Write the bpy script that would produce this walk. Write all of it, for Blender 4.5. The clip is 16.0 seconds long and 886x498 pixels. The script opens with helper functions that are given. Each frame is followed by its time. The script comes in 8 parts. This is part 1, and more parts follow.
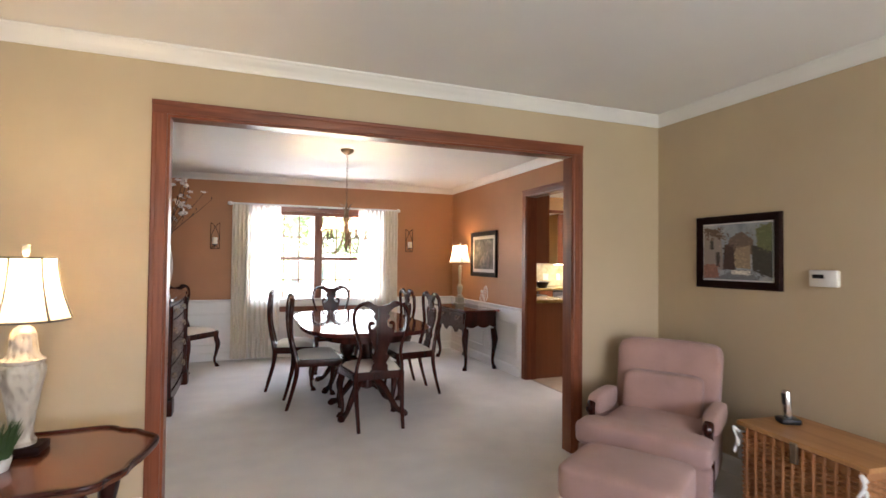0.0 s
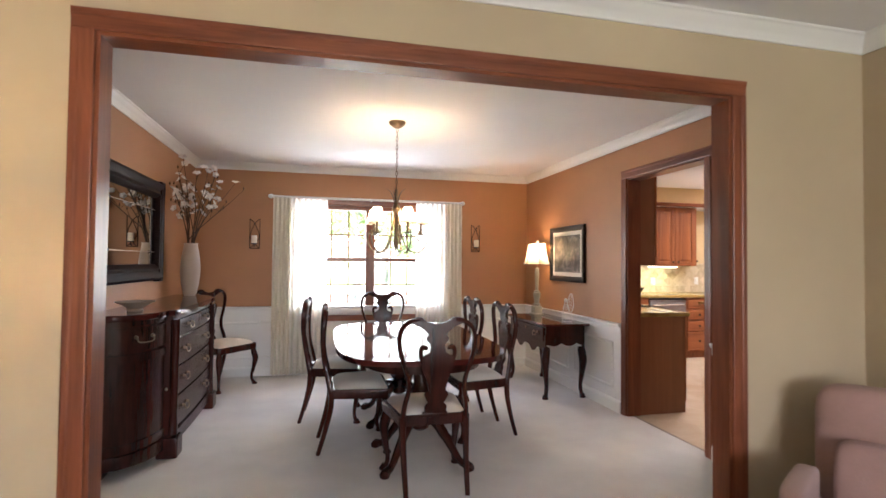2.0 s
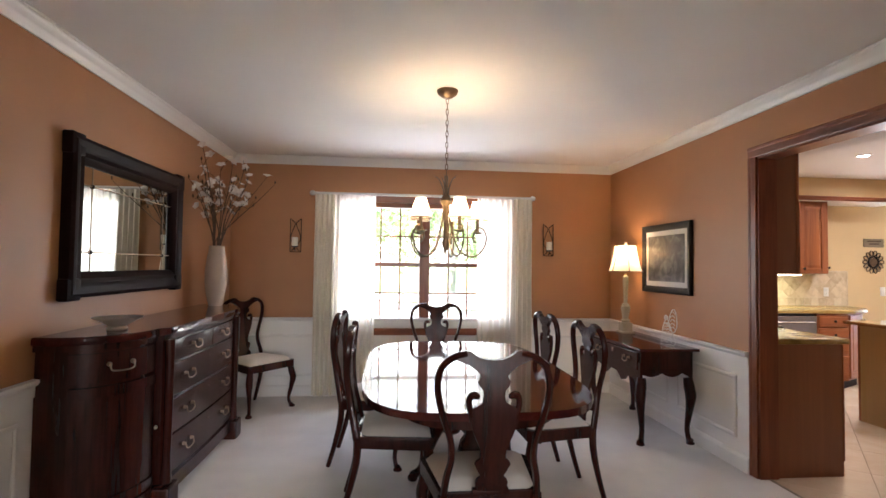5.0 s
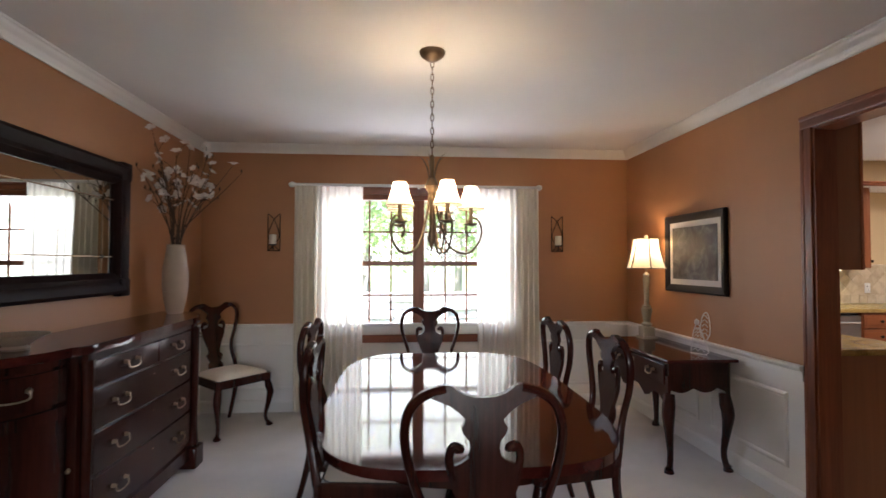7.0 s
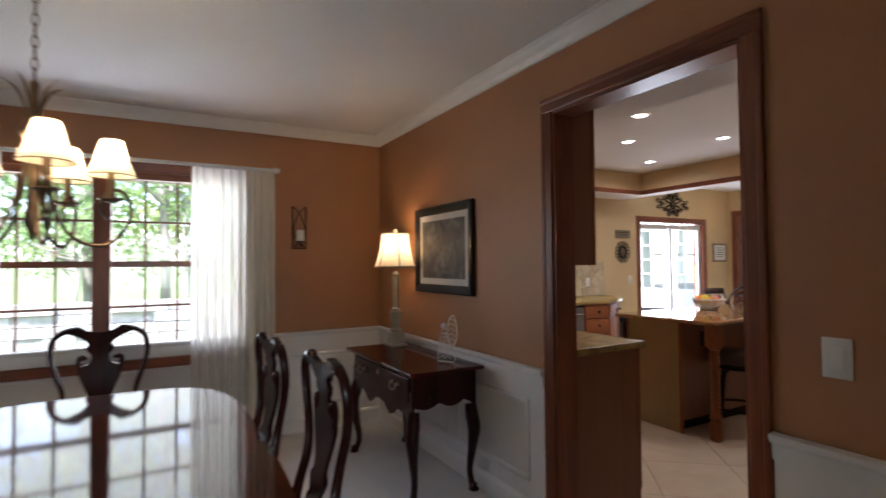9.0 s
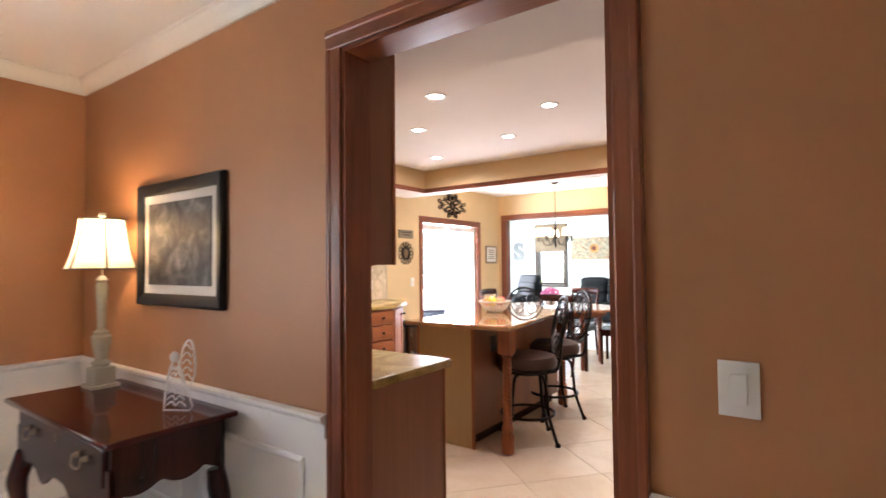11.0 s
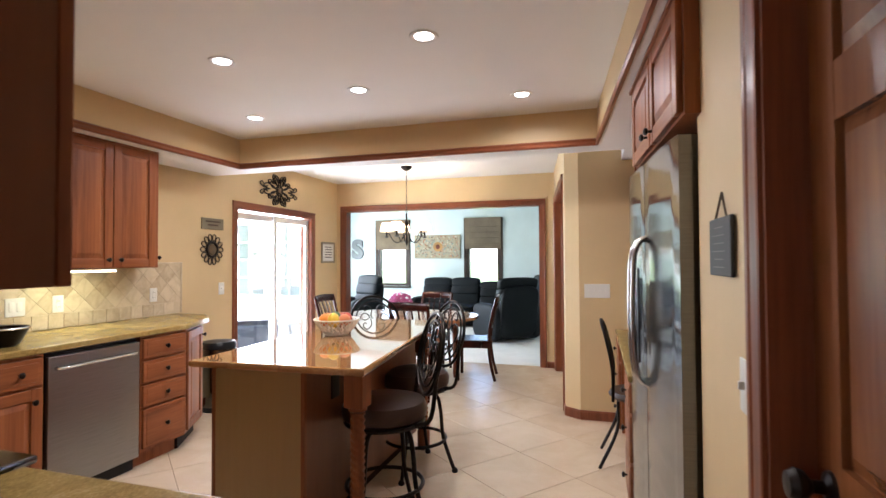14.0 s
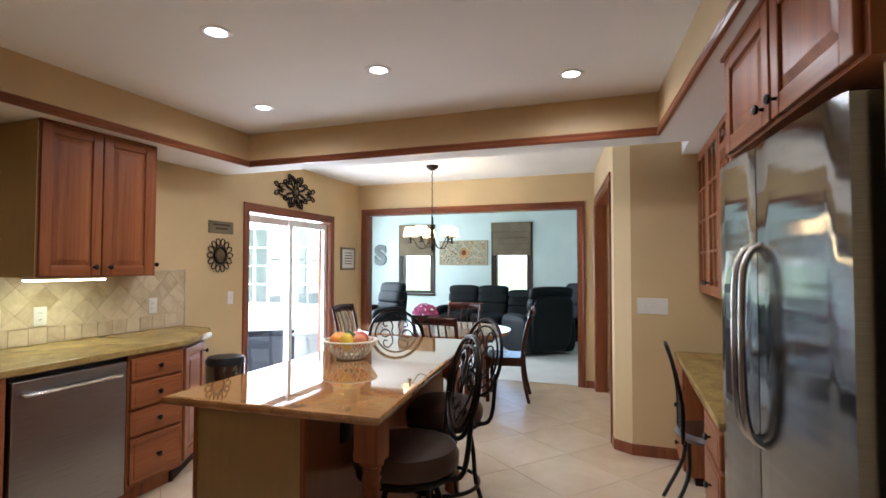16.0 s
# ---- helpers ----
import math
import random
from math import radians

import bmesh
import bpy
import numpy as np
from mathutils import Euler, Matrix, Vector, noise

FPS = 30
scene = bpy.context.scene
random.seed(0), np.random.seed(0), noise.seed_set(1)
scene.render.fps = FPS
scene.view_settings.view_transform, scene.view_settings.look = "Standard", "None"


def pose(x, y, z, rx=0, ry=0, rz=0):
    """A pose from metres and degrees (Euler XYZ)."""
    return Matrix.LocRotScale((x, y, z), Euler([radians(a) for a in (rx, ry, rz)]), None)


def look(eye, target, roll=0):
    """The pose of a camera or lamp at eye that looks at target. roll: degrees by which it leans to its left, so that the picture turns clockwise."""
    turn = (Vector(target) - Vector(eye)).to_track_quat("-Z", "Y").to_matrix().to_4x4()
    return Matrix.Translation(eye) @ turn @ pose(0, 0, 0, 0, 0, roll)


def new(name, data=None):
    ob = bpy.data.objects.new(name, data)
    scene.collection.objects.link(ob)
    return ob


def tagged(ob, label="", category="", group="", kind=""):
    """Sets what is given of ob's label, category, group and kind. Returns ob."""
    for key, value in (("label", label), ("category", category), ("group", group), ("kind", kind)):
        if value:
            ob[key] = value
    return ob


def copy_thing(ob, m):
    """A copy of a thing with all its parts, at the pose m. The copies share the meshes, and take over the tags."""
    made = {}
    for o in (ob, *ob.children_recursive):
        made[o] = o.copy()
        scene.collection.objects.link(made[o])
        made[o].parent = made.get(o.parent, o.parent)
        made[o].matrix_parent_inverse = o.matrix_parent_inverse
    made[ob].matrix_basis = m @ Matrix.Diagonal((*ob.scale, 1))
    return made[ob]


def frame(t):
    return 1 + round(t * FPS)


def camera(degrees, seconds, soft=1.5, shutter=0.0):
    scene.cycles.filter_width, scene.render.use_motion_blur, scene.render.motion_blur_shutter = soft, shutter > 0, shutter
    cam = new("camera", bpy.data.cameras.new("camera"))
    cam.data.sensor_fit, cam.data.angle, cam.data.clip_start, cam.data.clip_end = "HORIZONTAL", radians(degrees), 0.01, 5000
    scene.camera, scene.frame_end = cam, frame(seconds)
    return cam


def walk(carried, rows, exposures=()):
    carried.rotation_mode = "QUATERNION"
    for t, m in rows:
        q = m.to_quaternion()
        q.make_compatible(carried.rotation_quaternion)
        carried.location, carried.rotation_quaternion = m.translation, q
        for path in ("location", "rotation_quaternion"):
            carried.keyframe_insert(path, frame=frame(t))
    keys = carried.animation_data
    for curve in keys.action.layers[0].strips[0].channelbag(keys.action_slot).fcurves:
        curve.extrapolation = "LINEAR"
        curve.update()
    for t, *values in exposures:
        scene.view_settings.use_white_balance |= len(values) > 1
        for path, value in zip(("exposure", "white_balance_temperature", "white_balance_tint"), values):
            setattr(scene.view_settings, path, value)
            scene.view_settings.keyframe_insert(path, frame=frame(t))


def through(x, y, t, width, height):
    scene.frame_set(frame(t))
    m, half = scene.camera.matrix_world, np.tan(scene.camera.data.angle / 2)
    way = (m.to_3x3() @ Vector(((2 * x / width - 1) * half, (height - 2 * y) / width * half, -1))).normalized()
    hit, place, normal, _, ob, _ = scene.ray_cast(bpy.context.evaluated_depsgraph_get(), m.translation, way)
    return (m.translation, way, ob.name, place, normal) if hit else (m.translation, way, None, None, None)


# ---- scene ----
cam = camera(82.4, 16.0, 1.5, 0.5)
PATH = [
    (0, (0.732, 1.164, 1.352), (1.452, 3.03, 1.399), 0.6),
    (0.5, (0.818, 1.432, 1.331), (1.487, 3.316, 1.384), 0.5),
    (1, (0.918, 1.7, 1.333), (1.517, 3.607, 1.386), 0.5),
    (1.5, (1.002, 1.984, 1.33), (1.529, 3.913, 1.379), 0.6),
    (2, (1.075, 2.264, 1.342), (1.545, 4.207, 1.395), 0.6),
    (2.5, (1.181, 2.502, 1.343), (1.576, 4.462, 1.398), 0.5),
    (3, (1.253, 2.688, 1.35), (1.559, 4.664, 1.405), 0.6),
    (3.5, (1.301, 2.845, 1.355), (1.548, 4.829, 1.413), 0.7),
    (4, (1.326, 2.958, 1.363), (1.549, 4.944, 1.425), 0.7),
    (4.2, (1.317, 2.983, 1.354), (1.54, 4.969, 1.425), 0.8),
    (6.5, (1.447, 3.571, 1.367), (1.585, 5.565, 1.423), 0.4),
    (7, (1.507, 3.704, 1.365), (1.671, 5.697, 1.423), 0.1),
    (7.5, (1.608, 3.869, 1.354), (1.929, 5.843, 1.413), -0.1),
    (8, (1.73, 4.016, 1.351), (2.25, 5.946, 1.411), -0.3),
    (8.5, (1.879, 4.172, 1.338), (2.62, 6.029, 1.398), -0.4),
    (9, (2.002, 4.335, 1.351), (2.987, 6.075, 1.408), -0.5),
    (9.5, (2.136, 4.481, 1.342), (3.327, 6.086, 1.39), -0.6),
    (10, (2.289, 4.651, 1.336), (3.637, 6.127, 1.389), -0.6),
    (10.2, (2.33, 4.716, 1.336), (3.738, 6.135, 1.387), -0.6),
    (12.3, (2.899, 5.303, 1.339), (4.74, 6.083, 1.388), -0.4),
    (12.5, (2.991, 5.368, 1.367), (4.848, 6.109, 1.404), -0.3),
    (13, (3.173, 5.47, 1.369), (5.065, 6.118, 1.409), -0.3),
    (13.5, (3.365, 5.545, 1.357), (5.275, 6.136, 1.398), -0.3),
    (14, (3.544, 5.609, 1.368), (5.457, 6.19, 1.413), -0.3),
    (14.5, (3.712, 5.673, 1.367), (5.625, 6.254, 1.413), -0.1),
    (15, (3.851, 5.749, 1.377), (5.761, 6.34, 1.433), -0.0),
    (15.5, (3.95, 5.788, 1.386), (5.854, 6.395, 1.449), 0.0),
    (16, (4.021, 5.812, 1.394), (5.905, 6.482, 1.461), 0.1),
]
EXPOSURES = [(0.0, 3.84, 5900, 19.5), (1.5, 3.84, 5900, 19.5), (2.5, 3.84, 5900, 19), (3.5, 3.76, 5960, 20), (4.2, 3.62, 5970, 20), (6.5, 3.09, 5920, 19.5), (7.0, 2.90, 5870, 19), (8.0, 2.52, 5780, 17.5), (8.5, 2.32, 5680, 16.5), (9.0, 2.32, 5700, 17.5), (9.5, 3.12, 5890, 21.5), (10.2, 3.72, 6000, 23), (12.3, 3.82, 5880, 18), (13.0, 3.60, 5850, 18.5), (13.5, 3.36, 5780, 17.5), (14.5, 2.90, 5660, 13.5), (16.0, 2.67, 5540, 11.5)]
walk(cam, [(t, look(eye, target, roll)) for t, eye, target, roll in PATH], EXPOSURES)
# exposure follows the clip's own automatic camera
# ---- world, sun, large lights ----
world = bpy.data.worlds.new("sky")
world.use_nodes = True
scene.world = world
_nt = world.node_tree
_sky = _nt.nodes.new("ShaderNodeTexSky")
_sky.sky_type, _sky.sun_disc = "NISHITA", False
_sky.sun_elevation, _sky.sun_rotation = radians(62), radians(217)
_bg = _nt.nodes["Background"]
_bg.inputs["Strength"].default_value = 0.15
_nt.links.new(_sky.outputs["Color"], _bg.inputs["Color"])


LAMPS = 0.16  # household lamps are dim beside the daylight outdoors


def lamp(name, kind, m, energy, color=(1, 1, 1), size=0.1, size_y=None, spot=None):
    data = bpy.data.lights.new(name, kind)
    data.energy, data.color = energy * (1 if kind == "SUN" else LAMPS), color
    if kind == "AREA":
        data.shape = "RECTANGLE" if size_y else "SQUARE"
        data.size = size
        if size_y:
            data.size_y = size_y
    elif kind == "SUN":
        data.angle = size
    else:
        data.shadow_soft_size = size
        if spot:
            data.spot_size, data.spot_blend = radians(spot), 0.7
    ob = new(name, data)
    ob.matrix_world = m
    return ob


lamp("sun", "SUN", look((0, 0, 0), (0.30, 0.40, -0.94)), 4.6, (1, 0.95, 0.86), radians(0.6))
# daylight of the sky in the window openings
lamp("sky_dining_window", "AREA", look((1.67, 8.76, 1.40), (1.67, 4.5, 0.0)), 34, (1.0, 0.98, 0.93), 2.0, 1.5)
lamp("sky_living_window", "AREA", look((2.0, -2.55, 1.45), (2.0, 3.0, 0.9)), 54, (1.0, 0.965, 0.90), 2.4, 1.4)
lamp("sky_patio_door", "AREA", look((8.69, 9.38, 1.05), (8.5, 2, 0.4)), 80, (0.95, 0.98, 1.0), 1.35, 1.8)
# fill for the family room, through a north window that is added out of view
lamp("sky_family_window", "AREA", look((12.4, 11.5, 1.5), (12.4, 0, 1.0)), 115, (0.96, 1.0, 0.97), 2.2, 1.4)


# ---- materials ----
def mat(name):
    m = bpy.data.materials.new(name)
    m.use_nodes = True
    nt = m.node_tree
    return m, nt, nt.nodes["Principled BSDF"]


def node(nt, kind, **inputs):
    n = nt.nodes.new(kind)
    for k, v in inputs.items():
        n.inputs[k.replace("_", " ")].default_value = v
    return n


def coords(nt, scale=(1, 1, 1), obj=True):
    tc = nt.nodes.new("ShaderNodeTexCoord")
    mp = nt.nodes.new("ShaderNodeMapping")
    mp.inputs["Scale"].default_value = scale
    nt.links.new(tc.outputs["Object"], mp.inputs["Vector"])
    return mp.outputs["Vector"]


def ramp(nt, fac, stops):
    r = nt.nodes.new("ShaderNodeValToRGB")
    while len(r.color_ramp.elements) < len(stops):
        r.color_ramp.elements.new(0.5)
    for e, (p, c) in zip(r.color_ramp.elements, stops):
        e.position, e.color = p, (*c, 1)
    nt.links.new(fac, r.inputs["Fac"])
    return r.outputs["Color"]


def bump(nt, b, height, strength=0.2, dist=0.002):
    n = node(nt, "ShaderNodeBump", Strength=strength, Distance=dist)
    nt.links.new(height, n.inputs["Height"])
    nt.links.new(n.outputs["Normal"], b.inputs["Normal"])


def shade(c, k):
    return tuple(min(1, v * k) for v in c)


def paint(name, c, rough=0.55, vary=0.06, grain=180, relief=0.12):
    m, nt, b = mat(name)
    v = coords(nt)
    big = node(nt, "ShaderNodeTexNoise", Scale=1.6, Detail=4)
    fine = node(nt, "ShaderNodeTexNoise", Scale=grain, Detail=3)
    nt.links.new(v, big.inputs["Vector"]), nt.links.new(v, fine.inputs["Vector"])
    nt.links.new(ramp(nt, big.outputs["Fac"], [(0.3, shade(c, 1 - vary)), (0.7, shade(c, 1 + vary))]), b.inputs["Base Color"])
    b.inputs["Roughness"].default_value = rough
    bump(nt, b, fine.outputs["Fac"], relief, 0.001)
    return m


def wood(name, dark, light, rough=0.3, axis=2, grain=9.0, coat=0.08, spec=0.4):
    m, nt, b = mat(name)
    sc = [grain, grain, grain]
    sc[axis] = grain * 0.09
    v = coords(nt, tuple(sc))
    n1 = node(nt, "ShaderNodeTexNoise", Scale=1.0, Detail=6, Roughness=0.62, Distortion=1.1)
    sc2 = [grain * 14] * 3
    sc2[axis] = grain * 0.5
    v2 = coords(nt, tuple(sc2))
    n2 = node(nt, "ShaderNodeTexNoise", Scale=1.0, Detail=2)
    nt.links.new(v, n1.inputs["Vector"]), nt.links.new(v2, n2.inputs["Vector"])
    mix = node(nt, "ShaderNodeMath")
    mix.operation = "MULTIPLY_ADD"
    mix.inputs[1].default_value = 0.3
    nt.links.new(n2.outputs["Fac"], mix.inputs[0]), nt.links.new(n1.outputs["Fac"], mix.inputs[2])
    nt.links.new(ramp(nt, mix.outputs[0], [(0.42, dark), (0.62, tuple((a + d) / 2 for a, d in zip(dark, light))), (0.85, light)]), b.inputs["Base Color"])
    b.inputs["Roughness"].default_value = rough
    b.inputs["Coat Weight"].default_value = coat
    b.inputs["Specular IOR Level"].default_value = spec
    b.inputs["Coat Roughness"].default_value = 0.12
    bump(nt, b, n2.outputs["Fac"], 0.06, 0.001)
    return m


def cloth(name, c, grain=420, vary=0.1, relief=0.5, rough=0.95, sheen=0.2):
    m, nt, b = mat(name)
    v = coords(nt)
    n1 = node(nt, "ShaderNodeTexNoise", Scale=grain, Detail=3, Roughness=0.7)
    n2 = node(nt, "ShaderNodeTexNoise", Scale=3.5, Detail=5)
    nt.links.new(v, n1.inputs["Vector"]), nt.links.new(v, n2.inputs["Vector"])
    mx = node(nt, "ShaderNodeMix")
    mx.data_type = "FLOAT"
    mx.inputs[0].default_value = 0.45
    nt.links.new(n1.outputs["Fac"], mx.inputs[2]), nt.links.new(n2.outputs["Fac"], mx.inputs[3])
    nt.links.new(ramp(nt, mx.outputs[0], [(0.3, shade(c, 1 - vary * 1.6)), (0.7, shade(c, 1 + vary))]), b.inputs["Base Color"])
    b.inputs["Roughness"].default_value = rough
    b.inputs["Sheen Weight"].default_value = sheen
    bump(nt, b, n1.outputs["Fac"], relief, 0.003)
    return m


def metal(name, c, rough=0.35, brushed=0):
    m, nt, b = mat(name)
    b.inputs["Metallic"].default_value = 1.0
    v = coords(nt, (6, 6, 400) if brushed else (30, 30, 30))
    n = node(nt, "ShaderNodeTexNoise", Scale=1.0, Detail=4)
    nt.links.new(v, n.inputs["Vector"])
    nt.links.new(ramp(nt, n.outputs["Fac"], [(0.3, shade(c, 0.85)), (0.7, shade(c, 1.08))]), b.inputs["Base Color"])
    b.inputs["Roughness"].default_value = rough
    bump(nt, b, n.outputs["Fac"], 0.05 if brushed else 0.1, 0.001)
    return m


def glow(name, c, strength):
    m, nt, b = mat(name)
    b.inputs["Base Color"].default_value = (*c, 1)
    b.inputs["Emission Color"].default_value = (*c, 1)
    b.inputs["Emission Strength"].default_value = strength * LAMPS
    return m


def lampshade(name, c, through=0.6):
    m, nt, b = mat(name)
    out = nt.nodes["Material Output"]
    d = node(nt, "ShaderNodeBsdfDiffuse", Color=(*c, 1))
    t = node(nt, "ShaderNodeBsdfTranslucent", Color=(*c, 1))
    mx = node(nt, "ShaderNodeMixShader")
    mx.inputs[0].default_value = through
    v = coords(nt, (300, 300, 60))
    n = node(nt, "ShaderNodeTexNoise", Scale=1.0, Detail=2)
    nt.links.new(v, n.inputs["Vector"])
    bp = node(nt, "ShaderNodeBump", Strength=0.15, Distance=0.001)
    nt.links.new(n.outputs["Fac"], bp.inputs["Height"])
    nt.links.new(bp.outputs["Normal"], d.inputs["Normal"])
    nt.links.new(d.outputs[0], mx.inputs[1]), nt.links.new(t.outputs[0], mx.inputs[2])
    nt.links.new(mx.outputs[0], out.inputs["Surface"])
    return m


def sheer(name, c, see=0.35):
    m, nt, b = mat(name)
    out = nt.nodes["Material Output"]
    t = node(nt, "ShaderNodeBsdfTranslucent", Color=(*c, 1))
    d = node(nt, "ShaderNodeBsdfDiffuse", Color=(*c, 1))
    tr = node(nt, "ShaderNodeBsdfTransparent", Color=(1, 1, 1, 1))
    a = node(nt, "ShaderNodeMixShader")
    a.inputs[0].default_value = 0.68
    e = node(nt, "ShaderNodeMixShader")
    v = coords(nt, (900, 900, 900))
    n = node(nt, "ShaderNodeTexNoise", Scale=1.0, Detail=1)
    nt.links.new(v, n.inputs["Vector"])
    mr = node(nt, "ShaderNodeMapRange")
    mr.inputs["To Min"].default_value, mr.inputs["To Max"].default_value = see - 0.15, see + 0.15
    nt.links.new(n.outputs["Fac"], mr.inputs["Value"])
    nt.links.new(mr.outputs[0], e.inputs[0])
    nt.links.new(d.outputs[0], a.inputs[1]), nt.links.new(t.outputs[0], a.inputs[2])
    nt.links.new(a.outputs[0], e.inputs[1]), nt.links.new(tr.outputs[0], e.inputs[2])
    nt.links.new(e.outputs[0], out.inputs["Surface"])
    return m


def glass(name, tint=(1, 1, 1), rough=0.0):
    m, nt, b = mat(name)
    out = nt.nodes["Material Output"]
    tr = node(nt, "ShaderNodeBsdfTransparent", Color=(*tint, 1))
    gl = node(nt, "ShaderNodeBsdfGlossy", Color=(1, 1, 1, 1), Roughness=rough)
    fr = node(nt, "ShaderNodeLayerWeight", Blend=0.5)
    pw = node(nt, "ShaderNodeMath")
    pw.operation = "POWER"
    pw.inputs[1].default_value = 4.0
    ad = node(nt, "ShaderNodeMath")
    ad.operation = "MULTIPLY_ADD"
    ad.inputs[1].default_value, ad.inputs[2].default_value = 0.6, 0.03
    mx = node(nt, "ShaderNodeMixShader")
    nt.links.new(fr.outputs["Facing"], pw.inputs[0]), nt.links.new(pw.outputs[0], ad.inputs[0])
    nt.links.new(ad.outputs[0], mx.inputs[0])
    nt.links.new(tr.outputs[0], mx.inputs[1]), nt.links.new(gl.outputs[0], mx.inputs[2])
    nt.links.new(mx.outputs[0], out.inputs["Surface"])
    return m


def speckle(name, cols, scale=60, rough=0.15, big=4):
    """Polished granite: clouds of colour with crystals in them."""
    m, nt, b = mat(name)
    v = coords(nt)
    vo = node(nt, "ShaderNodeTexVoronoi", Scale=scale * 2.2)
    n1 = node(nt, "ShaderNodeTexNoise", Scale=scale, Detail=5, Roughness=0.75)
    n2 = node(nt, "ShaderNodeTexNoise", Scale=big, Detail=6, Roughness=0.6, Distortion=1.5)
    for n in (vo, n1, n2):
        nt.links.new(v, n.inputs["Vector"])
    mx = node(nt, "ShaderNodeMix")
    mx.data_type = "FLOAT"
    mx.inputs[0].default_value = 0.55
    nt.links.new(n1.outputs["Fac"], mx.inputs[2]), nt.links.new(n2.outputs["Fac"], mx.inputs[3])
    mx2 = node(nt, "ShaderNodeMix")
    mx2.data_type = "FLOAT"
    mx2.inputs[0].default_value = 0.15
    nt.links.new(mx.outputs[0], mx2.inputs[2]), nt.links.new(vo.outputs["Distance"], mx2.inputs[3])
    k = len(cols)
    nt.links.new(ramp(nt, mx2.outputs[0], [(0.3 + 0.36 * i / (k - 1), c) for i, c in enumerate(cols)]), b.inputs["Base Color"])
    b.inputs["Roughness"].default_value = rough
    return m


def tile_mat(name, c, c2, rough=0.35, spread=0.12, veins=6.0):
    """Stone-look tile; each tile has its own tone."""
    m, nt, b = mat(name)
    v = coords(nt)
    info = nt.nodes.new("ShaderNodeObjectInfo")
    geo = nt.nodes.new("ShaderNodeNewGeometry")
    add = node(nt, "ShaderNodeMath")
    add.operation = "ADD"
    nt.links.new(info.outputs["Random"], add.inputs[0]), nt.links.new(geo.outputs["Random Per Island"], add.inputs[1])
    n = node(nt, "ShaderNodeTexNoise", Scale=veins, Detail=7, Roughness=0.6, Distortion=0.8)
    n.noise_dimensions = "4D"
    sc = node(nt, "ShaderNodeMath")
    sc.operation = "MULTIPLY"
    sc.inputs[1].default_value = 40.0
    nt.links.new(add.outputs[0], sc.inputs[0]), nt.links.new(sc.outputs[0], n.inputs["W"]), nt.links.new(v, n.inputs["Vector"])
    mx = node(nt, "ShaderNodeMath")
    mx.operation = "MULTIPLY_ADD"
    mx.inputs[1].default_value = spread
    nt.links.new(add.outputs[0], mx.inputs[0]), nt.links.new(n.outputs["Fac"], mx.inputs[2])
    nt.links.new(ramp(nt, mx.outputs[0], [(0.33 + spread * 0.3, c2), (0.62 + spread, c)]), b.inputs["Base Color"])
    b.inputs["Roughness"].default_value = rough
    bump(nt, b, n.outputs["Fac"], 0.05, 0.0006)
    return m


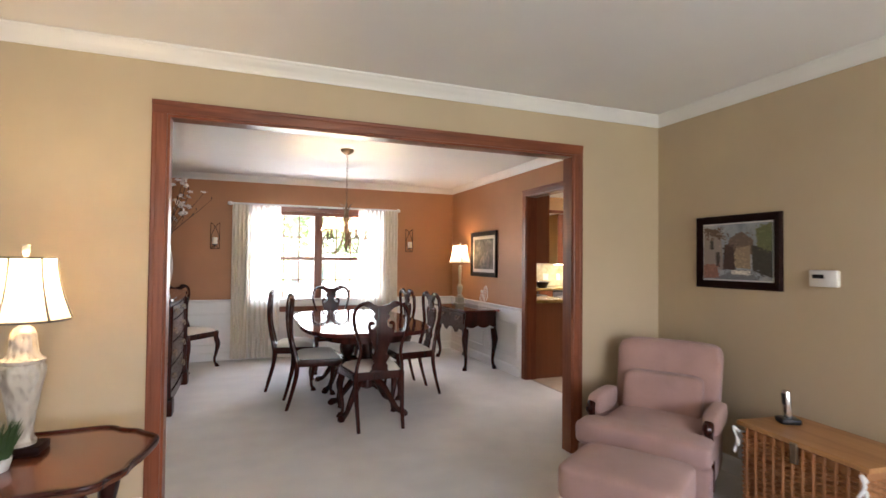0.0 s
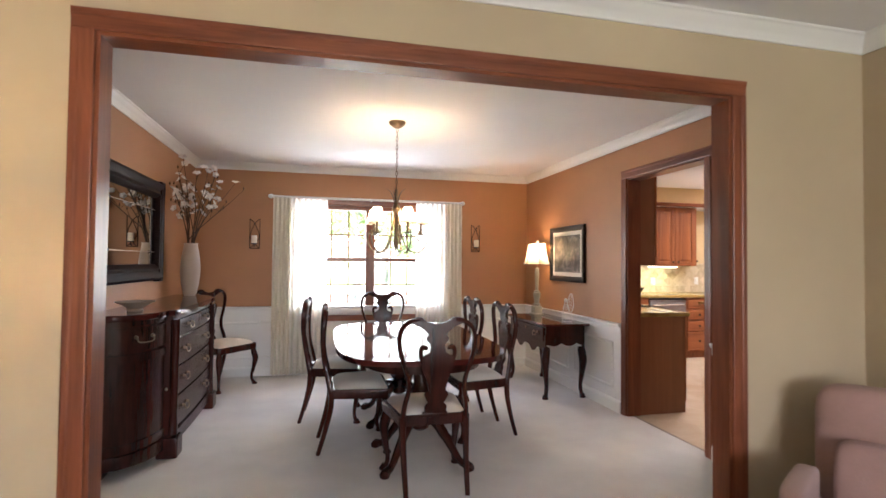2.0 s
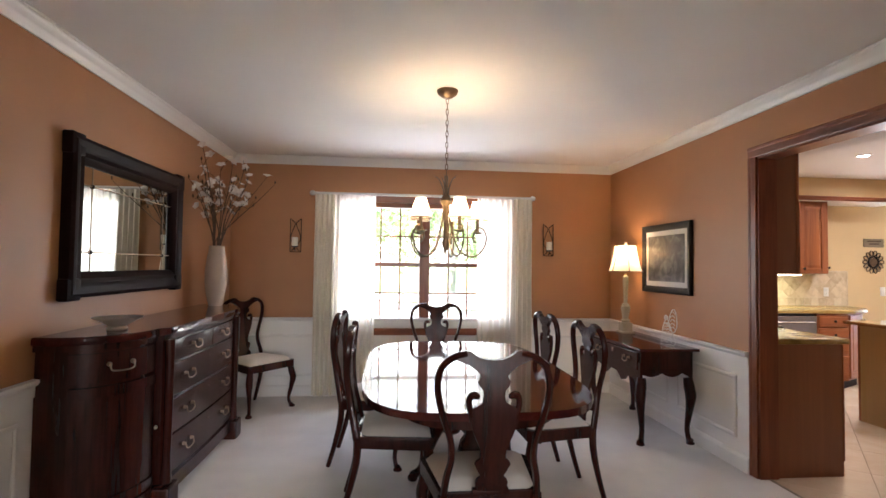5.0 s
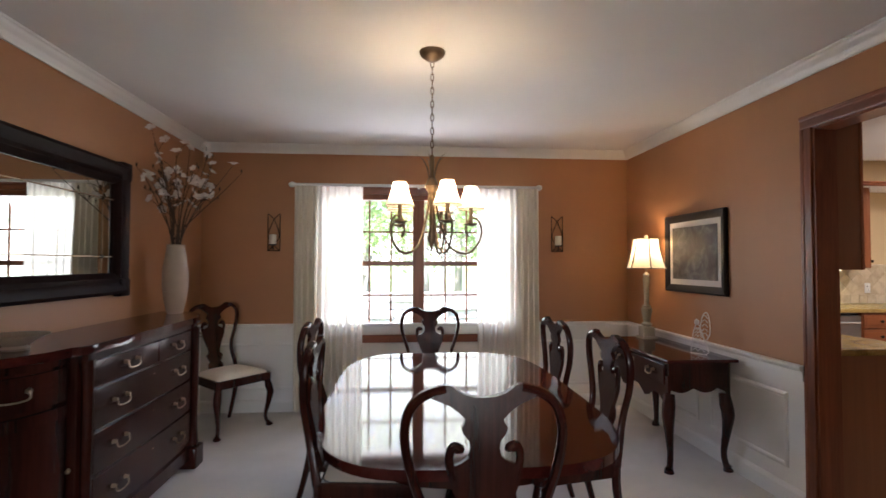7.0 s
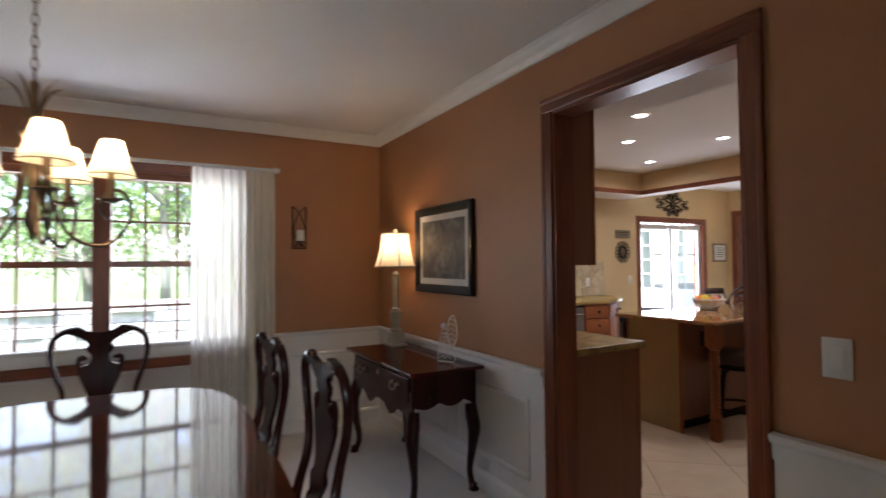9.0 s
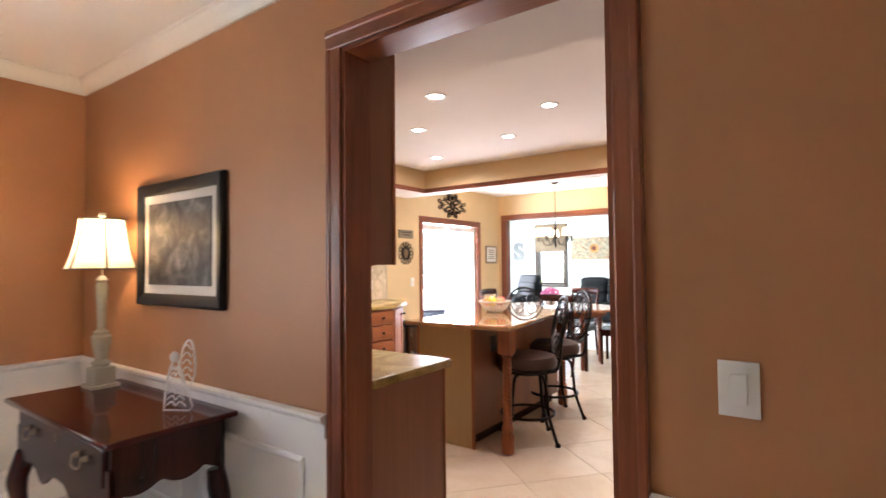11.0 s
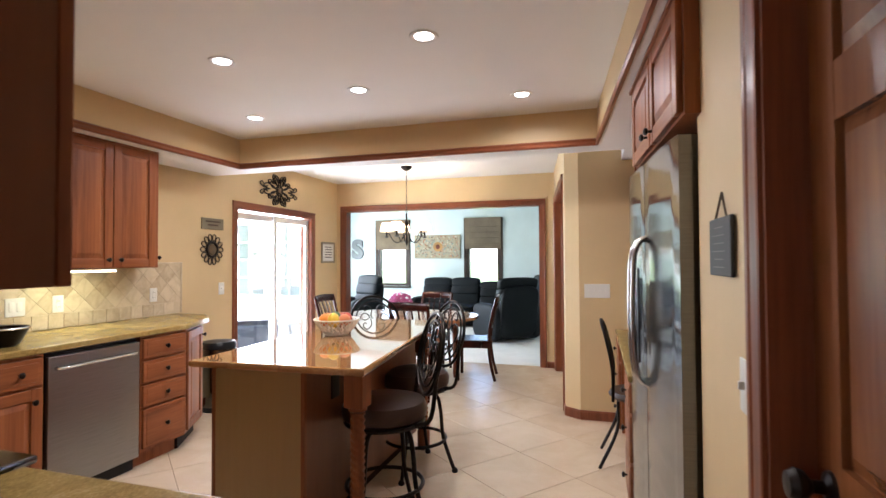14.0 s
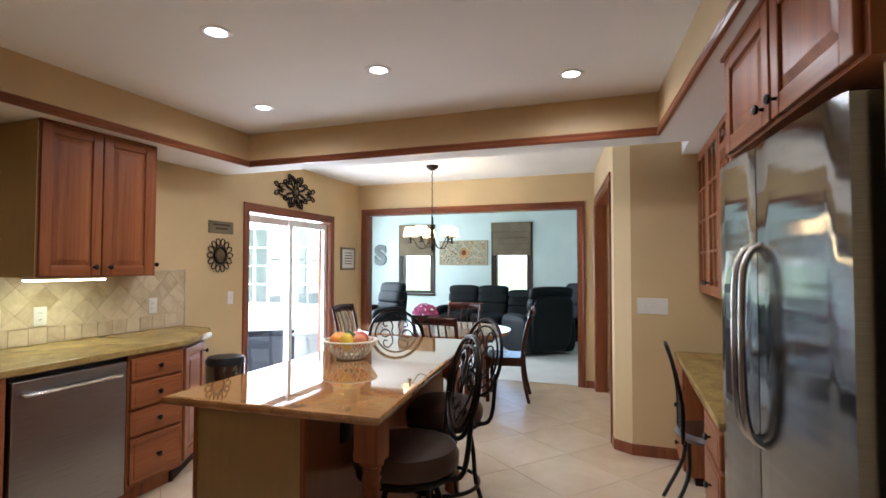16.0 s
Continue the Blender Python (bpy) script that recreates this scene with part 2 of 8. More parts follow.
M = dict(
    wall_tan=paint("tan wall paint", (0.50, 0.40, 0.262)),
    wall_orange=paint("burnt orange wall paint", (0.42, 0.20, 0.085), 0.5),
    wall_cream=paint("cream kitchen paint", (0.62, 0.465, 0.25)),
    wall_aqua=paint("pale aqua paint", (0.66, 0.74, 0.71)),
    ceiling=paint("flat ceiling white", (0.82, 0.81, 0.78), 0.9, 0.02, 90, 0.2),
    white=paint("white semigloss paint", (0.78, 0.77, 0.73), 0.35, 0.03, 60, 0.05),
    trim=wood("stained oak trim", (0.115, 0.030, 0.012), (0.27, 0.084, 0.034), 0.34, 2, 7, 0.05, 0.35),
    trim_y=wood("stained oak trim along y", (0.115, 0.030, 0.012), (0.27, 0.084, 0.034), 0.28, 1, 7),
    trim_x=wood("stained oak trim along x", (0.115, 0.030, 0.012), (0.27, 0.084, 0.034), 0.28, 0, 7),
    carpet=cloth("cream pile carpet", (0.67, 0.65, 0.61), 260, 0.12, 0.9),
    tile=tile_mat("beige stone tile", (0.68, 0.55, 0.40), (0.585, 0.452, 0.305), 0.22, 0.02, 2.6),
    grout=paint("beige brown grout", (0.34, 0.245, 0.155), 0.9, 0.1, 200, 0.4),
    splash=tile_mat("tumbled travertine tile", (0.66, 0.55, 0.38), (0.40, 0.30, 0.175), 0.33, 0.22, 9.0),
    cherry=wood("dark cherry wood", (0.013, 0.0030, 0.0020), (0.052, 0.0105, 0.006), 0.27, 2, 8, 0.05, 0.32),
    cherry_y=wood("polished dark cherry top", (0.022, 0.0032, 0.0028), (0.074, 0.011, 0.008), 0.06, 1, 8, 0.0, 0.36),
    cabinet=wood("cherry stained maple", (0.14, 0.038, 0.012), (0.33, 0.112, 0.038), 0.4, 2, 6, 0.04, 0.3),
    cabinet_x=wood("cherry stained maple rails", (0.14, 0.038, 0.012), (0.33, 0.112, 0.038), 0.4, 0, 6, 0.04, 0.3),
    panel=wood("honey veneer end panel", (0.33, 0.215, 0.085), (0.39, 0.26, 0.108), 0.38, 2, 3, 0.1),
    redpanel=wood("red brown end panel", (0.16, 0.055, 0.020), (0.24, 0.09, 0.035), 0.38, 2, 3, 0.1),
    granite=speckle("gold granite", [(0.095, 0.055, 0.016), (0.235, 0.155, 0.045), (0.335, 0.23, 0.07), (0.43, 0.315, 0.13)], 90, 0.26, 6),
    granite_i=speckle("rosy gold granite", [(0.15, 0.058, 0.017), (0.26, 0.115, 0.035), (0.335, 0.162, 0.054), (0.42, 0.235, 0.09)], 120, 0.03, 7),
    steel=metal("brushed stainless steel", (0.20, 0.203, 0.21), 0.13, 1),
    chrome=metal("satin steel handle", (0.6, 0.6, 0.6), 0.2),
    black=paint("black plastic", (0.012, 0.012, 0.013), 0.35, 0.1, 60, 0.05),
    iron=metal("black wrought iron", (0.028, 0.023, 0.020), 0.36),
    bronze=metal("aged bronze", (0.22, 0.155, 0.10), 0.42),
    pewter=metal("tarnished brass", (0.30, 0.25, 0.18), 0.4),
    seat=cloth("cream damask", (0.70, 0.65, 0.57), 300, 0.08, 0.4),
    pink=cloth("dusty pink upholstery", (0.43, 0.265, 0.225), 300, 0.2, 1.0),
    leather=paint("dark brown leather", (0.040, 0.019, 0.012), 0.36, 0.25, 120, 0.4),
    charcoal=paint("charcoal leather", (0.006, 0.008, 0.009), 0.55, 0.25, 90, 0.5),
    sheer=sheer("white sheer voile", (0.94, 0.915, 0.84), 0.17),
    # opaque tone for the curtain edges that get no window light from behind
    unlit_curtain=cloth("cream unlit curtain", (0.80, 0.74, 0.61), 350, 0.07, 0.3),
    shade=lampshade("cream fabric shade", (0.90, 0.80, 0.62)),
    bulb=glow("warm bulb", (1.0, 0.80, 0.52), 25),
    can=glow("recessed lamp", (1.0, 0.93, 0.82), 14),
    strip=glow("under cabinet lamp", (1.0, 0.93, 0.62), 9),
    glass=glass("clear glass"),
    plastic=paint("white plastic", (0.75, 0.74, 0.70), 0.4, 0.03, 60, 0.05),
    ceramic=paint("glazed ceramic", (0.42, 0.36, 0.29), 0.3, 0.22, 25, 0.3),
    candle=paint("ivory wax", (0.75, 0.70, 0.58), 0.5, 0.05),
    green=paint("painted sage stone", (0.42, 0.40, 0.31), 0.6, 0.3, 30, 0.4),
    stone=paint("carved cream plaster", (0.55, 0.50, 0.41), 0.75, 0.22, 30, 1.0),
    bark=paint("twig bark", (0.085, 0.055, 0.035), 0.9, 0.3, 60, 0.5),
    petal=paint("white blossom petal", (0.78, 0.72, 0.66), 0.7, 0.06),
    leaf=paint("leaf green", (0.045, 0.085, 0.022), 0.6, 0.4, 30, 0.3),
    dark=paint("near black stained wood", (0.015, 0.006, 0.005), 0.45, 0.25),
)
_m, _nt2, _b = mat("silvered mirror")
_b.inputs["Base Color"].default_value, _b.inputs["Metallic"].default_value, _b.inputs["Roughness"].default_value = (0.58, 0.60, 0.57, 1), 1.0, 0.01
M["mirror"] = _m
def leaf_mat(name, c, c2):
    """Thin leaves that let the sun through."""
    m = lampshade(name, c, 0.5)
    nt = m.node_tree
    n = node(nt, "ShaderNodeTexNoise", Scale=2.0, Detail=4)
    nt.links.new(coords(nt), n.inputs["Vector"])
    col = ramp(nt, n.outputs["Fac"], [(0.35, c), (0.65, c2)])
    for k in nt.nodes:
        if k.type in ("BSDF_DIFFUSE", "BSDF_TRANSLUCENT"):
            nt.links.new(col, k.inputs["Color"])
    return m


M["dark"].node_tree.nodes["Principled BSDF"].inputs["Specular IOR Level"].default_value = 0.06
M["charcoal"].node_tree.nodes["Principled BSDF"].inputs["Specular IOR Level"].default_value = 0.2
# deep carving of the plaster lamp: ridges and hollows
_nt = M["stone"].node_tree
_carve = node(_nt, "ShaderNodeTexVoronoi", Scale=34.0)
_carve.feature = "SMOOTH_F1"
_nt.links.new(coords(_nt, (1, 1, 0.7)), _carve.inputs["Vector"])
bump(_nt, _nt.nodes["Principled BSDF"], _carve.outputs["Distance"], 1.0, 0.02)
M["black"].node_tree.nodes["Principled BSDF"].inputs["Specular IOR Level"].default_value = 0.25
for _g in ("granite", "granite_i"):
    _b = M[_g].node_tree.nodes["Principled BSDF"]
    _b.inputs["Specular IOR Level"].default_value = 0.5 if _g == "granite_i" else 0.25
    _b.inputs["Coat Weight"].default_value, _b.inputs["Coat Roughness"].default_value, _b.inputs["Coat IOR"].default_value = (0.4 if _g == "granite_i" else 0.0), 0.03, 1.5
M["dark_trim"] = wood("dark walnut window trim", (0.022, 0.013, 0.008), (0.06, 0.034, 0.02), 0.4, 2, 7, 0.0, 0.3)
_nt = M["steel"].node_tree
_b = _nt.nodes["Principled BSDF"]
_tg = _nt.nodes.new("ShaderNodeTangent")
_tg.direction_type, _tg.axis = "RADIAL", "Z"
_nt.links.new(_tg.outputs["Tangent"], _b.inputs["Tangent"])
_b.inputs["Anisotropic"].default_value = 0.8
_wave = node(_nt, "ShaderNodeTexNoise", Scale=1.0, Detail=1)
_nt.links.new(coords(_nt, (0.5, 0.5, 13)), _wave.inputs["Vector"])
bump(_nt, _b, _wave.outputs["Fac"], 0.25, 0.010)
M["satin"] = metal("satin stainless steel", (0.31, 0.307, 0.30), 0.3, 1)
M["grey_case"] = paint("textured dark grey enamel", (0.025, 0.025, 0.027), 0.45, 0.1, 200, 0.3)
M["braid"] = cloth("grey taupe shade braid", (0.16, 0.14, 0.11), 200)
M["chalk"] = paint("smudged chalk", (0.16, 0.165, 0.16), 0.9, 0.4, 60, 0.3)
M["mat_board"] = paint("off-white mat board", (0.62, 0.61, 0.58), 0.9, 0.03)
M["pale_grout"] = paint("pale sanded grout", (0.58, 0.48, 0.33), 0.9, 0.1, 200, 0.4)


# ---- mesh helpers ----
def box(bm, x0, y0, z0, x1, y1, z1, bevel=0.0, seg=2):
    r = bmesh.ops.create_cube(bm, size=1)
    vs = r["verts"]
    bmesh.ops.scale(bm, verts=vs, vec=(abs(x1 - x0), abs(y1 - y0), abs(z1 - z0)))
    bmesh.ops.translate(bm, verts=vs, vec=((x0 + x1) / 2, (y0 + y1) / 2, (z0 + z1) / 2))
    if bevel:
        es = list({e for v in vs for e in v.link_edges})
        bmesh.ops.bevel(bm, geom=es, offset=bevel, segments=seg, affect="EDGES", profile=0.5)
    return bm


def lathe(bm, prof, seg=24, c=(0, 0, 0), cap=True):
    rings = []
    for r, z in prof:
        rings.append([bm.verts.new((c[0] + r * math.cos(2 * math.pi * i / seg), c[1] + r * math.sin(2 * math.pi * i / seg), c[2] + z)) for i in range(seg)])
    for a, b in zip(rings, rings[1:]):
        for i in range(seg):
            bm.faces.new((a[i], a[(i + 1) % seg], b[(i + 1) % seg], b[i]))
    if cap:
        bm.faces.new(list(reversed(rings[0])))
        bm.faces.new(rings[-1])
    return bm


def smooth_path(pts, k=6):
    """Catmull-Rom through the points."""
    p = [Vector(q) for q in pts]
    p = [2 * p[0] - p[1]] + p + [2 * p[-1] - p[-2]]
    out = []
    for i in range(1, len(p) - 2):
        for j in range(k):
            t = j / k
            out.append(0.5 * ((2 * p[i]) + (p[i + 1] - p[i - 1]) * t + (2 * p[i - 1] - 5 * p[i] + 4 * p[i + 1] - p[i + 2]) * t * t + (3 * p[i] - p[i - 1] - 3 * p[i + 1] + p[i + 2]) * t ** 3))
    out.append(p[-2])
    return out


def tube(bm, pts, rad, seg=8, k=0, flat=1.0, cap=True):
    """A round bar along the points; rad is one radius or one per point."""
    rads = list(rad) if hasattr(rad, "__len__") else [rad] * len(pts)
    if k:
        n = len(pts)
        pts2 = smooth_path(pts, k)
        rads = [rads[min(i // k, n - 2)] * (1 - (i / k - min(i // k, n - 2))) + rads[min(i // k, n - 2) + 1] * (i / k - min(i // k, n - 2)) for i in range(len(pts2))]
        pts = pts2
    pts = [Vector(p) for p in pts]
    closed = (pts[0] - pts[-1]).length < 1e-5
    rings, up = [], None
    for i, p in enumerate(pts):
        d = (pts[min(i + 1, len(pts) - 1)] - pts[max(i - 1, 0)])
        if closed and i in (0, len(pts) - 1):
            d = pts[1] - pts[-2]
        d = d.normalized()
        if up is None:
            up = Vector((0, 0, 1)) if abs(d.z) < 0.9 else Vector((1, 0, 0))
        side = d.cross(up)
        side.normalize()
        up = side.cross(d).normalized()
        rings.append([bm.verts.new(p + rads[i] * (side * math.cos(2 * math.pi * j / seg) + up * flat * math.sin(2 * math.pi * j / seg))) for j in range(seg)])
    for a, b in zip(rings, rings[1:]):
        for j in range(seg):
            bm.faces.new((a[j], a[(j + 1) % seg], b[(j + 1) % seg], b[j]))
    if cap:
        bm.faces.new(list(reversed(rings[0])))
        bm.faces.new(rings[-1])
    return bm


def prism(bm, poly, z0, z1, m=None, bevel=0.0):
    """Extrudes a plan outline from z0 to z1; m places it."""
    m = m or Matrix()
    lo = [bm.verts.new(m @ Vector((x, y, z0))) for x, y in poly]
    hi = [bm.verts.new(m @ Vector((x, y, z1))) for x, y in poly]
    n = len(poly)
    fs = [bm.faces.new(list(reversed(lo))), bm.faces.new(hi)]
    for i in range(n):
        bm.faces.new((lo[i], lo[(i + 1) % n], hi[(i + 1) % n], hi[i]))
    if bevel:
        es = [e for f in fs for e in f.edges]
        bmesh.ops.bevel(bm, geom=list(set(es)), offset=bevel, segments=2, affect="EDGES", profile=0.5)
    return bm


def sweep(bm, prof, a, b, inward, up=(0, 0, 1)):
    """A moulding of profile (out, height) pairs, straight from a to b; out points along inward."""
    a, b, o, u = Vector(a), Vector(b), Vector(inward), Vector(up)
    ra = [bm.verts.new(a + o * p + u * h) for p, h in prof]
    rb = [bm.verts.new(b + o * p + u * h) for p, h in prof]
    n = len(prof)
    for i in range(n):
        bm.faces.new((ra[i], ra[(i + 1) % n], rb[(i + 1) % n], rb[i]))
    bm.faces.new(list(reversed(ra)))
    bm.faces.new(rb)
    return bm


def mesh_object(name, bm, material, smooth=None):
    bmesh.ops.recalc_face_normals(bm, faces=bm.faces[:])
    me = bpy.data.meshes.new(name)
    bm.to_mesh(me)
    bm.free()
    me.materials.append(material)
    if smooth is not None:
        for p in me.polygons:
            p.use_smooth = True
        me.set_sharp_from_angle(angle=radians(smooth))
        # large flat faces stay flat beside their rounded edges
        keep = [p for p in me.polygons if p.area > 0.012 and max(abs(v) for v in p.normal) > 0.9999]
        if keep:
            if "sharp_edge" not in me.attributes:
                me.attributes.new("sharp_edge", "BOOLEAN", "EDGE")
            marks = me.attributes["sharp_edge"].data
            for p in keep:
                for i in p.loop_indices:
                    marks[me.loops[i].edge_index].value = True
    return new(name, me)


def B():
    return bmesh.new()


def part(name, bm, material, parent, label="", smooth=40):
    ob = mesh_object(name, bm, material, smooth)
    ob.parent = parent
    return tagged(ob, label=label)


def thing(name, label, category, m=None, group="", kind=""):
    ob = new(name)
    ob.empty_display_size = 0.1
    ob.matrix_world = m or Matrix()
    return tagged(ob, label, category, group, kind)


def solid(name, bm, material, label, category, m=None, group="", kind="", smooth=40):
    ob = mesh_object(name, bm, material, smooth)
    ob.matrix_world = m or Matrix()
    return tagged(ob, label, category, group, kind)


def setting(name, bm, material, label="", category="", smooth=None):
    return tagged(mesh_object(name, bm, material, smooth), label, category or name.split("_")[0], "", "structure")


def wall_x(bm, x0, x1, y0, y1, z1, holes=(), z0=0.0):
    """A wall that runs along y, x0..x1 thick, with holes (ya, yb, za, zb)."""
    y = y0
    for ya, yb, za, zb in sorted(holes):
        if ya > y:
            box(bm, x0, y, z0, x1, ya, z1)
        if za > z0:
            box(bm, x0, ya, z0, x1, yb, za)
        if zb < z1:
            box(bm, x0, ya, zb, x1, yb, z1)
        y = yb
    if y < y1:
        box(bm, x0, y, z0, x1, y1, z1)
    return bm


def wall_y(bm, y0, y1, x0, x1, z1, holes=(), z0=0.0):
    """A wall that runs along x, y0..y1 thick, with holes (xa, xb, za, zb)."""
    x = x0
    for xa, xb, za, zb in sorted(holes):
        if xa > x:
            box(bm, x, y0, z0, xa, y1, z1)
        if za > z0:
            box(bm, xa, y0, z0, xb, y1, za)
        if zb < z1:
            box(bm, xa, y0, zb, xb, y1, z1)
        x = xb
    if x < x1:
        box(bm, x, y0, z0, x1, y1, z1)
    return bm


# ---- structure ----
C = 2.48                                  # ceiling height
LW, LS, LE, LN = -2.60, -2.60, 3.68, 4.20  # living room
DW, DS, DE, DN = -0.33, 4.305, 3.73, 8.53   # dining room
KW, KS, KN, KE = 3.86, 5.30, 9.20, 10.10   # kitchen and breakfast nook
FW, FS, FE, FN = 10.24, 4.40, 14.60, 11.60  # family room
OP = (0.32, 2.90, 2.12)                    # wide opening between living and dining room
KD = (5.315, 6.262, 2.11)                   # doorway to the kitchen
WIN = (0.74, 2.60, 0.70, 2.02)             # dining window
PAT = (7.97, 9.41, 0.0, 1.93)              # patio door
FO = (6.30, 9.07, 2.08)                    # opening to the family room
HALL = (0.10, 1.70, 2.08)                   # opening in the nook's south wall

setting("floor_carpet", box(B(), LW - 0.2, LS - 0.2, -0.12, KW - 0.065, DN + 0.2, 0.0), M["carpet"], "cream cut-pile carpet through living and dining room", "carpet")
setting("floor_kitchen", box(B(), KW - 0.065, 4.5, -0.12, FW - 0.07, KN + 0.2, -0.006), M["grout"], "grout bed under beige stone floor tiles", "floor")
setting("floor_family", box(B(), FW - 0.07, FS - 0.2, -0.12, FE + 0.2, FN + 0.2, 0.002), M["carpet"], "pale carpet of the family room", "carpet")
setting("ceiling_living", box(B(), LW - 0.2, LS - 0.2, C, KW - 0.065, DN + 0.2, C + 0.2), M["ceiling"], "flat white ceiling", "ceiling")
setting("ceiling_kitchen", box(B(), KW - 0.065, 4.5, C, FW - 0.07, KN + 0.2, C + 0.2), M["ceiling"], "flat white tray ceiling", "ceiling")
setting("ceiling_family", box(B(), FW - 0.07, FS - 0.2, C + 0.1, FE + 0.2, FN + 0.2, C + 0.25), M["ceiling"], "flat white ceiling", "ceiling")

# living room walls
setting("wall_living_north", wall_y(B(), LN, LN + 0.065, LW, LE + 0.05, C, [(OP[0], OP[1], 0, OP[2])]), M["wall_tan"], "tan painted wall with a wide cased opening", "wall")
setting("wall_living_east", box(B(), LE, LS, 0, LE + 0.18, LN, C), M["wall_tan"], "plain tan painted wall", "wall")
setting("wall_living_south", wall_y(B(), LS - 0.15, LS, LW, LE, C, [(0.7, 3.3, 0.7, 2.1)]), M["wall_tan"], "tan painted wall with a triple window", "wall")
setting("wall_living_west", box(B(), LW - 0.15, LS - 0.15, 0, LW, LN + 0.065, C), M["wall_tan"], "plain tan painted wall", "wall")
# dining walls
setting("wall_dining_south", wall_y(B(), LN + 0.065, DS, DW - 0.15, DE, C, [(OP[0], OP[1], 0, OP[2])]), M["wall_orange"], "burnt orange painted wall with a wide cased opening", "wall")
setting("wall_dining_west", box(B(), DW - 0.15, DS, 0, DW, DN + 0.15, C), M["wall_orange"], "burnt orange painted wall", "wall")
setting("wall_dining_north", wall_y(B(), DN, DN + 0.15, DW, DE, C, [WIN]), M["wall_orange"], "burnt orange painted wall with a double window", "wall")
setting("wall_dining_east", wall_x(B(), DE, DE + 0.065, DS - 0.065, DN + 0.15, C, [(KD[0], KD[1], 0, KD[2])]), M["wall_orange"], "burnt orange painted wall with a cased doorway", "wall")
# kitchen walls
setting("wall_kitchen_west", wall_x(B(), KW - 0.065, KW, 4.5, KN + 0.15, C, [(KD[0], KD[1], 0, KD[2])]), M["wall_cream"], "cream painted wall with a cased doorway", "wall")
PD = (3.95, 4.66, 2.06)                    # pantry door
setting("wall_kitchen_south", wall_y(B(), KS - 0.12, KS, KW, 5.30, C, [(PD[0], PD[1], 0, PD[2])]), M["wall_cream"], "cream painted wall with a panelled door", "wall")
bm = wall_y(B(), 4.62, 4.74, 5.18, 6.35, C)
box(bm, 5.18, 4.74, 0, 5.30, KS - 0.12, C)
wall_y(bm, 4.80, 4.92, 6.35, 8.07, C)
box(bm, 6.35, 4.62, 0, 6.37, 4.80, C)
setting("wall_desk_alcove", bm, M["wall_cream"], "cream painted alcove behind fridge and desk", "wall")
setting("wall_clipped_corner", prism(B(), [(8.07, 4.80), (8.07, 5.757), (8.15, 5.88), (8.25, 5.895), (8.25, 4.80)], 0, C), M["wall_cream"], "cream painted wall end with a clipped corner", "wall")
# the nook's south wall runs at a slight angle
HM = pose(8.25, 5.895, 0, 0, 0, 7)
w_s = setting("wall_nook_south", wall_y(B(), -0.12, 0.0, 0.0, 1.87, C, [(HALL[0], HALL[1], 0, HALL[2])]), M["wall_cream"], "cream painted wall with a cased opening", "wall")
w_s.matrix_world = HM
setting("wall_nook_hall", wall_y(B(), 4.40, 4.5, 8.0, KE + 0.1, C), M["wall_cream"], "plain cream hall wall", "wall")
setting("wall_kitchen_north", wall_y(B(), KN, KN + 0.15, KW, KE + 0.07, C, [PAT]), M["wall_cream"], "cream painted wall with a patio door", "wall")
setting("wall_nook_east", wall_x(B(), KE, KE + 0.07, 4.5, KN, C, [(FO[0], FO[1], 0, FO[2])]), M["wall_cream"], "cream painted wall with a wide cased opening", "wall")
# family room walls
PWIN = [(9.62, 10.30, 0.80, 1.98), (10.45, 11.30, 0.80, 1.98)]  # windows towards the patio
setting("wall_family_west", wall_x(B(), KE + 0.07, FW, FS, FN, C + 0.1, [(FO[0], FO[1], 0, FO[2])] + PWIN), M["wall_aqua"], "pale aqua painted wall", "wall")
setting("siding_family_west", wall_x(B(), KE + 0.055, KE + 0.07, KN + 0.15, FN, C + 0.1, PWIN), M["white"], "white painted siding facing the patio", "siding")
FWIN = [(7.66, 8.40, 0.80, 2.25), (9.83, 10.57, 0.78, 2.25)]
setting("wall_family_east", wall_x(B(), FE, FE + 0.15, FS, FN, C + 0.1, FWIN), M["wall_aqua"], "pale aqua painted wall with two windows", "wall")
# the hole in this wall is added for the family room's fill light
setting("wall_family_north", wall_y(B(), FN, FN + 0.15, FW - 0.07, FE + 0.15, C + 0.1, [(11.2, 13.6, 0.8, 2.2)]), M["wall_aqua"], "pale aqua painted wall with a window", "wall")
setting("wall_family_south", wall_y(B(), FS - 0.15, FS, FW - 0.07, FE + 0.15, C + 0.1), M["wall_aqua"], "plain pale aqua painted wall", "wall")

# kitchen soffit round the tray ceiling
TX0, TX1, TY0, TY1, TZ = 4.42, 7.41, 5.59, 8.72, 2.21
TYW = 5.335
bm = box(B(), KW, 4.80, TZ, TX0, KN, C)
box(bm, TX1, 4.80, TZ, 7.64, KN, C)
box(bm, TX0, TY1, TZ, TX1, KN, C)
prism(bm, [(TX0, KS), (TX1, KS), (TX1, TY0), (TX0, TYW)], TZ, C)  # this side runs at a slight angle
box(bm, 5.30, 4.74, TZ, TX1, KS, C)
box(bm, 7.64, 4.80, TZ, 8.07, 5.40, C)
soffit = setting("soffit", bm, M["ceiling"], "white underside of the dropped soffit", "soffit")
sf = thing("soffit_face", "cream painted tray ceiling sides", "soffit", kind="structure")
part("side", box(B(), TX1 - 0.004, TY0, TZ + 0.05, TX1, TY1, C), M["wall_cream"], sf)
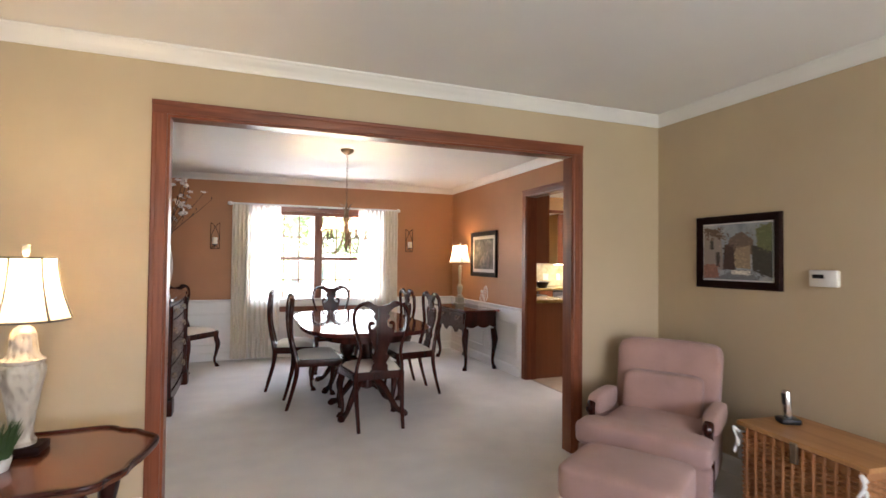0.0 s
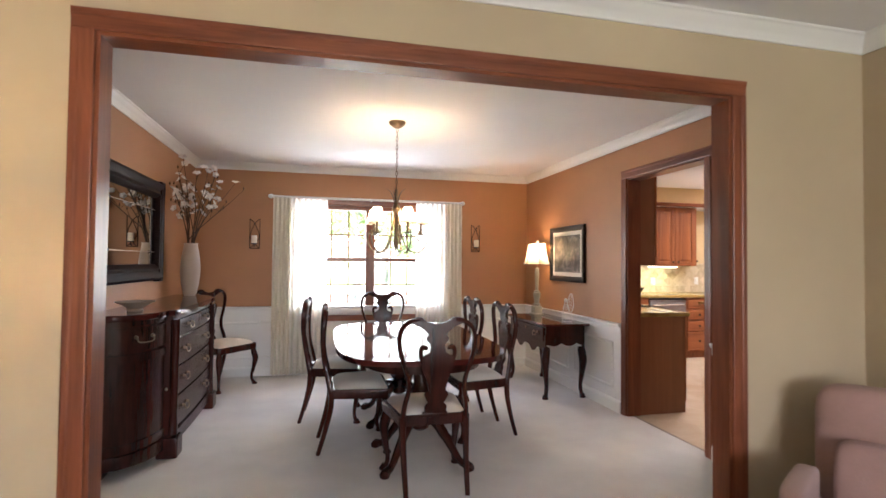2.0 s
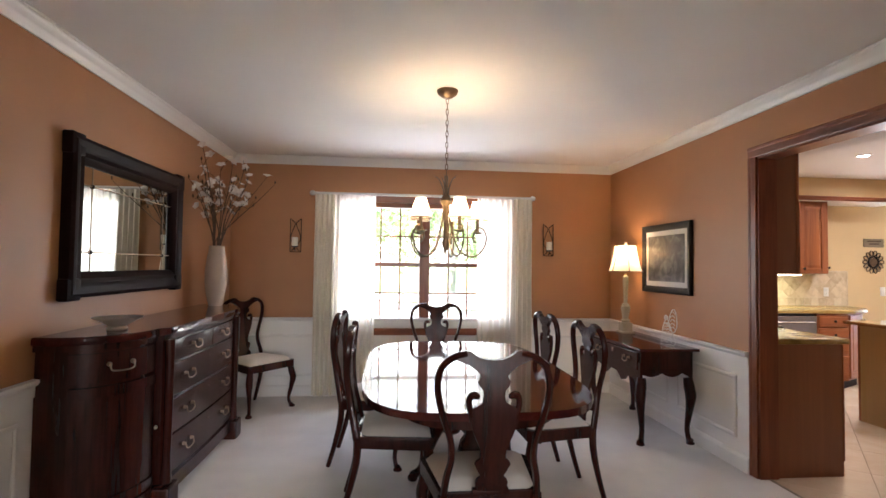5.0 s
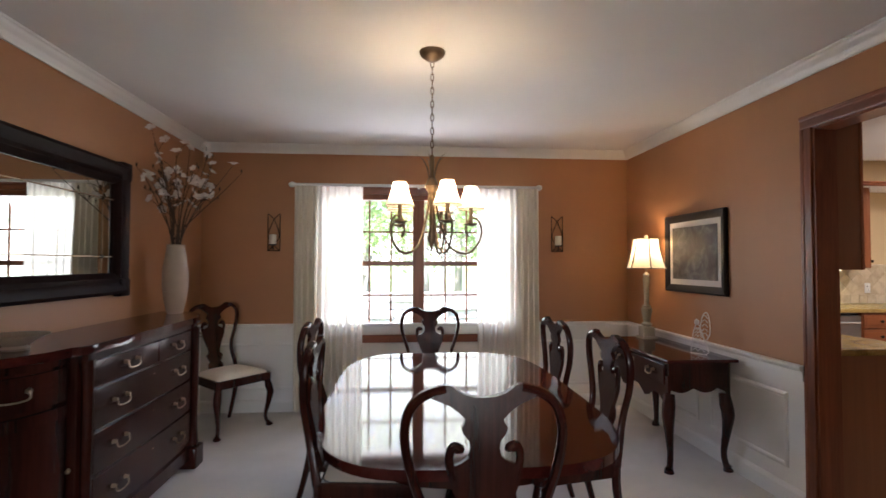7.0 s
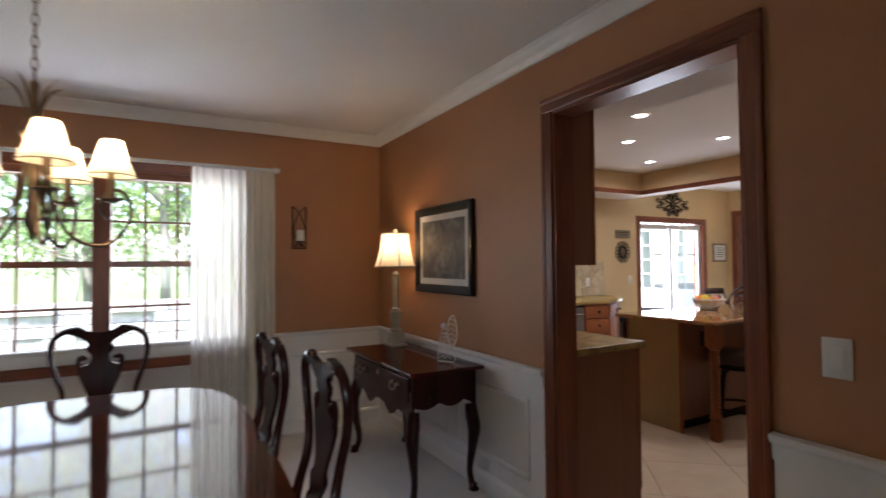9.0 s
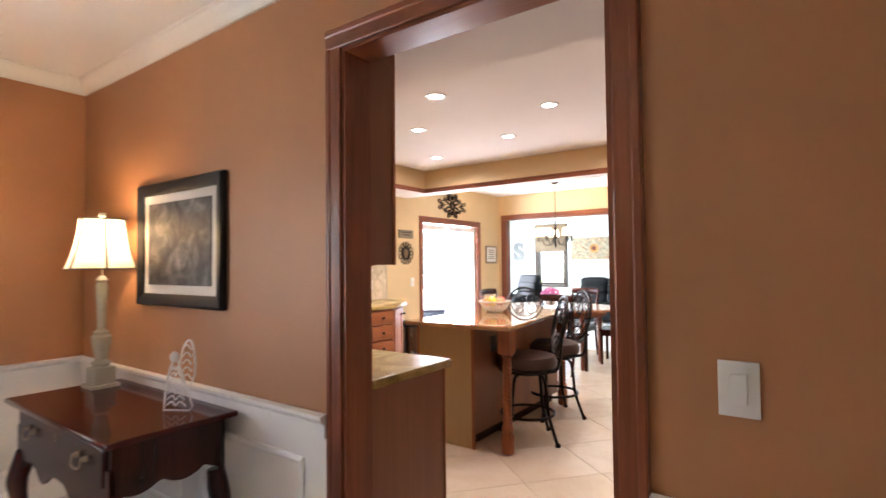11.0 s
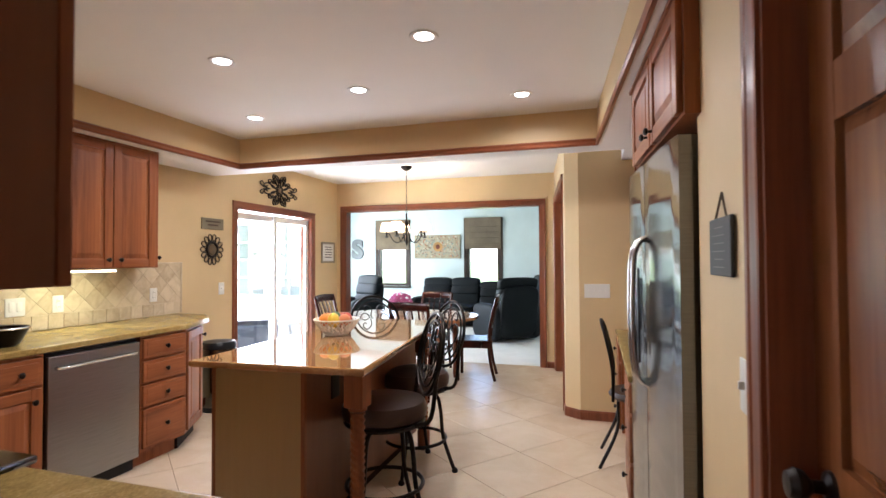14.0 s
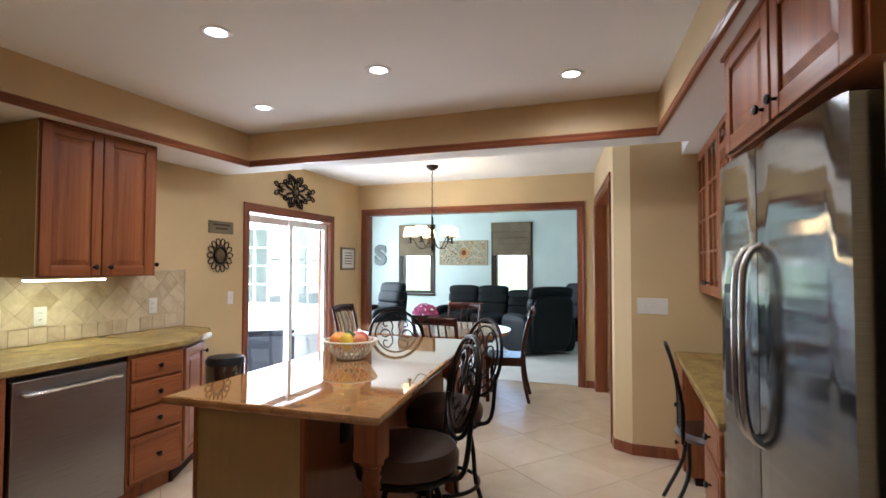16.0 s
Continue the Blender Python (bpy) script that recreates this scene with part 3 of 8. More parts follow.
for a in ((TX0, TY1 - 0.004, TX1 - 0.004, TY1), (TX0, TYW + 0.008, TX0 + 0.004, TY1 - 0.004)):
    part("side", box(B(), a[0], a[1], TZ + 0.05, a[2], a[3], C), M["wall_cream"], sf)
part("side", prism(B(), [(TX0, TYW), (TX1 - 0.004, TY0), (TX1 - 0.004, TY0 + 0.004), (TX0, TYW + 0.004)], TZ + 0.05, C), M["wall_cream"], sf)
PR = [(0, 0), (0.018, 0), (0.022, 0.012), (0.014, 0.03), (0.018, 0.045), (0.006, 0.055), (0, 0.055)]
bm = B()
sweep(bm, PR, (TX0, TY1, TZ - 0.004), (TX1, TY1, TZ - 0.004), (0, -1, 0))
sweep(bm, PR, (TX0, TYW, TZ - 0.004), (TX1, TY0, TZ - 0.004), Vector((TYW - TY0, TX1 - TX0, 0)).normalized())
setting("trim_soffit_x", bm, M["trim_x"], "stained oak moulding along the soffit", "trim")
bm = B()
sweep(bm, PR, (TX1, TY0, TZ - 0.004), (TX1, TY1, TZ - 0.004), (-1, 0, 0))
setting("trim_soffit_y", bm, M["trim_y"], "stained oak moulding along the soffit", "trim")

# crown mouldings
CR = [(0, -0.085), (0.010, -0.085), (0.011, -0.072), (0.016, -0.066), (0.020, -0.055), (0.030, -0.044), (0.042, -0.033), (0.050, -0.022), (0.054, -0.014), (0.062, -0.012), (0.064, -0.002), (0, -0.002)]
for nm, runs in (("crown_living", [((LW, LN, C), (LE, LN, C), (0, -1, 0)), ((LE, LS, C), (LE, LN, C), (-1, 0, 0)), ((LW, LS, C), (LE, LS, C), (0, 1, 0)), ((LW, LS, C), (LW, LN, C), (1, 0, 0))]),
                 ("crown_dining", [((DW, DN, C), (DE, DN, C), (0, -1, 0)), ((DE, DS, C), (DE, DN, C), (-1, 0, 0)), ((DW, DS, C), (DE, DS, C), (0, 1, 0)), ((DW, DS, C), (DW, DN, C), (1, 0, 0))])):
    crown = thing(nm, "white crown moulding", "crown", kind="structure")
    for a, b, o in runs:
        part("moulding", sweep(B(), CR, a, b, o), M["white"], crown, "", 50)

# casings
CP = [(0, 0), (0.009, 0.001), (0.011, 0.006), (0.013, 0.046), (0.0165, 0.052), (0.0175, 0.066), (0.015, 0.071), (0, 0.072)]


def casing(name, axis, wall, lo, hi, top, side, parts=("l", "r", "t"), bottom=0.0):
    """Stained casing round an opening: axis is the way the wall runs; side points out of the wall."""
    def at(u, z):
        return (u, wall, z) if axis == "x" else (wall, u, z)
    n = (0, side, 0) if axis == "x" else (side, 0, 0)
    d = (1, 0, 0) if axis == "x" else (0, 1, 0)
    bm = B()
    if "l" in parts:
        sweep(bm, CP, at(lo, bottom), at(lo, top), n, tuple(-v for v in d))
    if "r" in parts:
        sweep(bm, CP, at(hi, bottom), at(hi, top), n, d)
    setting(name + "_sides", bm, M["trim"], "stained oak door casing", "trim")
    if "t" in parts:
        bm = B()
        sweep(bm, CP, at(lo - (0.072 if "l" in parts else 0), top), at(hi + (0.072 if "r" in parts else 0), top), n)
        setting(name + "_head", bm, M["trim_x" if axis == "x" else "trim_y"], "stained oak door casing", "trim")


def jamb(name, axis, w0, w1, lo, hi, top):
    bm, bh = B(), B()
    t = 0.014
    if axis == "x":
        box(bm, lo, w0, 0, lo + t, w1, top - t), box(bm, hi - t, w0, 0, hi, w1, top - t), box(bh, lo, w0, top - t, hi, w1, top)
    else:
        box(bm, w0, lo, 0, w1, lo + t, top - t), box(bm, w0, hi - t, 0, w1, hi, top - t), box(bh, w0, lo, top - t, w1, hi, top)
    setting(name + "_sides", bm, M["trim"], "stained oak jamb", "trim")
    setting(name + "_head", bh, M["trim_x" if axis == "x" else "trim_y"], "stained oak jamb", "trim")


casing("casing_opening_living", "x", LN, OP[0], OP[1], OP[2], -1)
casing("casing_opening_dining", "x", DS, OP[0], OP[1], OP[2], 1)
jamb("jamb_opening", "x", LN, DS, OP[0], OP[1], OP[2])
casing("casing_kitchen_door_dining", "y", DE, KD[0], KD[1], KD[2], -1)
casing("casing_kitchen_door_kitchen", "y", KW, KD[0], KD[1], KD[2], 1, ("t",))
jamb("jamb_kitchen_door", "y", DE, KW, KD[0], KD[1], KD[2])
casing("casing_patio", "x", KN, PAT[0], PAT[1], PAT[3], -1)
jamb("jamb_patio", "x", KN, KN + 0.15, PAT[0], PAT[1], PAT[3])
casing("casing_family", "y", KE, FO[0], FO[1], FO[2], -1)
casing("casing_family_far", "y", FW, FO[0], FO[1], FO[2], 1)
jamb("jamb_family", "y", KE, FW, FO[0], FO[1], FO[2])
casing("casing_hall", "x", 0.0, HALL[0], HALL[1], HALL[2], 1)
jamb("jamb_hall", "x", -0.12, 0.0, HALL[0], HALL[1], HALL[2])
for nm in ("casing_hall_sides", "casing_hall_head", "jamb_hall_sides", "jamb_hall_head"):
    bpy.data.objects[nm].matrix_world = HM
casing("casing_pantry", "x", KS, PD[0], PD[1], PD[2], 1)
jamb("jamb_pantry", "x", KS - 0.12, KS, PD[0], PD[1], PD[2])

# wainscot of the dining room: flat white field, rail, base and picture-frame mouldings
RZ = 0.79
RAIL = [(0, -0.07), (0.010, -0.07), (0.012, -0.02), (0.024, -0.012), (0.030, 0.0), (0.030, 0.012), (0, 0.016)]
BASE = [(0, 0), (0.016, 0), (0.016, 0.085), (0.011, 0.1), (0.006, 0.108), (0, 0.11)]
MLD = [(0, -0.014), (0.006, -0.014), (0.013, -0.004), (0.013, 0.004), (0.006, 0.014), (0, 0.014)]
T = 0.008


def frame_bar(bm, a, b, inn, out, prof, mitre=True):
    """One mitred bar of a picture frame: a, b outer corners; inn points inward in the wall plane; out away from the wall."""
    a, b, i, o = Vector(a), Vector(b), Vector(inn), Vector(out)
    d = (b - a).normalized()
    ra = [bm.verts.new(a + i * p + d * p + o * h) for p, h in prof]
    rb = [bm.verts.new(b + i * p - d * p + o * h) for p, h in prof]
    n = len(prof)
    for k in range(n):
        bm.faces.new((ra[k], ra[(k + 1) % n], rb[(k + 1) % n], rb[k]))
    return bm


def wainscot(name, axis, wall, side, runs, panels):
    def at(u, z, out=0.0):
        return (u, wall + side * out, z) if axis == "x" else (wall + side * out, u, z)
    n = (0, side, 0) if axis == "x" else (side, 0, 0)
    ws = thing(name, "white panelled wainscot with chair rail and baseboard", "wainscot", kind="structure")
    for lo, hi in runs:
        a, b = at(lo, 0), at(hi, RZ - 0.01, T)
        part("field", box(B(), a[0], a[1], a[2], b[0], b[1], b[2]), M["white"], ws)
        part("chair_rail", sweep(B(), [(p + T, h) for p, h in RAIL], at(lo, RZ), at(hi, RZ), n), M["white"], ws)
        part("baseboard", sweep(B(), [(p + T, h) for p, h in BASE], at(lo, 0), at(hi, 0), n), M["white"], ws)
    for lo, hi in panels:
        zl, zh, w = 0.20, RZ - 0.16, 0.014
        bars = []
        for ua, za, ub, zb, iu, iz in ((lo, zl, hi, zl, 0, 1), (hi, zl, hi, zh, -1, 0), (hi, zh, lo, zh, 0, -1), (lo, zh, lo, zl, 1, 0)):
            inn = Vector(at(iu, iz)) - Vector(at(0, 0))
            a, b = Vector(at(ua, za)), Vector(at(ub, zb))
            frame_bar(bars[0] if bars else bars.append(B()) or bars[0], a, b, inn, n, [(p + w, h + T) for h, p in MLD])
        part("panel_moulding", bars[0], M["white"], ws)


wainscot("wainscot_north", "x", DN, -1, [(DW, DE)], [(-0.2, 0.62), (0.78, 1.62), (1.72, 2.56), (2.74, 3.58)])
wainscot("wainscot_east", "y", DE, -1, [(KD[1] + 0.075, DN), (DS, KD[0] - 0.075)], [(6.46, 7.2), (7.34, 8.36), (4.5, 5.15)])
wainscot("wainscot_west", "y", DW, 1, [(DS, DN)], [(4.5, 5.6), (5.75, 6.9), (7.0, 8.4)])
wainscot("wainscot_south", "x", DS, 1, [(DW, OP[0] - 0.075), (OP[1] + 0.075, DE)], [(-0.22, 0.14), (3.1, 3.6)])
bm = B()
sweep(bm, BASE, (LE, LS, 0), (LE, LN, 0), (-1, 0, 0))
sweep(bm, BASE, (OP[1] + 0.075, LN, 0), (LE, LN, 0), (0, -1, 0))
sweep(bm, BASE, (LW, LN, 0), (OP[0] - 0.075, LN, 0), (0, -1, 0))
setting("baseboard_living", bm, M["white"], "white baseboard", "baseboard")
BW = [(0, 0), (0.012, 0), (0.012, 0.065), (0.006, 0.08), (0, 0.08)]
bm = B()
sweep(bm, BW, (8.07, 4.95, 0), (8.07, 5.757, 0), (-1, 0, 0))
dv = Vector((-0.123, 0.08, 0)).normalized()
sweep(bm, BW, (8.07, 5.757, 0), (8.15, 5.88, 0), tuple(dv))
sweep(bm, BW, (8.15, 5.88, 0), (8.25, 5.895, 0), (0, 1, 0))
sweep(bm, BW, (KE, 6.12, 0), (KE, FO[0] - 0.075, 0), (-1, 0, 0))
sweep(bm, BW, (9.49, KN, 0), (KE, KN, 0), (0, -1, 0))
sweep(bm, BW, (7.2, KN, 0), (7.89, KN, 0), (0, -1, 0))
setting("baseboard_kitchen", bm, M["trim"], "stained oak baseboard", "baseboard")


# ---- dining room: window, curtains ----
def rot(x, y, z, rz=0):
    return pose(x, y, z, 0, 0, rz)


def window(name, axis, wall, lo, hi, z0, z1, cols, rows, halves, label, thick=0.15, sgn=1):
    """Wooden window in an opening: frame, mullions, muntin bars and panes. Built along u (width), v (depth out of the room)."""
    w = thing(name, label, "window", kind="structure")
    if axis == "x":
        w.matrix_world = Matrix(((1, 0, 0, 0), (0, sgn, 0, wall), (0, 0, 1, 0), (0, 0, 0, 1)))
    else:
        w.matrix_world = Matrix(((0, sgn, 0, wall), (1, 0, 0, 0), (0, 0, 1, 0), (0, 0, 0, 1)))
    bm = box(B(), lo, 0.01, z0, lo + 0.05, thick, z1)
    box(bm, hi - 0.05, 0.01, z0, hi, thick, z1)
    part("window_frame", bm, M["trim"], w)
    bm = box(B(), lo + 0.05, 0.01, z1 - 0.05, hi - 0.05, thick, z1)
    part("window_head", bm, M["trim_x"], w)
    part("window_sill", box(B(), lo + 0.05, 0.01, z0, hi - 0.05, thick, z0 + 0.06, 0.006), M["trim_x"], w)
    n = len(halves)
    step = (hi - lo - 0.1) / n
    for k in range(n):
        a, b = lo + 0.05 + k * step, lo + 0.05 + (k + 1) * step
        if k:
            part("mullion", box(B(), a - 0.055, 0.0, z0 + 0.06, a + 0.055, thick - 0.01, z1 - 0.05, 0.006), M["trim"], w)
        a2 = a + (0.055 if k else 0)
        b2 = b - (0.055 if k < n - 1 else 0)
        zl, zh = z0 + 0.06, z1 - 0.05
        for i in range(1, cols):
            u = a2 + (b2 - a2) * i / cols
            part("muntin", box(B(), u - 0.008, 0.062, zl, u + 0.008, 0.078, zh), M["trim"], w)
        for j in range(1, rows):
            z = zl + (zh - zl) * j / rows
            t = 0.022 if j * 2 == rows else 0.008
            part("sash_rail" if t > 0.01 else "muntin", box(B(), a2, 0.058, z - t, b2, 0.082, z + t), M["trim_x"], w)
        pane = part("pane", box(B(), a2, 0.068, zl, b2, 0.072, zh), M["glass"], w)
        pane.visible_shadow = False
    return w


window("window_1", "x", DN, WIN[0], WIN[1], WIN[2], WIN[3], 4, 4, (1, 1), "stained oak double window with muntin bars")
bm = B()
sweep(bm, CP, (WIN[0], DN, WIN[2]), (WIN[0], DN, WIN[3]), (0, -1, 0), (-1, 0, 0))
sweep(bm, CP, (WIN[1], DN, WIN[2]), (WIN[1], DN, WIN[3]), (0, -1, 0), (1, 0, 0))
setting("casing_window_sides", bm, M["trim"], "stained oak window casing", "trim")
bm = B()
sweep(bm, CP, (WIN[0] - 0.072, DN, WIN[3]), (WIN[1] + 0.072, DN, WIN[3]), (0, -1, 0))
box(bm, WIN[0] - 0.08, DN - 0.045, WIN[2] - 0.075, WIN[1] + 0.08, DN, WIN[2] - 0.004, 0.008)
setting("casing_window_head", bm, M["trim_x"], "stained oak window head and stool", "trim")


def curtain(name, x0, x1, y, z0, z1, folds, seed, label, fabric="sheer"):
    rnd = random.Random(seed)
    ph = [rnd.uniform(-0.5, 0.5) for _ in range(folds + 2)]
    bm = B()
    nu, nv = folds * 10, 14
    grid = []
    for j in range(nv + 1):
        v = j / nv
        z = z1 + (z0 - z1) * v
        row = []
        for i in range(nu + 1):
            u = i / nu
            k = u * folds
            a = 0.012 + 0.026 * min(1, v * 2.2)
            off = ph[int(k)] * (1 - k % 1) + ph[int(k) + 1] * (k % 1)
            yy = y + a * math.sin(2 * math.pi * (k + 0.35 * off * v)) + 0.006 * math.sin(9 * v + 5 * off)
            xx = x0 + (x1 - x0) * (u + 0.008 * off * v)
            if v < 0.05:
                yy = y + 0.012 * (1 if math.sin(2 * math.pi * k * 1.0) > 0.6 else 0)
            row.append(bm.verts.new((xx, yy, z)))
        grid.append(row)
    for r, s in zip(grid, grid[1:]):
        for i in range(nu):
            bm.faces.new((r[i], r[i + 1], s[i + 1], s[i]))
    c = thing(name, label, "curtain", group="window curtains")
    ob = part("panel", bm, M[fabric], c, smooth=180)
    return c


rod = thing("curtain_rod", "white wooden curtain rod with ball finials above the window", "curtain rod")
part("rod", tube(B(), [(0.53, 8.425, 2.09), (2.79, 8.425, 2.09)], 0.014, 10), M["white"], rod)
for x in (0.51, 2.81):
    s = 1 if x > 1 else -1
    bm = lathe(B(), [(0.004, -0.035), (0.02, -0.028), (0.026, -0.012), (0.026, 0.006), (0.018, 0.02), (0.012, 0.026), (0.016, 0.032), (0.010, 0.04)], 14)
    bmesh.ops.rotate(bm, verts=bm.verts[:], matrix=Matrix.Rotation(radians(-90 * s), 3, "Y"))
    bmesh.ops.translate(bm, verts=bm.verts[:], vec=(x, 8.425, 2.09))
    part("finial", bm, M["white"], rod)
for x in (0.60, 1.67, 2.74):
    part("bracket", box(B(), x - 0.012, 8.425, 2.075, x + 0.012, 8.53, 2.1, 0.004), M["white"], rod)
curtain("curtain", 0.70, 1.15, 8.425, 0.03, 2.075, 7, 3, "white sheer pleated curtain gathered beside the window")
# added strips at both outer edges: the same curtain, its missing backlight put into colour
curtain("curtain", 0.535, 0.735, 8.40, 0.03, 2.075, 4, 5, "cream lined drape drawn to the edge of the window", "unlit_curtain")
curtain("curtain", 2.22, 2.64, 8.425, 0.03, 2.075, 7, 8, "white sheer pleated curtain gathered beside the window")
curtain("curtain", 2.605, 2.80, 8.40, 0.03, 2.075, 4, 6, "cream lined drape drawn to the edge of the window", "unlit_curtain")


# ---- dining chairs ----
def profile_plate(half, y0, y1, lean):
    """A plate in the xz plane from half-widths (w, z), mirrored, with thickness y0..y1, sheared back by lean(z)."""
    pts = [(w, z) for w, z in half] + [(-w, z) for w, z in reversed(half)]
    bm = B()
    a = [bm.verts.new((x, y0 + lean(z), z)) for x, z in pts]
    b = [bm.verts.new((x, y1 + lean(z), z)) for x, z in pts]
    n = len(pts)
    h = len(half)
    for i in range(h - 1):
        bm.faces.new((a[i], a[i + 1], a[n - 2 - i], a[n - 1 - i]))
        bm.faces.new((b[n - 1 - i], b[n - 2 - i], b[i + 1], b[i]))
    for i in range(n):
        j = (i + 1) % n
        bm.faces.new((a[i], b[i], b[j], a[j]))
    return bm


def cabriole(x, y, z1, sx, sy, scale=1.0, foot=0.03):
    """A curved leg whose knee swells towards (sx, sy) and whose foot turns out."""
    k = scale
    pts = [(x, y, z1), (x + 0.012 * sx * k, y + 0.012 * sy * k, z1 * 0.86), (x + 0.024 * sx * k, y + 0.024 * sy * k, z1 * 0.72), (x + 0.010 * sx * k, y + 0.010 * sy * k, z1 * 0.48),
           (x - 0.008 * sx * k, y - 0.008 * sy * k, z1 * 0.24), (x + 0.004 * sx * k, y + 0.004 * sy * k, z1 * 0.09), (x + 0.022 * sx * k, y + 0.022 * sy * k, 0.022)]
    bm = tube(B(), pts, [0.026 * k, 0.031 * k, 0.030 * k, 0.020 * k, 0.0145 * k, 0.015 * k, 0.022 * k], 10, 4)
    lathe(bm, [(foot * 0.7, 0), (foot, 0.006), (foot * 0.95, 0.016), (foot * 0.6, 0.026)], 12, (x + 0.02 * sx * k, y + 0.02 * sy * k, 0))
    return bm


def lean(z):
    t = max(0.0, z - 0.45)
    return -0.20 - 0.07 * t - 0.05 * math.sin(min(1.0, t / 0.57) * math.pi) * 0.7


def dining_chair(m, label):
    c = thing("dining_chair", label, "chair", m, "dining chairs")
    prof = [(-0.235, 0.21), (0.235, 0.21), (0.255, 0.19), (0.255, 0.17), (0.205, -0.19), (-0.205, -0.19), (-0.255, 0.17), (-0.255, 0.19)]
    part("seat_frame", prism(B(), prof, 0.385, 0.45, None, 0.006), M["cherry"], c)
    cush = B()
    n = 12
    rows = []
    for j in range(n + 1):
        v = j / n
        hw = 0.238 * v + 0.192 * (1 - v)
        row = []
        for i in range(n + 1):
            u = i / n * 2 - 1
            e = max(abs(u), abs(2 * v - 1)) ** 6
            z = 0.448 + 0.045 * (1 - e) + 0.012 * (1 - u * u) * (1 - (2 * v - 1) ** 2)
            row.append(cush.verts.new((u * hw, -0.18 + 0.375 * v, z)))
        rows.append(row)
    for r, s in zip(rows, rows[1:]):
        for i in range(n):
            cush.faces.new((r[i], r[i + 1], s[i + 1], s[i]))
    part("seat_cushion", cush, M["seat"], c, "cream upholstered seat", 70)
    for s in (-1, 1):
        part("leg", cabriole(0.225 * s, 0.175, 0.39, s * 0.8, 0.8), M["cherry"], c)
        part("rear_leg", tube(B(), [(0.180 * s, -0.282, 0.0), (0.184 * s, -0.238, 0.15), (0.19 * s, -0.202, 0.31), (0.192 * s, -0.195, 0.44)], [0.015, 0.017, 0.021, 0.022], 8, 4), M["cherry"], c)
        z = [0.43, 0.52, 0.60, 0.68, 0.78, 0.88, 0.955, 0.995, 1.012]
        x = [0.192, 0.182, 0.166, 0.172, 0.205, 0.225, 0.212, 0.170, 0.110]
        part("stile", tube(B(), [(a * s, lean(b) , b) for a, b in zip(x, z)], [0.021, 0.02, 0.019, 0.018, 0.018, 0.0185, 0.019, 0.020, 0.020], 8, 4, 0.75), M["cherry"], c)
    crest = [(0.0, 0.988), (0.03, 0.990), (0.06, 0.998), (0.082, 1.012), (0.092, 1.021), (0.102, 1.024), (0.115, 1.022), (0.15, 1.014)]
    low = [(0.0, 0.925), (0.055, 0.93), (0.072, 0.948), (0.10, 0.968), (0.13, 0.98), (0.15, 0.988)]
    bm = B()
    ring = [(x, z) for x, z in crest] + [(x, z) for x, z in reversed(low)]
    full = ring + [(-x, z) for x, z in reversed(ring) if x > 0]
    a = [bm.verts.new((x, lean(z) - 0.013, z)) for x, z in full]
    b = [bm.verts.new((x, lean(z) + 0.013, z)) for x, z in full]
    fa, fb = bm.faces.new(a), bm.faces.new(list(reversed(b)))
    for i in range(len(full)):
        j = (i + 1) % len(full)
        bm.faces.new((a[i], b[i], b[j], a[j]))
    bmesh.ops.triangulate(bm, faces=[fa, fb])
    part("crest_rail", bm, M["cherry"], c)
    half = [(0.062, 0.45), (0.066, 0.50), (0.060, 0.512), (0.046, 0.525), (0.056, 0.54), (0.072, 0.575), (0.066, 0.588), (0.050, 0.60), (0.052, 0.635), (0.066, 0.67), (0.080, 0.705), (0.096, 0.745), (0.104, 0.775),
            (0.096, 0.80), (0.066, 0.812), (0.046, 0.825), (0.041, 0.85), (0.044, 0.87), (0.060, 0.888), (0.066, 0.905), (0.056, 0.92), (0.052, 0.945)]
    part("splat", profile_plate(half, -0.009, 0.009, lean), M["cherry"], c)
    for s in (-1, 1):
        pts = [(0.086, 0.765), (0.097, 0.795), (0.101, 0.825), (0.095, 0.848), (0.083, 0.853), (0.072, 0.845), (0.071, 0.838)]
        part("scroll", tube(B(), [(s * x, lean(z), z) for x, z in pts], [0.011, 0.012, 0.012, 0.013, 0.015, 0.017, 0.010], 8, 4), M["cherry"], c)
    part("shoe", box(B(), -0.075, -0.212, 0.44, 0.075, -0.18, 0.468, 0.006), M["cherry"], c)
    return c


lab = "dark cherry dining chair with pierced splat and cream seat"
chair0 = dining_chair(rot(1.738, 5.38, 0, 1), lab)
for x, y, r in ((1.735, 7.47, 180), (2.29, 6.17, 93), (2.22, 6.80, 94), (1.36, 6.08, -90), (1.22, 6.80, -95)):
    copy_thing(chair0, rot(x, y, 0, r))
corner_chair = copy_thing(chair0, rot(0.10, 8.06, 0, -128))
tagged(corner_chair, "dark cherry dining chair with cream seat, standing beside the sideboard")


# ---- dining table ----
def superellipse(a, b, n, cx, cy, k=72):
    out = []
    for i in range(k):
        t = 2 * math.pi * i / k
        c, s = math.cos(t), math.sin(t)
        out.append((cx + a * math.copysign(abs(c) ** (2 / n), c), cy + b * math.copysign(abs(s) ** (2 / n), s)))
    return out


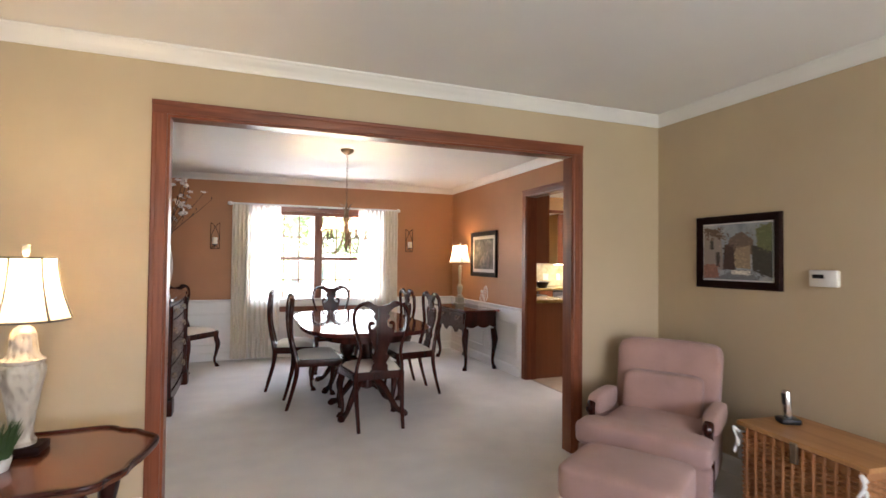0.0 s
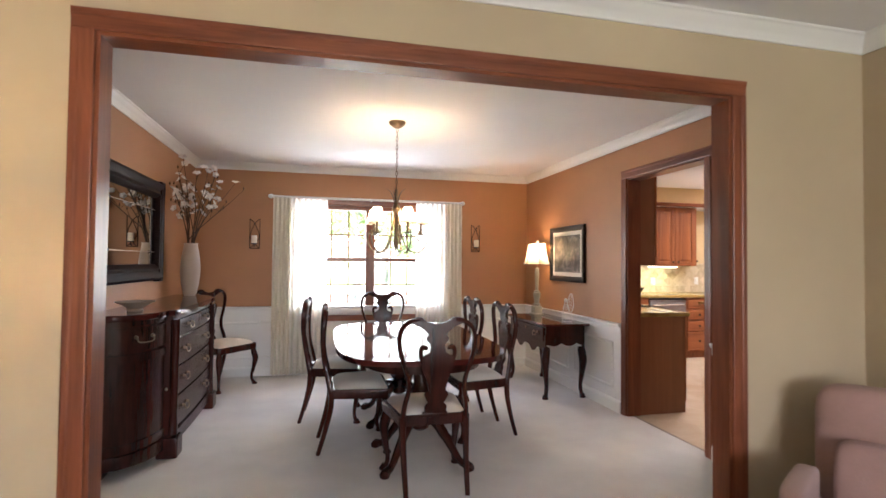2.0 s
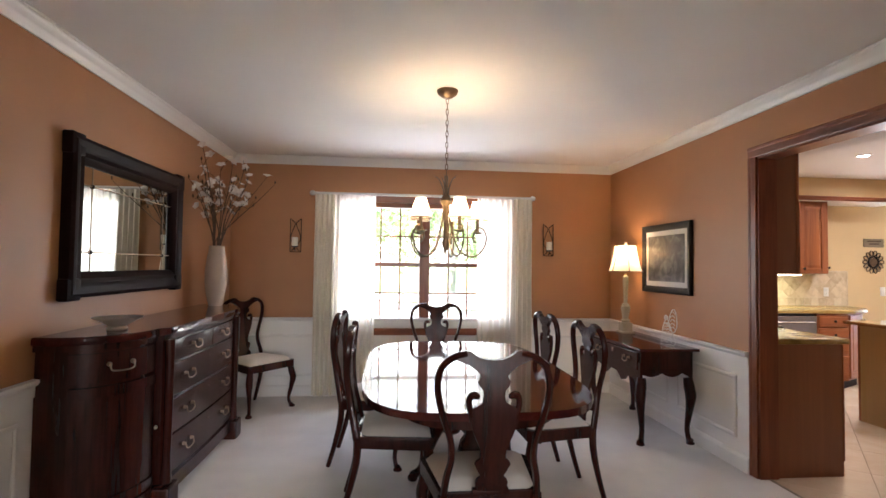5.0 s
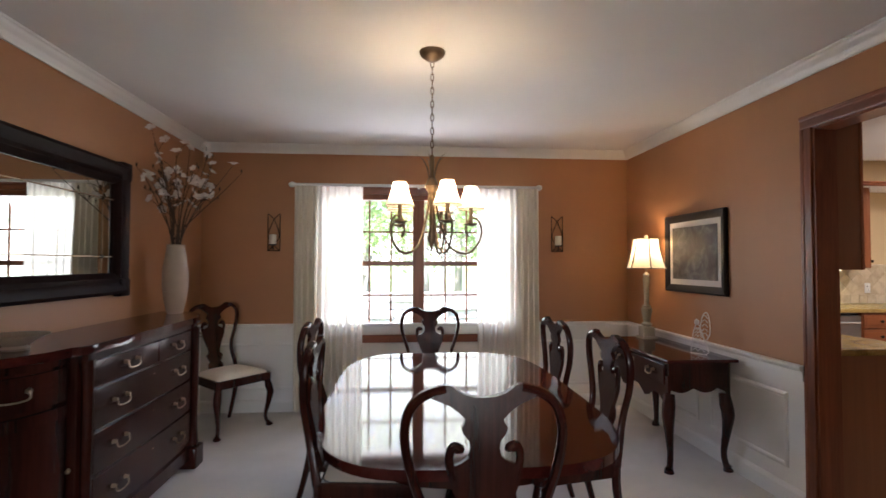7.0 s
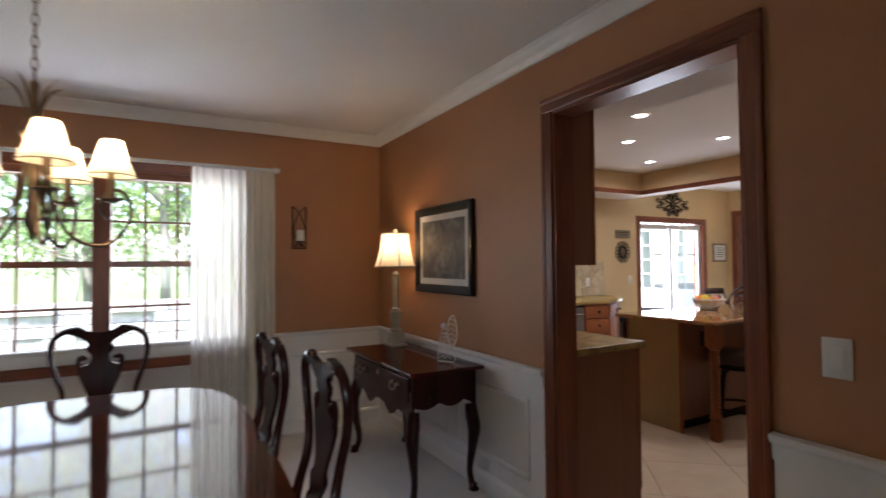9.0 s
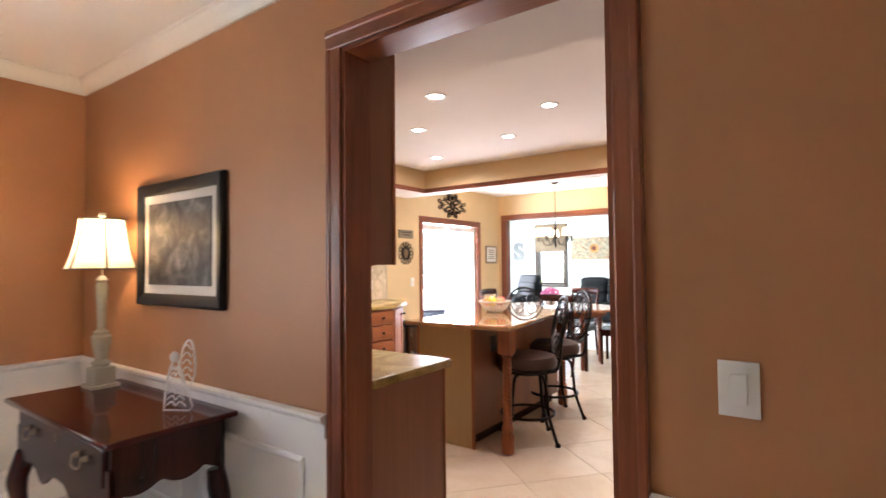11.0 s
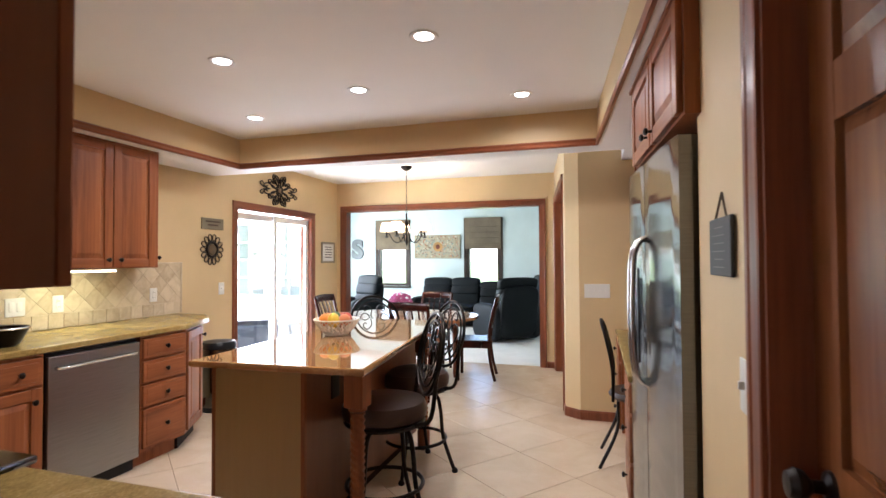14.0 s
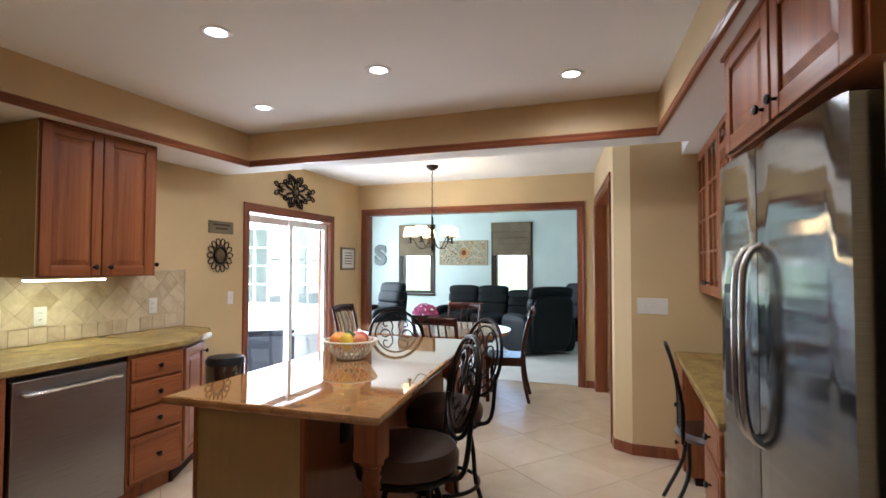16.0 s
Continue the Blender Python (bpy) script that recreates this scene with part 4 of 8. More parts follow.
tb = thing("dining_table", "long polished dark cherry dining table with rounded ends on two pedestals", "table", rot(1.755, 6.17, 0))
top = prism(B(), superellipse(0.572, 0.975, 3.8, 0, 0), 0.728, 0.762, None, 0.008)
part("tabletop", top, M["cherry_y"], tb, "polished glossy cherry top", 30)
part("apron", prism(B(), superellipse(0.43, 0.86, 3.1, 0, 0), 0.655, 0.728), M["cherry"], tb)
for sy in (-0.48, 0.48):
    ped = part("pedestal", lathe(B(), [(0.09, 0.655), (0.085, 0.62), (0.05, 0.6), (0.045, 0.52), (0.07, 0.48), (0.085, 0.42), (0.075, 0.36), (0.05, 0.33), (0.06, 0.30), (0.062, 0.22), (0.03, 0.2)], 20, (0, sy, 0)), M["cherry"], tb)
    for a in (45, 135, 225, 315) if sy else ():
        dx, dy = math.cos(radians(a)), math.sin(radians(a))
        bm = tube(B(), [(0.04 * dx, sy + 0.04 * dy, 0.29), (0.13 * dx, sy + 0.13 * dy, 0.27), (0.23 * dx, sy + 0.23 * dy, 0.16), (0.31 * dx, sy + 0.31 * dy, 0.06), (0.38 * dx, sy + 0.38 * dy, 0.035)], [0.035, 0.036, 0.028, 0.022, 0.03], 8, 4)
        lathe(bm, [(0.012, 0), (0.03, 0.01), (0.034, 0.03), (0.02, 0.052)], 10, (0.385 * dx, sy + 0.385 * dy, 0))
        part("leg", bm, M["cherry"], tb)


# ---- sideboard ----
def side_outline(grow):
    """Plan of the sideboard, half of it, from the wall at the near end to the middle of the front (local y from the middle)."""
    g = grow
    pts = [(0, -1.01 - g), (0.10, -1.01 - g)]
    for i in range(1, 9):
        t = i / 8 * math.pi / 2
        pts.append((0.10 + (0.285 + g) * math.sin(t) ** 0.9, -1.01 - g + 0.37 * (1 - math.cos(t))))
    pts += [(0.42 + g, -0.635 - g), (0.435 + g, -0.60 - g), (0.435 + g, -0.55), (0.425 + g, -0.545)]
    return pts


def side_plan(grow):
    h = side_outline(grow)
    mid = [(0.425 + grow + 0.012 * math.cos(y / 0.545 * math.pi / 2), y) for y in (-0.36, -0.18, 0, 0.18, 0.36)]
    return h + mid + [(x, -y) for x, y in reversed(h)]


sb = thing("sideboard", "dark cherry bow-front sideboard with drawers and brass pulls against the wall", "sideboard", rot(DW + 0.012, 6.69, 0))
part("body", prism(B(), side_plan(-0.012), 0.12, 0.955), M["cherry"], sb, "", 30)
part("top", prism(B(), side_plan(0.02), 0.96, 1.0, None, 0.008), M["cherry_y"], sb, "polished cherry top", 30)
part("cornice", prism(B(), side_plan(0.006), 0.93, 0.96), M["cherry"], sb, "", 30)
part("plinth", prism(B(), side_plan(0.006), 0.07, 0.15, None, 0.008), M["cherry"], sb, "", 30)


def pull(bm, c, out, along, w=0.055):
    """A bail pull: two posts and a hanging bail."""
    c, o, a = Vector(c), Vector(out), Vector(along)
    u = Vector((0, 0, 1))
    for s in (-1, 1):
        p = c + a * s * w
        tube(bm, [p, p + o * 0.02], [0.012, 0.008], 8)
    tube(bm, [c - a * w + o * 0.018, c - a * w * 0.95 + o * 0.024 - u * 0.026, c - a * w * 0.4 + o * 0.026 - u * 0.034, c + a * w * 0.4 + o * 0.026 - u * 0.034, c + a * w * 0.95 + o * 0.024 - u * 0.026, c + a * w + o * 0.018], 0.004, 6, 3)
    return bm


def front(y0, y1, z0, z1, pulls):
    x = lambda y: 0.425 - 0.012 + 0.012 * math.cos(y / 0.545 * math.pi / 2)
    bm = B()
    ys = [y0 + (y1 - y0) * i / 6 for i in range(7)]
    prism(bm, [(x(y) + 0.016, y) for y in ys] + [(x(y) - 0.004, y) for y in reversed(ys)], z0, z1, None, 0.005)
    d = part("drawer", bm, M["cherry"], sb, "", 30)
    for p in pulls:
        part("drawer_pull", pull(B(), (x(p) + 0.016, p, (z0 + z1) / 2 + 0.012), (1, 0, 0), (0, 1, 0)), M["pewter"], d, "aged brass bail pull")
    for p in ([(y0 + y1) / 2] if len(pulls) > 1 else []):
        part("keyhole", lathe(B(), [(0.008, 0), (0.006, 0.003)], 8, (x(p) + 0.016, p, (z0 + z1) / 2 + 0.05)), M["pewter"], d)


front(-0.53, 0.05, 0.80, 0.915, [-0.24])
front(0.065, 0.53, 0.80, 0.915, [0.30])
for z0, z1 in ((0.60, 0.785), (0.395, 0.585), (0.175, 0.38)):
    front(-0.53, 0.53, z0, z1, [-0.33, 0.33])
for s in (-1, 1):
    arc = []
    for i in range(0, 9):
        t = (0.10 + 0.86 * i / 8) * math.pi / 2
        arc.append((0.10 + 0.285 * math.sin(t) ** 0.9, s * (-1.01 + 0.37 * (1 - math.cos(t)))))
    def shell(g0, g1):
        ctr = (0.10, s * -0.63)
        def push(p, g):
            dx, dy = p[0] - ctr[0], p[1] - ctr[1]
            l = math.hypot(dx, dy)
            return (p[0] + dx / l * g, p[1] + dy / l * g)
        return [push(p, g1) for p in arc] + [push(p, g0) for p in reversed(arc)]
    dr = part("bow_drawer", prism(B(), shell(-0.02, 0.006), 0.775, 0.915), M["cherry"], sb, "", 30)
    part("drawer_pull", pull(B(), (0.325, s * -0.885, 0.86), (0.78, s * -0.62, 0), (0.62, s * 0.78, 0)), M["pewter"], dr, "aged brass bail pull")
    do = part("bow_door", prism(B(), shell(-0.02, 0.0), 0.165, 0.755), M["cherry"], sb, "", 30)
    for za, zb in ((0.165, 0.215), (0.705, 0.755)):
        part("door_rail", prism(B(), shell(-0.005, 0.010), za, zb), M["cherry"], do, "", 30)
    part("door_knob", lathe(B(), [(0.006, 0), (0.01, 0.01), (0.004, 0.02)], 8, (0.40, s * -0.66, 0.46)), M["pewter"], do)
    for yy in (-0.59,):
        part("pilaster", tube(B(), [(0.425, s * yy, 0.15), (0.432, s * yy, 0.3), (0.434, s * yy, 0.8), (0.428, s * yy, 0.93)], [0.036, 0.022, 0.026, 0.034], 10, 3), M["cherry"], sb)
        part("bracket_foot", box(B(), 0.34, s * yy - 0.07, 0, 0.475, s * yy + 0.07, 0.14, 0.012), M["cherry"], sb)
    part("bracket_foot", box(B(), 0.0, s * 0.92 - 0.08, 0, 0.13, s * 0.92 + 0.08, 0.10, 0.01), M["cherry"], sb)

# bowl on the sideboard
bm = lathe(B(), [(0.045, 0), (0.05, 0.008), (0.042, 0.02), (0.07, 0.04), (0.115, 0.062), (0.118, 0.066), (0.11, 0.064), (0.06, 0.046), (0.0, 0.04)], 32)
solid("bowl", bm, M["ceramic"], "shallow grey ceramic footed bowl on the sideboard", "bowl", rot(-0.10, 5.97, 1.0))

# mirror
mr = thing("wall_mirror", "large mirror in a wide dark carved wooden frame above the sideboard", "mirror", rot(DW + 0.002, 6.52, 1.585))
hw, hh = 0.672, 0.418
FPROF = [(0.0, 0.0), (0.0, 0.05), (0.02, 0.062), (0.05, 0.058), (0.075, 0.045), (0.10, 0.05), (0.125, 0.035), (0.135, 0.022), (0.135, 0.0)]


def frame_parts(owner, hw, hh, prof, material, axis="y", out=(1, 0, 0)):
    u = Vector((0, 1, 0)) if axis == "y" else Vector((1, 0, 0))
    z = Vector((0, 0, 1))
    cs = [-u * hw - z * hh, u * hw - z * hh, u * hw + z * hh, -u * hw + z * hh]
    ins = [z, -u, -z, u]
    for k in range(4):
        part("frame", frame_bar(B(), cs[k], cs[(k + 1) % 4], ins[k], out, prof), material, owner, "", 25)


frame_parts(mr, hw, hh, FPROF, M["dark"])
for sy in (-1, 1):
    for sz in (-1, 1):
        part("corner_block", box(B(), 0.0, sy * hw - (0.10 if sy > 0 else 0.015), sz * hh - (0.10 if sz > 0 else 0.015), 0.057, sy * hw + (0.015 if sy > 0 else 0.10), sz * hh + (0.015 if sz > 0 else 0.10), 0.010), M["dark"], mr)
part("mirror_glass", box(B(), 0.004, -hw + 0.13, -hh + 0.13, 0.012, hw - 0.13, hh - 0.13), M["mirror"], mr, "silvered mirror glass")
for y in (-0.43, 0.43):
    part("lead_strip", box(B(), 0.012, y - 0.002, -hh + 0.13, 0.015, y + 0.002, hh - 0.13), M["bronze"], mr)
for z in (-0.18, 0.18):
    part("lead_strip", box(B(), 0.0155, -hw + 0.13, z - 0.003, 0.0175, hw - 0.13, z + 0.003), M["bronze"], mr)
for y in (-0.43, 0.43):
    for z in (-0.18, 0.18):
        bm = lathe(B(), [(0.012, 0), (0.012, 0.004), (0.006, 0.008)], 10)
        bmesh.ops.rotate(bm, verts=bm.verts[:], matrix=Matrix.Rotation(radians(90), 3, "Y"))
        bmesh.ops.translate(bm, verts=bm.verts[:], vec=(0.015, y, z))
        part("rosette", bm, M["iron"], mr)

# vase and blossom branches
bm = lathe(B(), [(0.05, 0), (0.056, 0.01), (0.075, 0.10), (0.088, 0.20), (0.088, 0.29), (0.078, 0.38), (0.064, 0.46), (0.060, 0.495), (0.066, 0.50), (0.056, 0.50), (0.052, 0.44), (0.0, 0.30)], 32)
solid("vase", bm, paint("pale cream crackled ceramic", (0.50, 0.40, 0.31), 0.55, 0.18, 35, 0.6), "tall cream ceramic vase standing on the sideboard", "vase", rot(-0.135, 7.55, 1.0))


def petal_flower():
    bm = B()
    for k in range(5):
        a = 2 * math.pi * k / 5
        pts = []
        for r, w, z in ((0.003, 0.004, 0), (0.012, 0.011, 0.006), (0.022, 0.012, 0.012), (0.030, 0.005, 0.011)):
            pts.append((r, w, z))
        l = [bm.verts.new((r * math.cos(a) - w * math.sin(a), r * math.sin(a) + w * math.cos(a), z)) for r, w, z in pts]
        g = [bm.verts.new((r * math.cos(a) + w * math.sin(a), r * math.sin(a) - w * math.cos(a), z)) for r, w, z in pts]
        for i in range(3):
            bm.faces.new((l[i], l[i + 1], g[i + 1], g[i]))
    return bm


br = thing("blossom_branches", "bare brown branches with white blossoms standing in the vase", "branches", rot(-0.135, 7.55, 1.30))
rnd = random.Random(11)
flower_mesh = None
for k in range(19):
    a = rnd.uniform(0, 2 * math.pi)
    sp = rnd.uniform(0.14, 0.42)
    dx, dy = math.cos(a) * sp, math.sin(a) * sp
    if dx < -0.14:
        dx = -0.14 * rnd.uniform(0.5, 1)
    if k == 0:
        dx, dy = 0.47, -0.04
    if k == 1:
        dx, dy = 0.38, 0.06
    if k == 2:
        dx, dy = 0.02, -0.44
    if k == 3:
        dx, dy = -0.06, -0.34
    hgt = rnd.uniform(0.62, 0.95) - 0.22 * max(0, abs(dx) - 0.25)
    pts = [(0.02 * math.cos(a), 0.02 * math.sin(a), 0), (0.03 * math.cos(a), 0.03 * math.sin(a), 0.22), (dx * 0.35 + rnd.uniform(-0.02, 0.02), dy * 0.35, 0.22 + (hgt - 0.22) * 0.42), (dx * 0.7, dy * 0.7 + rnd.uniform(-0.03, 0.03), 0.22 + (hgt - 0.22) * 0.72), (dx, dy, hgt)]
    bm = tube(B(), pts, [0.005, 0.0045, 0.004, 0.003, 0.0016], 5, 4)
    path = smooth_path(pts, 4)
    spots = []
    for q in range(4):
        i = rnd.randint(len(path) // 2, len(path) - 2)
        p = path[i]
        e = p + Vector((rnd.uniform(-0.1, 0.1), rnd.uniform(-0.1, 0.1), rnd.uniform(0.02, 0.12)))
        if e.x < -0.16:
            e.x = -0.16
        tube(bm, [p, (p + e) / 2 + Vector((0, 0, 0.01)), e], [0.0026, 0.002, 0.0012], 4)
        spots.append(e)
    b = part("branch", bm, M["bark"], br)
    spots.append(Vector(pts[-1]))
    for p in spots:
        if rnd.random() < 0.30:
            lf = B()
            lathe(lf, [(0.001, 0), (0.007, 0.012), (0.006, 0.022), (0.001, 0.034)], 5)
            ob = part("bud", lf, M["bark"], b)
            ob.matrix_basis = Matrix.Translation(p)
            continue
        if flower_mesh is None:
            ob = part("blossom", petal_flower(), M["petal"], b, "white blossom", 60)
            flower_mesh = ob.data
        else:
            ob = new("blossom", flower_mesh)
            ob.parent = b
            tagged(ob, "white blossom")
        ob.matrix_basis = pose(p.x, p.y, p.z, rnd.uniform(-70, 70), rnd.uniform(-70, 70), rnd.uniform(0, 360)) @ Matrix.Scale(rnd.uniform(0.85, 1.3), 4)


# ---- sconces ----
def sconce(m):
    s = thing("wall_sconce", "black iron wall sconce holding an ivory pillar candle", "sconce", m, "candle sconces")
    w, h = 0.055, 0.172
    bm = B()
    for x in (-w, w):
        tube(bm, [(x, -0.008, -h), (x, -0.008, h)], 0.004, 6)
    tube(bm, [(-w, -0.008, -h), (w, -0.008, -h)], 0.004, 6)
    part("frame", bm, M["iron"], s)
    for sx in (-1, 1):
        part("scroll", tube(B(), [(sx * w, -0.008, h), (sx * 0.02, -0.01, h - 0.03), (sx * 0.006, -0.012, h - 0.06), (sx * 0.04, -0.012, h - 0.15), (sx * 0.05, -0.012, h - 0.22), (sx * 0.008, -0.012, h - 0.29), (sx * 0.05, -0.01, -h)], 0.004, 6, 4), M["iron"], s)
    part("candle_plate", lathe(B(), [(0.01, -0.125), (0.036, -0.12), (0.038, -0.113), (0.03, -0.115)], 16, (0, -0.05, 0)), M["iron"], s)
    part("arm", tube(B(), [(0, -0.008, -0.16), (0, -0.05, -0.15), (0, -0.05, -0.12)], 0.005, 6, 3), M["iron"], s)
    c = part("candle", lathe(B(), [(0.031, -0.114), (0.032, -0.03), (0.027, -0.022), (0.01, -0.026)], 16, (0, -0.05, 0)), M["candle"], s, "ivory pillar candle")
    part("wick", tube(B(), [(0, -0.05, -0.03), (0.002, -0.05, -0.01)], 0.0015, 5), M["black"], c)
    return s


sc = sconce(rot(0.325, DN, 1.655))
copy_thing(sc, rot(3.018, DN, 1.655))


# ---- chandelier ----
def link_chain(owner, x, y, z0, z1, material):
    n = int((z1 - z0) / 0.034)
    bm = B()
    for i in range(n):
        c = z0 + (i + 0.5) * (z1 - z0) / n
        pts = [(0.008 * math.cos(t), 0.0, 0.022 * math.sin(t)) for t in [2 * math.pi * k / 8 for k in range(9)]]
        tube(bm, [(x + (p[0] if i % 2 else 0), y + (0 if i % 2 else p[0]), c + p[2]) for p in pts], 0.0025, 4, 0, 1, False)
    part("chain", bm, material, owner)


def chandelier(m, label, drop, arms, rad, shade_r, shade_h, big, metal_of="bronze", taper=0.45):
    """Hangs from z = 0 at its canopy."""
    c = thing("chandelier", label, "chandelier", m)
    part("canopy", lathe(B(), [(0.01, -0.055), (0.03, -0.048), (0.062, -0.024), (0.068, -0.008), (0.068, 0)], 24), M[metal_of], c)
    link_chain(c, 0, 0, -drop, -0.05, M[metal_of])
    z = -drop
    k = big
    part("stem", lathe(B(), [(0.006, 0), (0.012, -0.01), (0.010, -0.10 * k), (0.022 * k, -0.12 * k), (0.034 * k, -0.15 * k), (0.020 * k, -0.18 * k), (0.012, -0.22 * k), (0.014 * k, -0.36 * k), (0.022 * k, -0.40 * k), (0.012, -0.43 * k), (0.003, -0.46 * k)], 14, (0, 0, z)), M[metal_of], c)
    if k >= 1:
        for i in range(5):
            a = 2 * math.pi * (i + 0.5) / 5
            dx, dy = math.cos(a), math.sin(a)
            part("leaf", tube(B(), [(0.012 * dx, 0.012 * dy, z - 0.16), (0.02 * dx, 0.02 * dy, z - 0.09), (0.045 * dx, 0.045 * dy, z - 0.03), (0.085 * dx, 0.085 * dy, z + 0.0)], [0.008, 0.010, 0.008, 0.001], 6, 4, 0.4), M[metal_of], c)
    for i in range(arms):
        a = 2 * math.pi * i / arms + (0.0 if big >= 1 else 0.5)
        dx, dy = math.cos(a), math.sin(a)
        def P(r, h):
            return (r * dx, r * dy, z + h)
        base = -0.33 * k
        arm = [P(0.015, -0.16 * k), P(0.03, -0.28 * k), P(rad * 0.42, -0.43 * k), P(rad * 0.85, -0.47 * k), P(rad * 1.16, -0.43 * k), P(rad * 1.28, -0.36 * k), P(rad * 1.15, -0.305 * k), P(rad * 0.95, -0.31 * k), P(rad * 0.86, -0.36 * k), P(rad * 0.95, -0.39 * k)]
        if k < 1:
            arm = [P(0.012, -0.2 * k), P(0.06, -0.38 * k), P(rad * 0.6, -0.40 * k), P(rad * 0.9, -0.28 * k), P(rad, base)]
        ar = part("arm", tube(B(), arm, 0.006 if k >= 1 else 0.005, 7, 4), M[metal_of], c)
        part("candle_cup", lathe(B(), [(0.008, base - 0.012), (0.036 * k, base), (0.034 * k, base + 0.004), (0.012, base + 0.006)], 14, (rad * dx, rad * dy, z)), M[metal_of], ar)
        part("candle_sleeve", lathe(B(), [(0.011, base), (0.011, base + 0.085 * k)], 10, (rad * dx, rad * dy, z)), M[metal_of], ar)
        sz = base + 0.085 * k
        sh = part("shade", lathe(B(), [(shade_r, 0.0), (shade_r * (0.72 + 0.6 * (taper - 0.45)), shade_h * 0.42), (shade_r * taper, shade_h)], 24, (rad * dx, rad * dy, z + sz - 0.015), False), M["shade"], c, "pleated cream fabric shade")
        rim = tube(B(), [(rad * dx + shade_r * math.cos(t), rad * dy + shade_r * math.sin(t), z + sz - 0.015) for t in [2 * math.pi * q / 20 for q in range(21)]], 0.002, 4)
        part("shade_rim", rim, M["pewter"], sh)
        part("bulb", lathe(B(), [(0.006, 0), (0.014, 0.02), (0.012, 0.04), (0.002, 0.06)], 10, (rad * dx, rad * dy, z + sz)), M["bulb"], ar, "lit candle bulb")
        p = m @ Vector((rad * dx, rad * dy, z + sz + 0.055))
        lamp("chandelier_bulb", "POINT", pose(*p), 3.2 if k >= 1 else 4.5, (1.0, 0.74, 0.42), 0.02)
    return c


chandelier(rot(1.665, 6.33, C), "bronze five-arm chandelier with cream shades hanging over the dining table", 0.545, 5, 0.205, 0.072, 0.118, 1.10)

# ---- lowboy ----
lb = thing("lowboy", "dark cherry lowboy side table with scalloped apron and cabriole legs", "side table", rot(3.455, 7.385, 0))
part("top", box(B(), -0.245, -0.54, 0.722, 0.245, 0.54, 0.745, 0.007), M["cherry_y"], lb, "polished cherry top")
part("case", box(B(), -0.20, -0.48, 0.565, 0.22, 0.48, 0.722), M["cherry"], lb)


def scallop(n, lo, hi, z, drop):
    pts = [(lo, z)]
    for i in range(n + 1):
        u = i / n
        pts.append((lo + (hi - lo) * u, z - drop * (0.35 + 0.65 * abs(math.sin(u * math.pi * 2.5)) ** 0.8) * (1 if 0.05 < u < 0.95 else 1.2)))
    return pts + [(hi, z)]


drop = [(0.0, 0.035), (0.07, 0.04), (0.12, 0.07), (0.16, 0.095), (0.20, 0.085), (0.24, 0.05), (0.30, 0.035), (0.37, 0.045), (0.42, 0.08), (0.45, 0.12), (0.48, 0.13)]
outline = [(-0.48, 0.10)] + [(-u, -d) for u, d in reversed(drop)] + [(u, -d) for u, d in drop[1:]] + [(0.48, 0.10)]
bm = prism(B(), outline, -0.008, 0.012, Matrix(((0, 0, 1, -0.20), (1, 0, 0, 0), (0, 1, 0, 0.53), (0, 0, 0, 1))))
part("front_apron", bm, M["cherry"], lb, "", 30)
for y in (-0.48, 0.468):
    bm = prism(B(), scallop(24, -0.20, 0.22, 0.02, 0.05), 0, 0.012, Matrix(((1, 0, 0, 0), (0, 0, 1, y), (0, 1, 0, 0.55), (0, 0, 0, 1))))
    part("side_apron", bm, M["cherry"], lb, "", 30)
d = part("drawer", box(B(), -0.214, -0.44, 0.565, -0.198, 0.44, 0.70, 0.005), M["cherry"], lb)
for y in (-0.27, 0.27):
    part("drawer_pull", pull(B(), (-0.214, y, 0.645), (-1, 0, 0), (0, 1, 0), 0.04), M["pewter"], d, "aged brass bail pull")
part("keyhole", box(B(), -0.217, -0.012, 0.645, -0.212, 0.012, 0.675, 0.003), M["pewter"], d)
for sx, x in ((-1, -0.185), (1, 0.195)):
    for sy in (-1, 1):
        part("leg", cabriole(x, sy * 0.455, 0.51, sx * 0.7 if sx < 0 else 0.25, sy * 0.8, 1.35, 0.032), M["cherry"], lb)


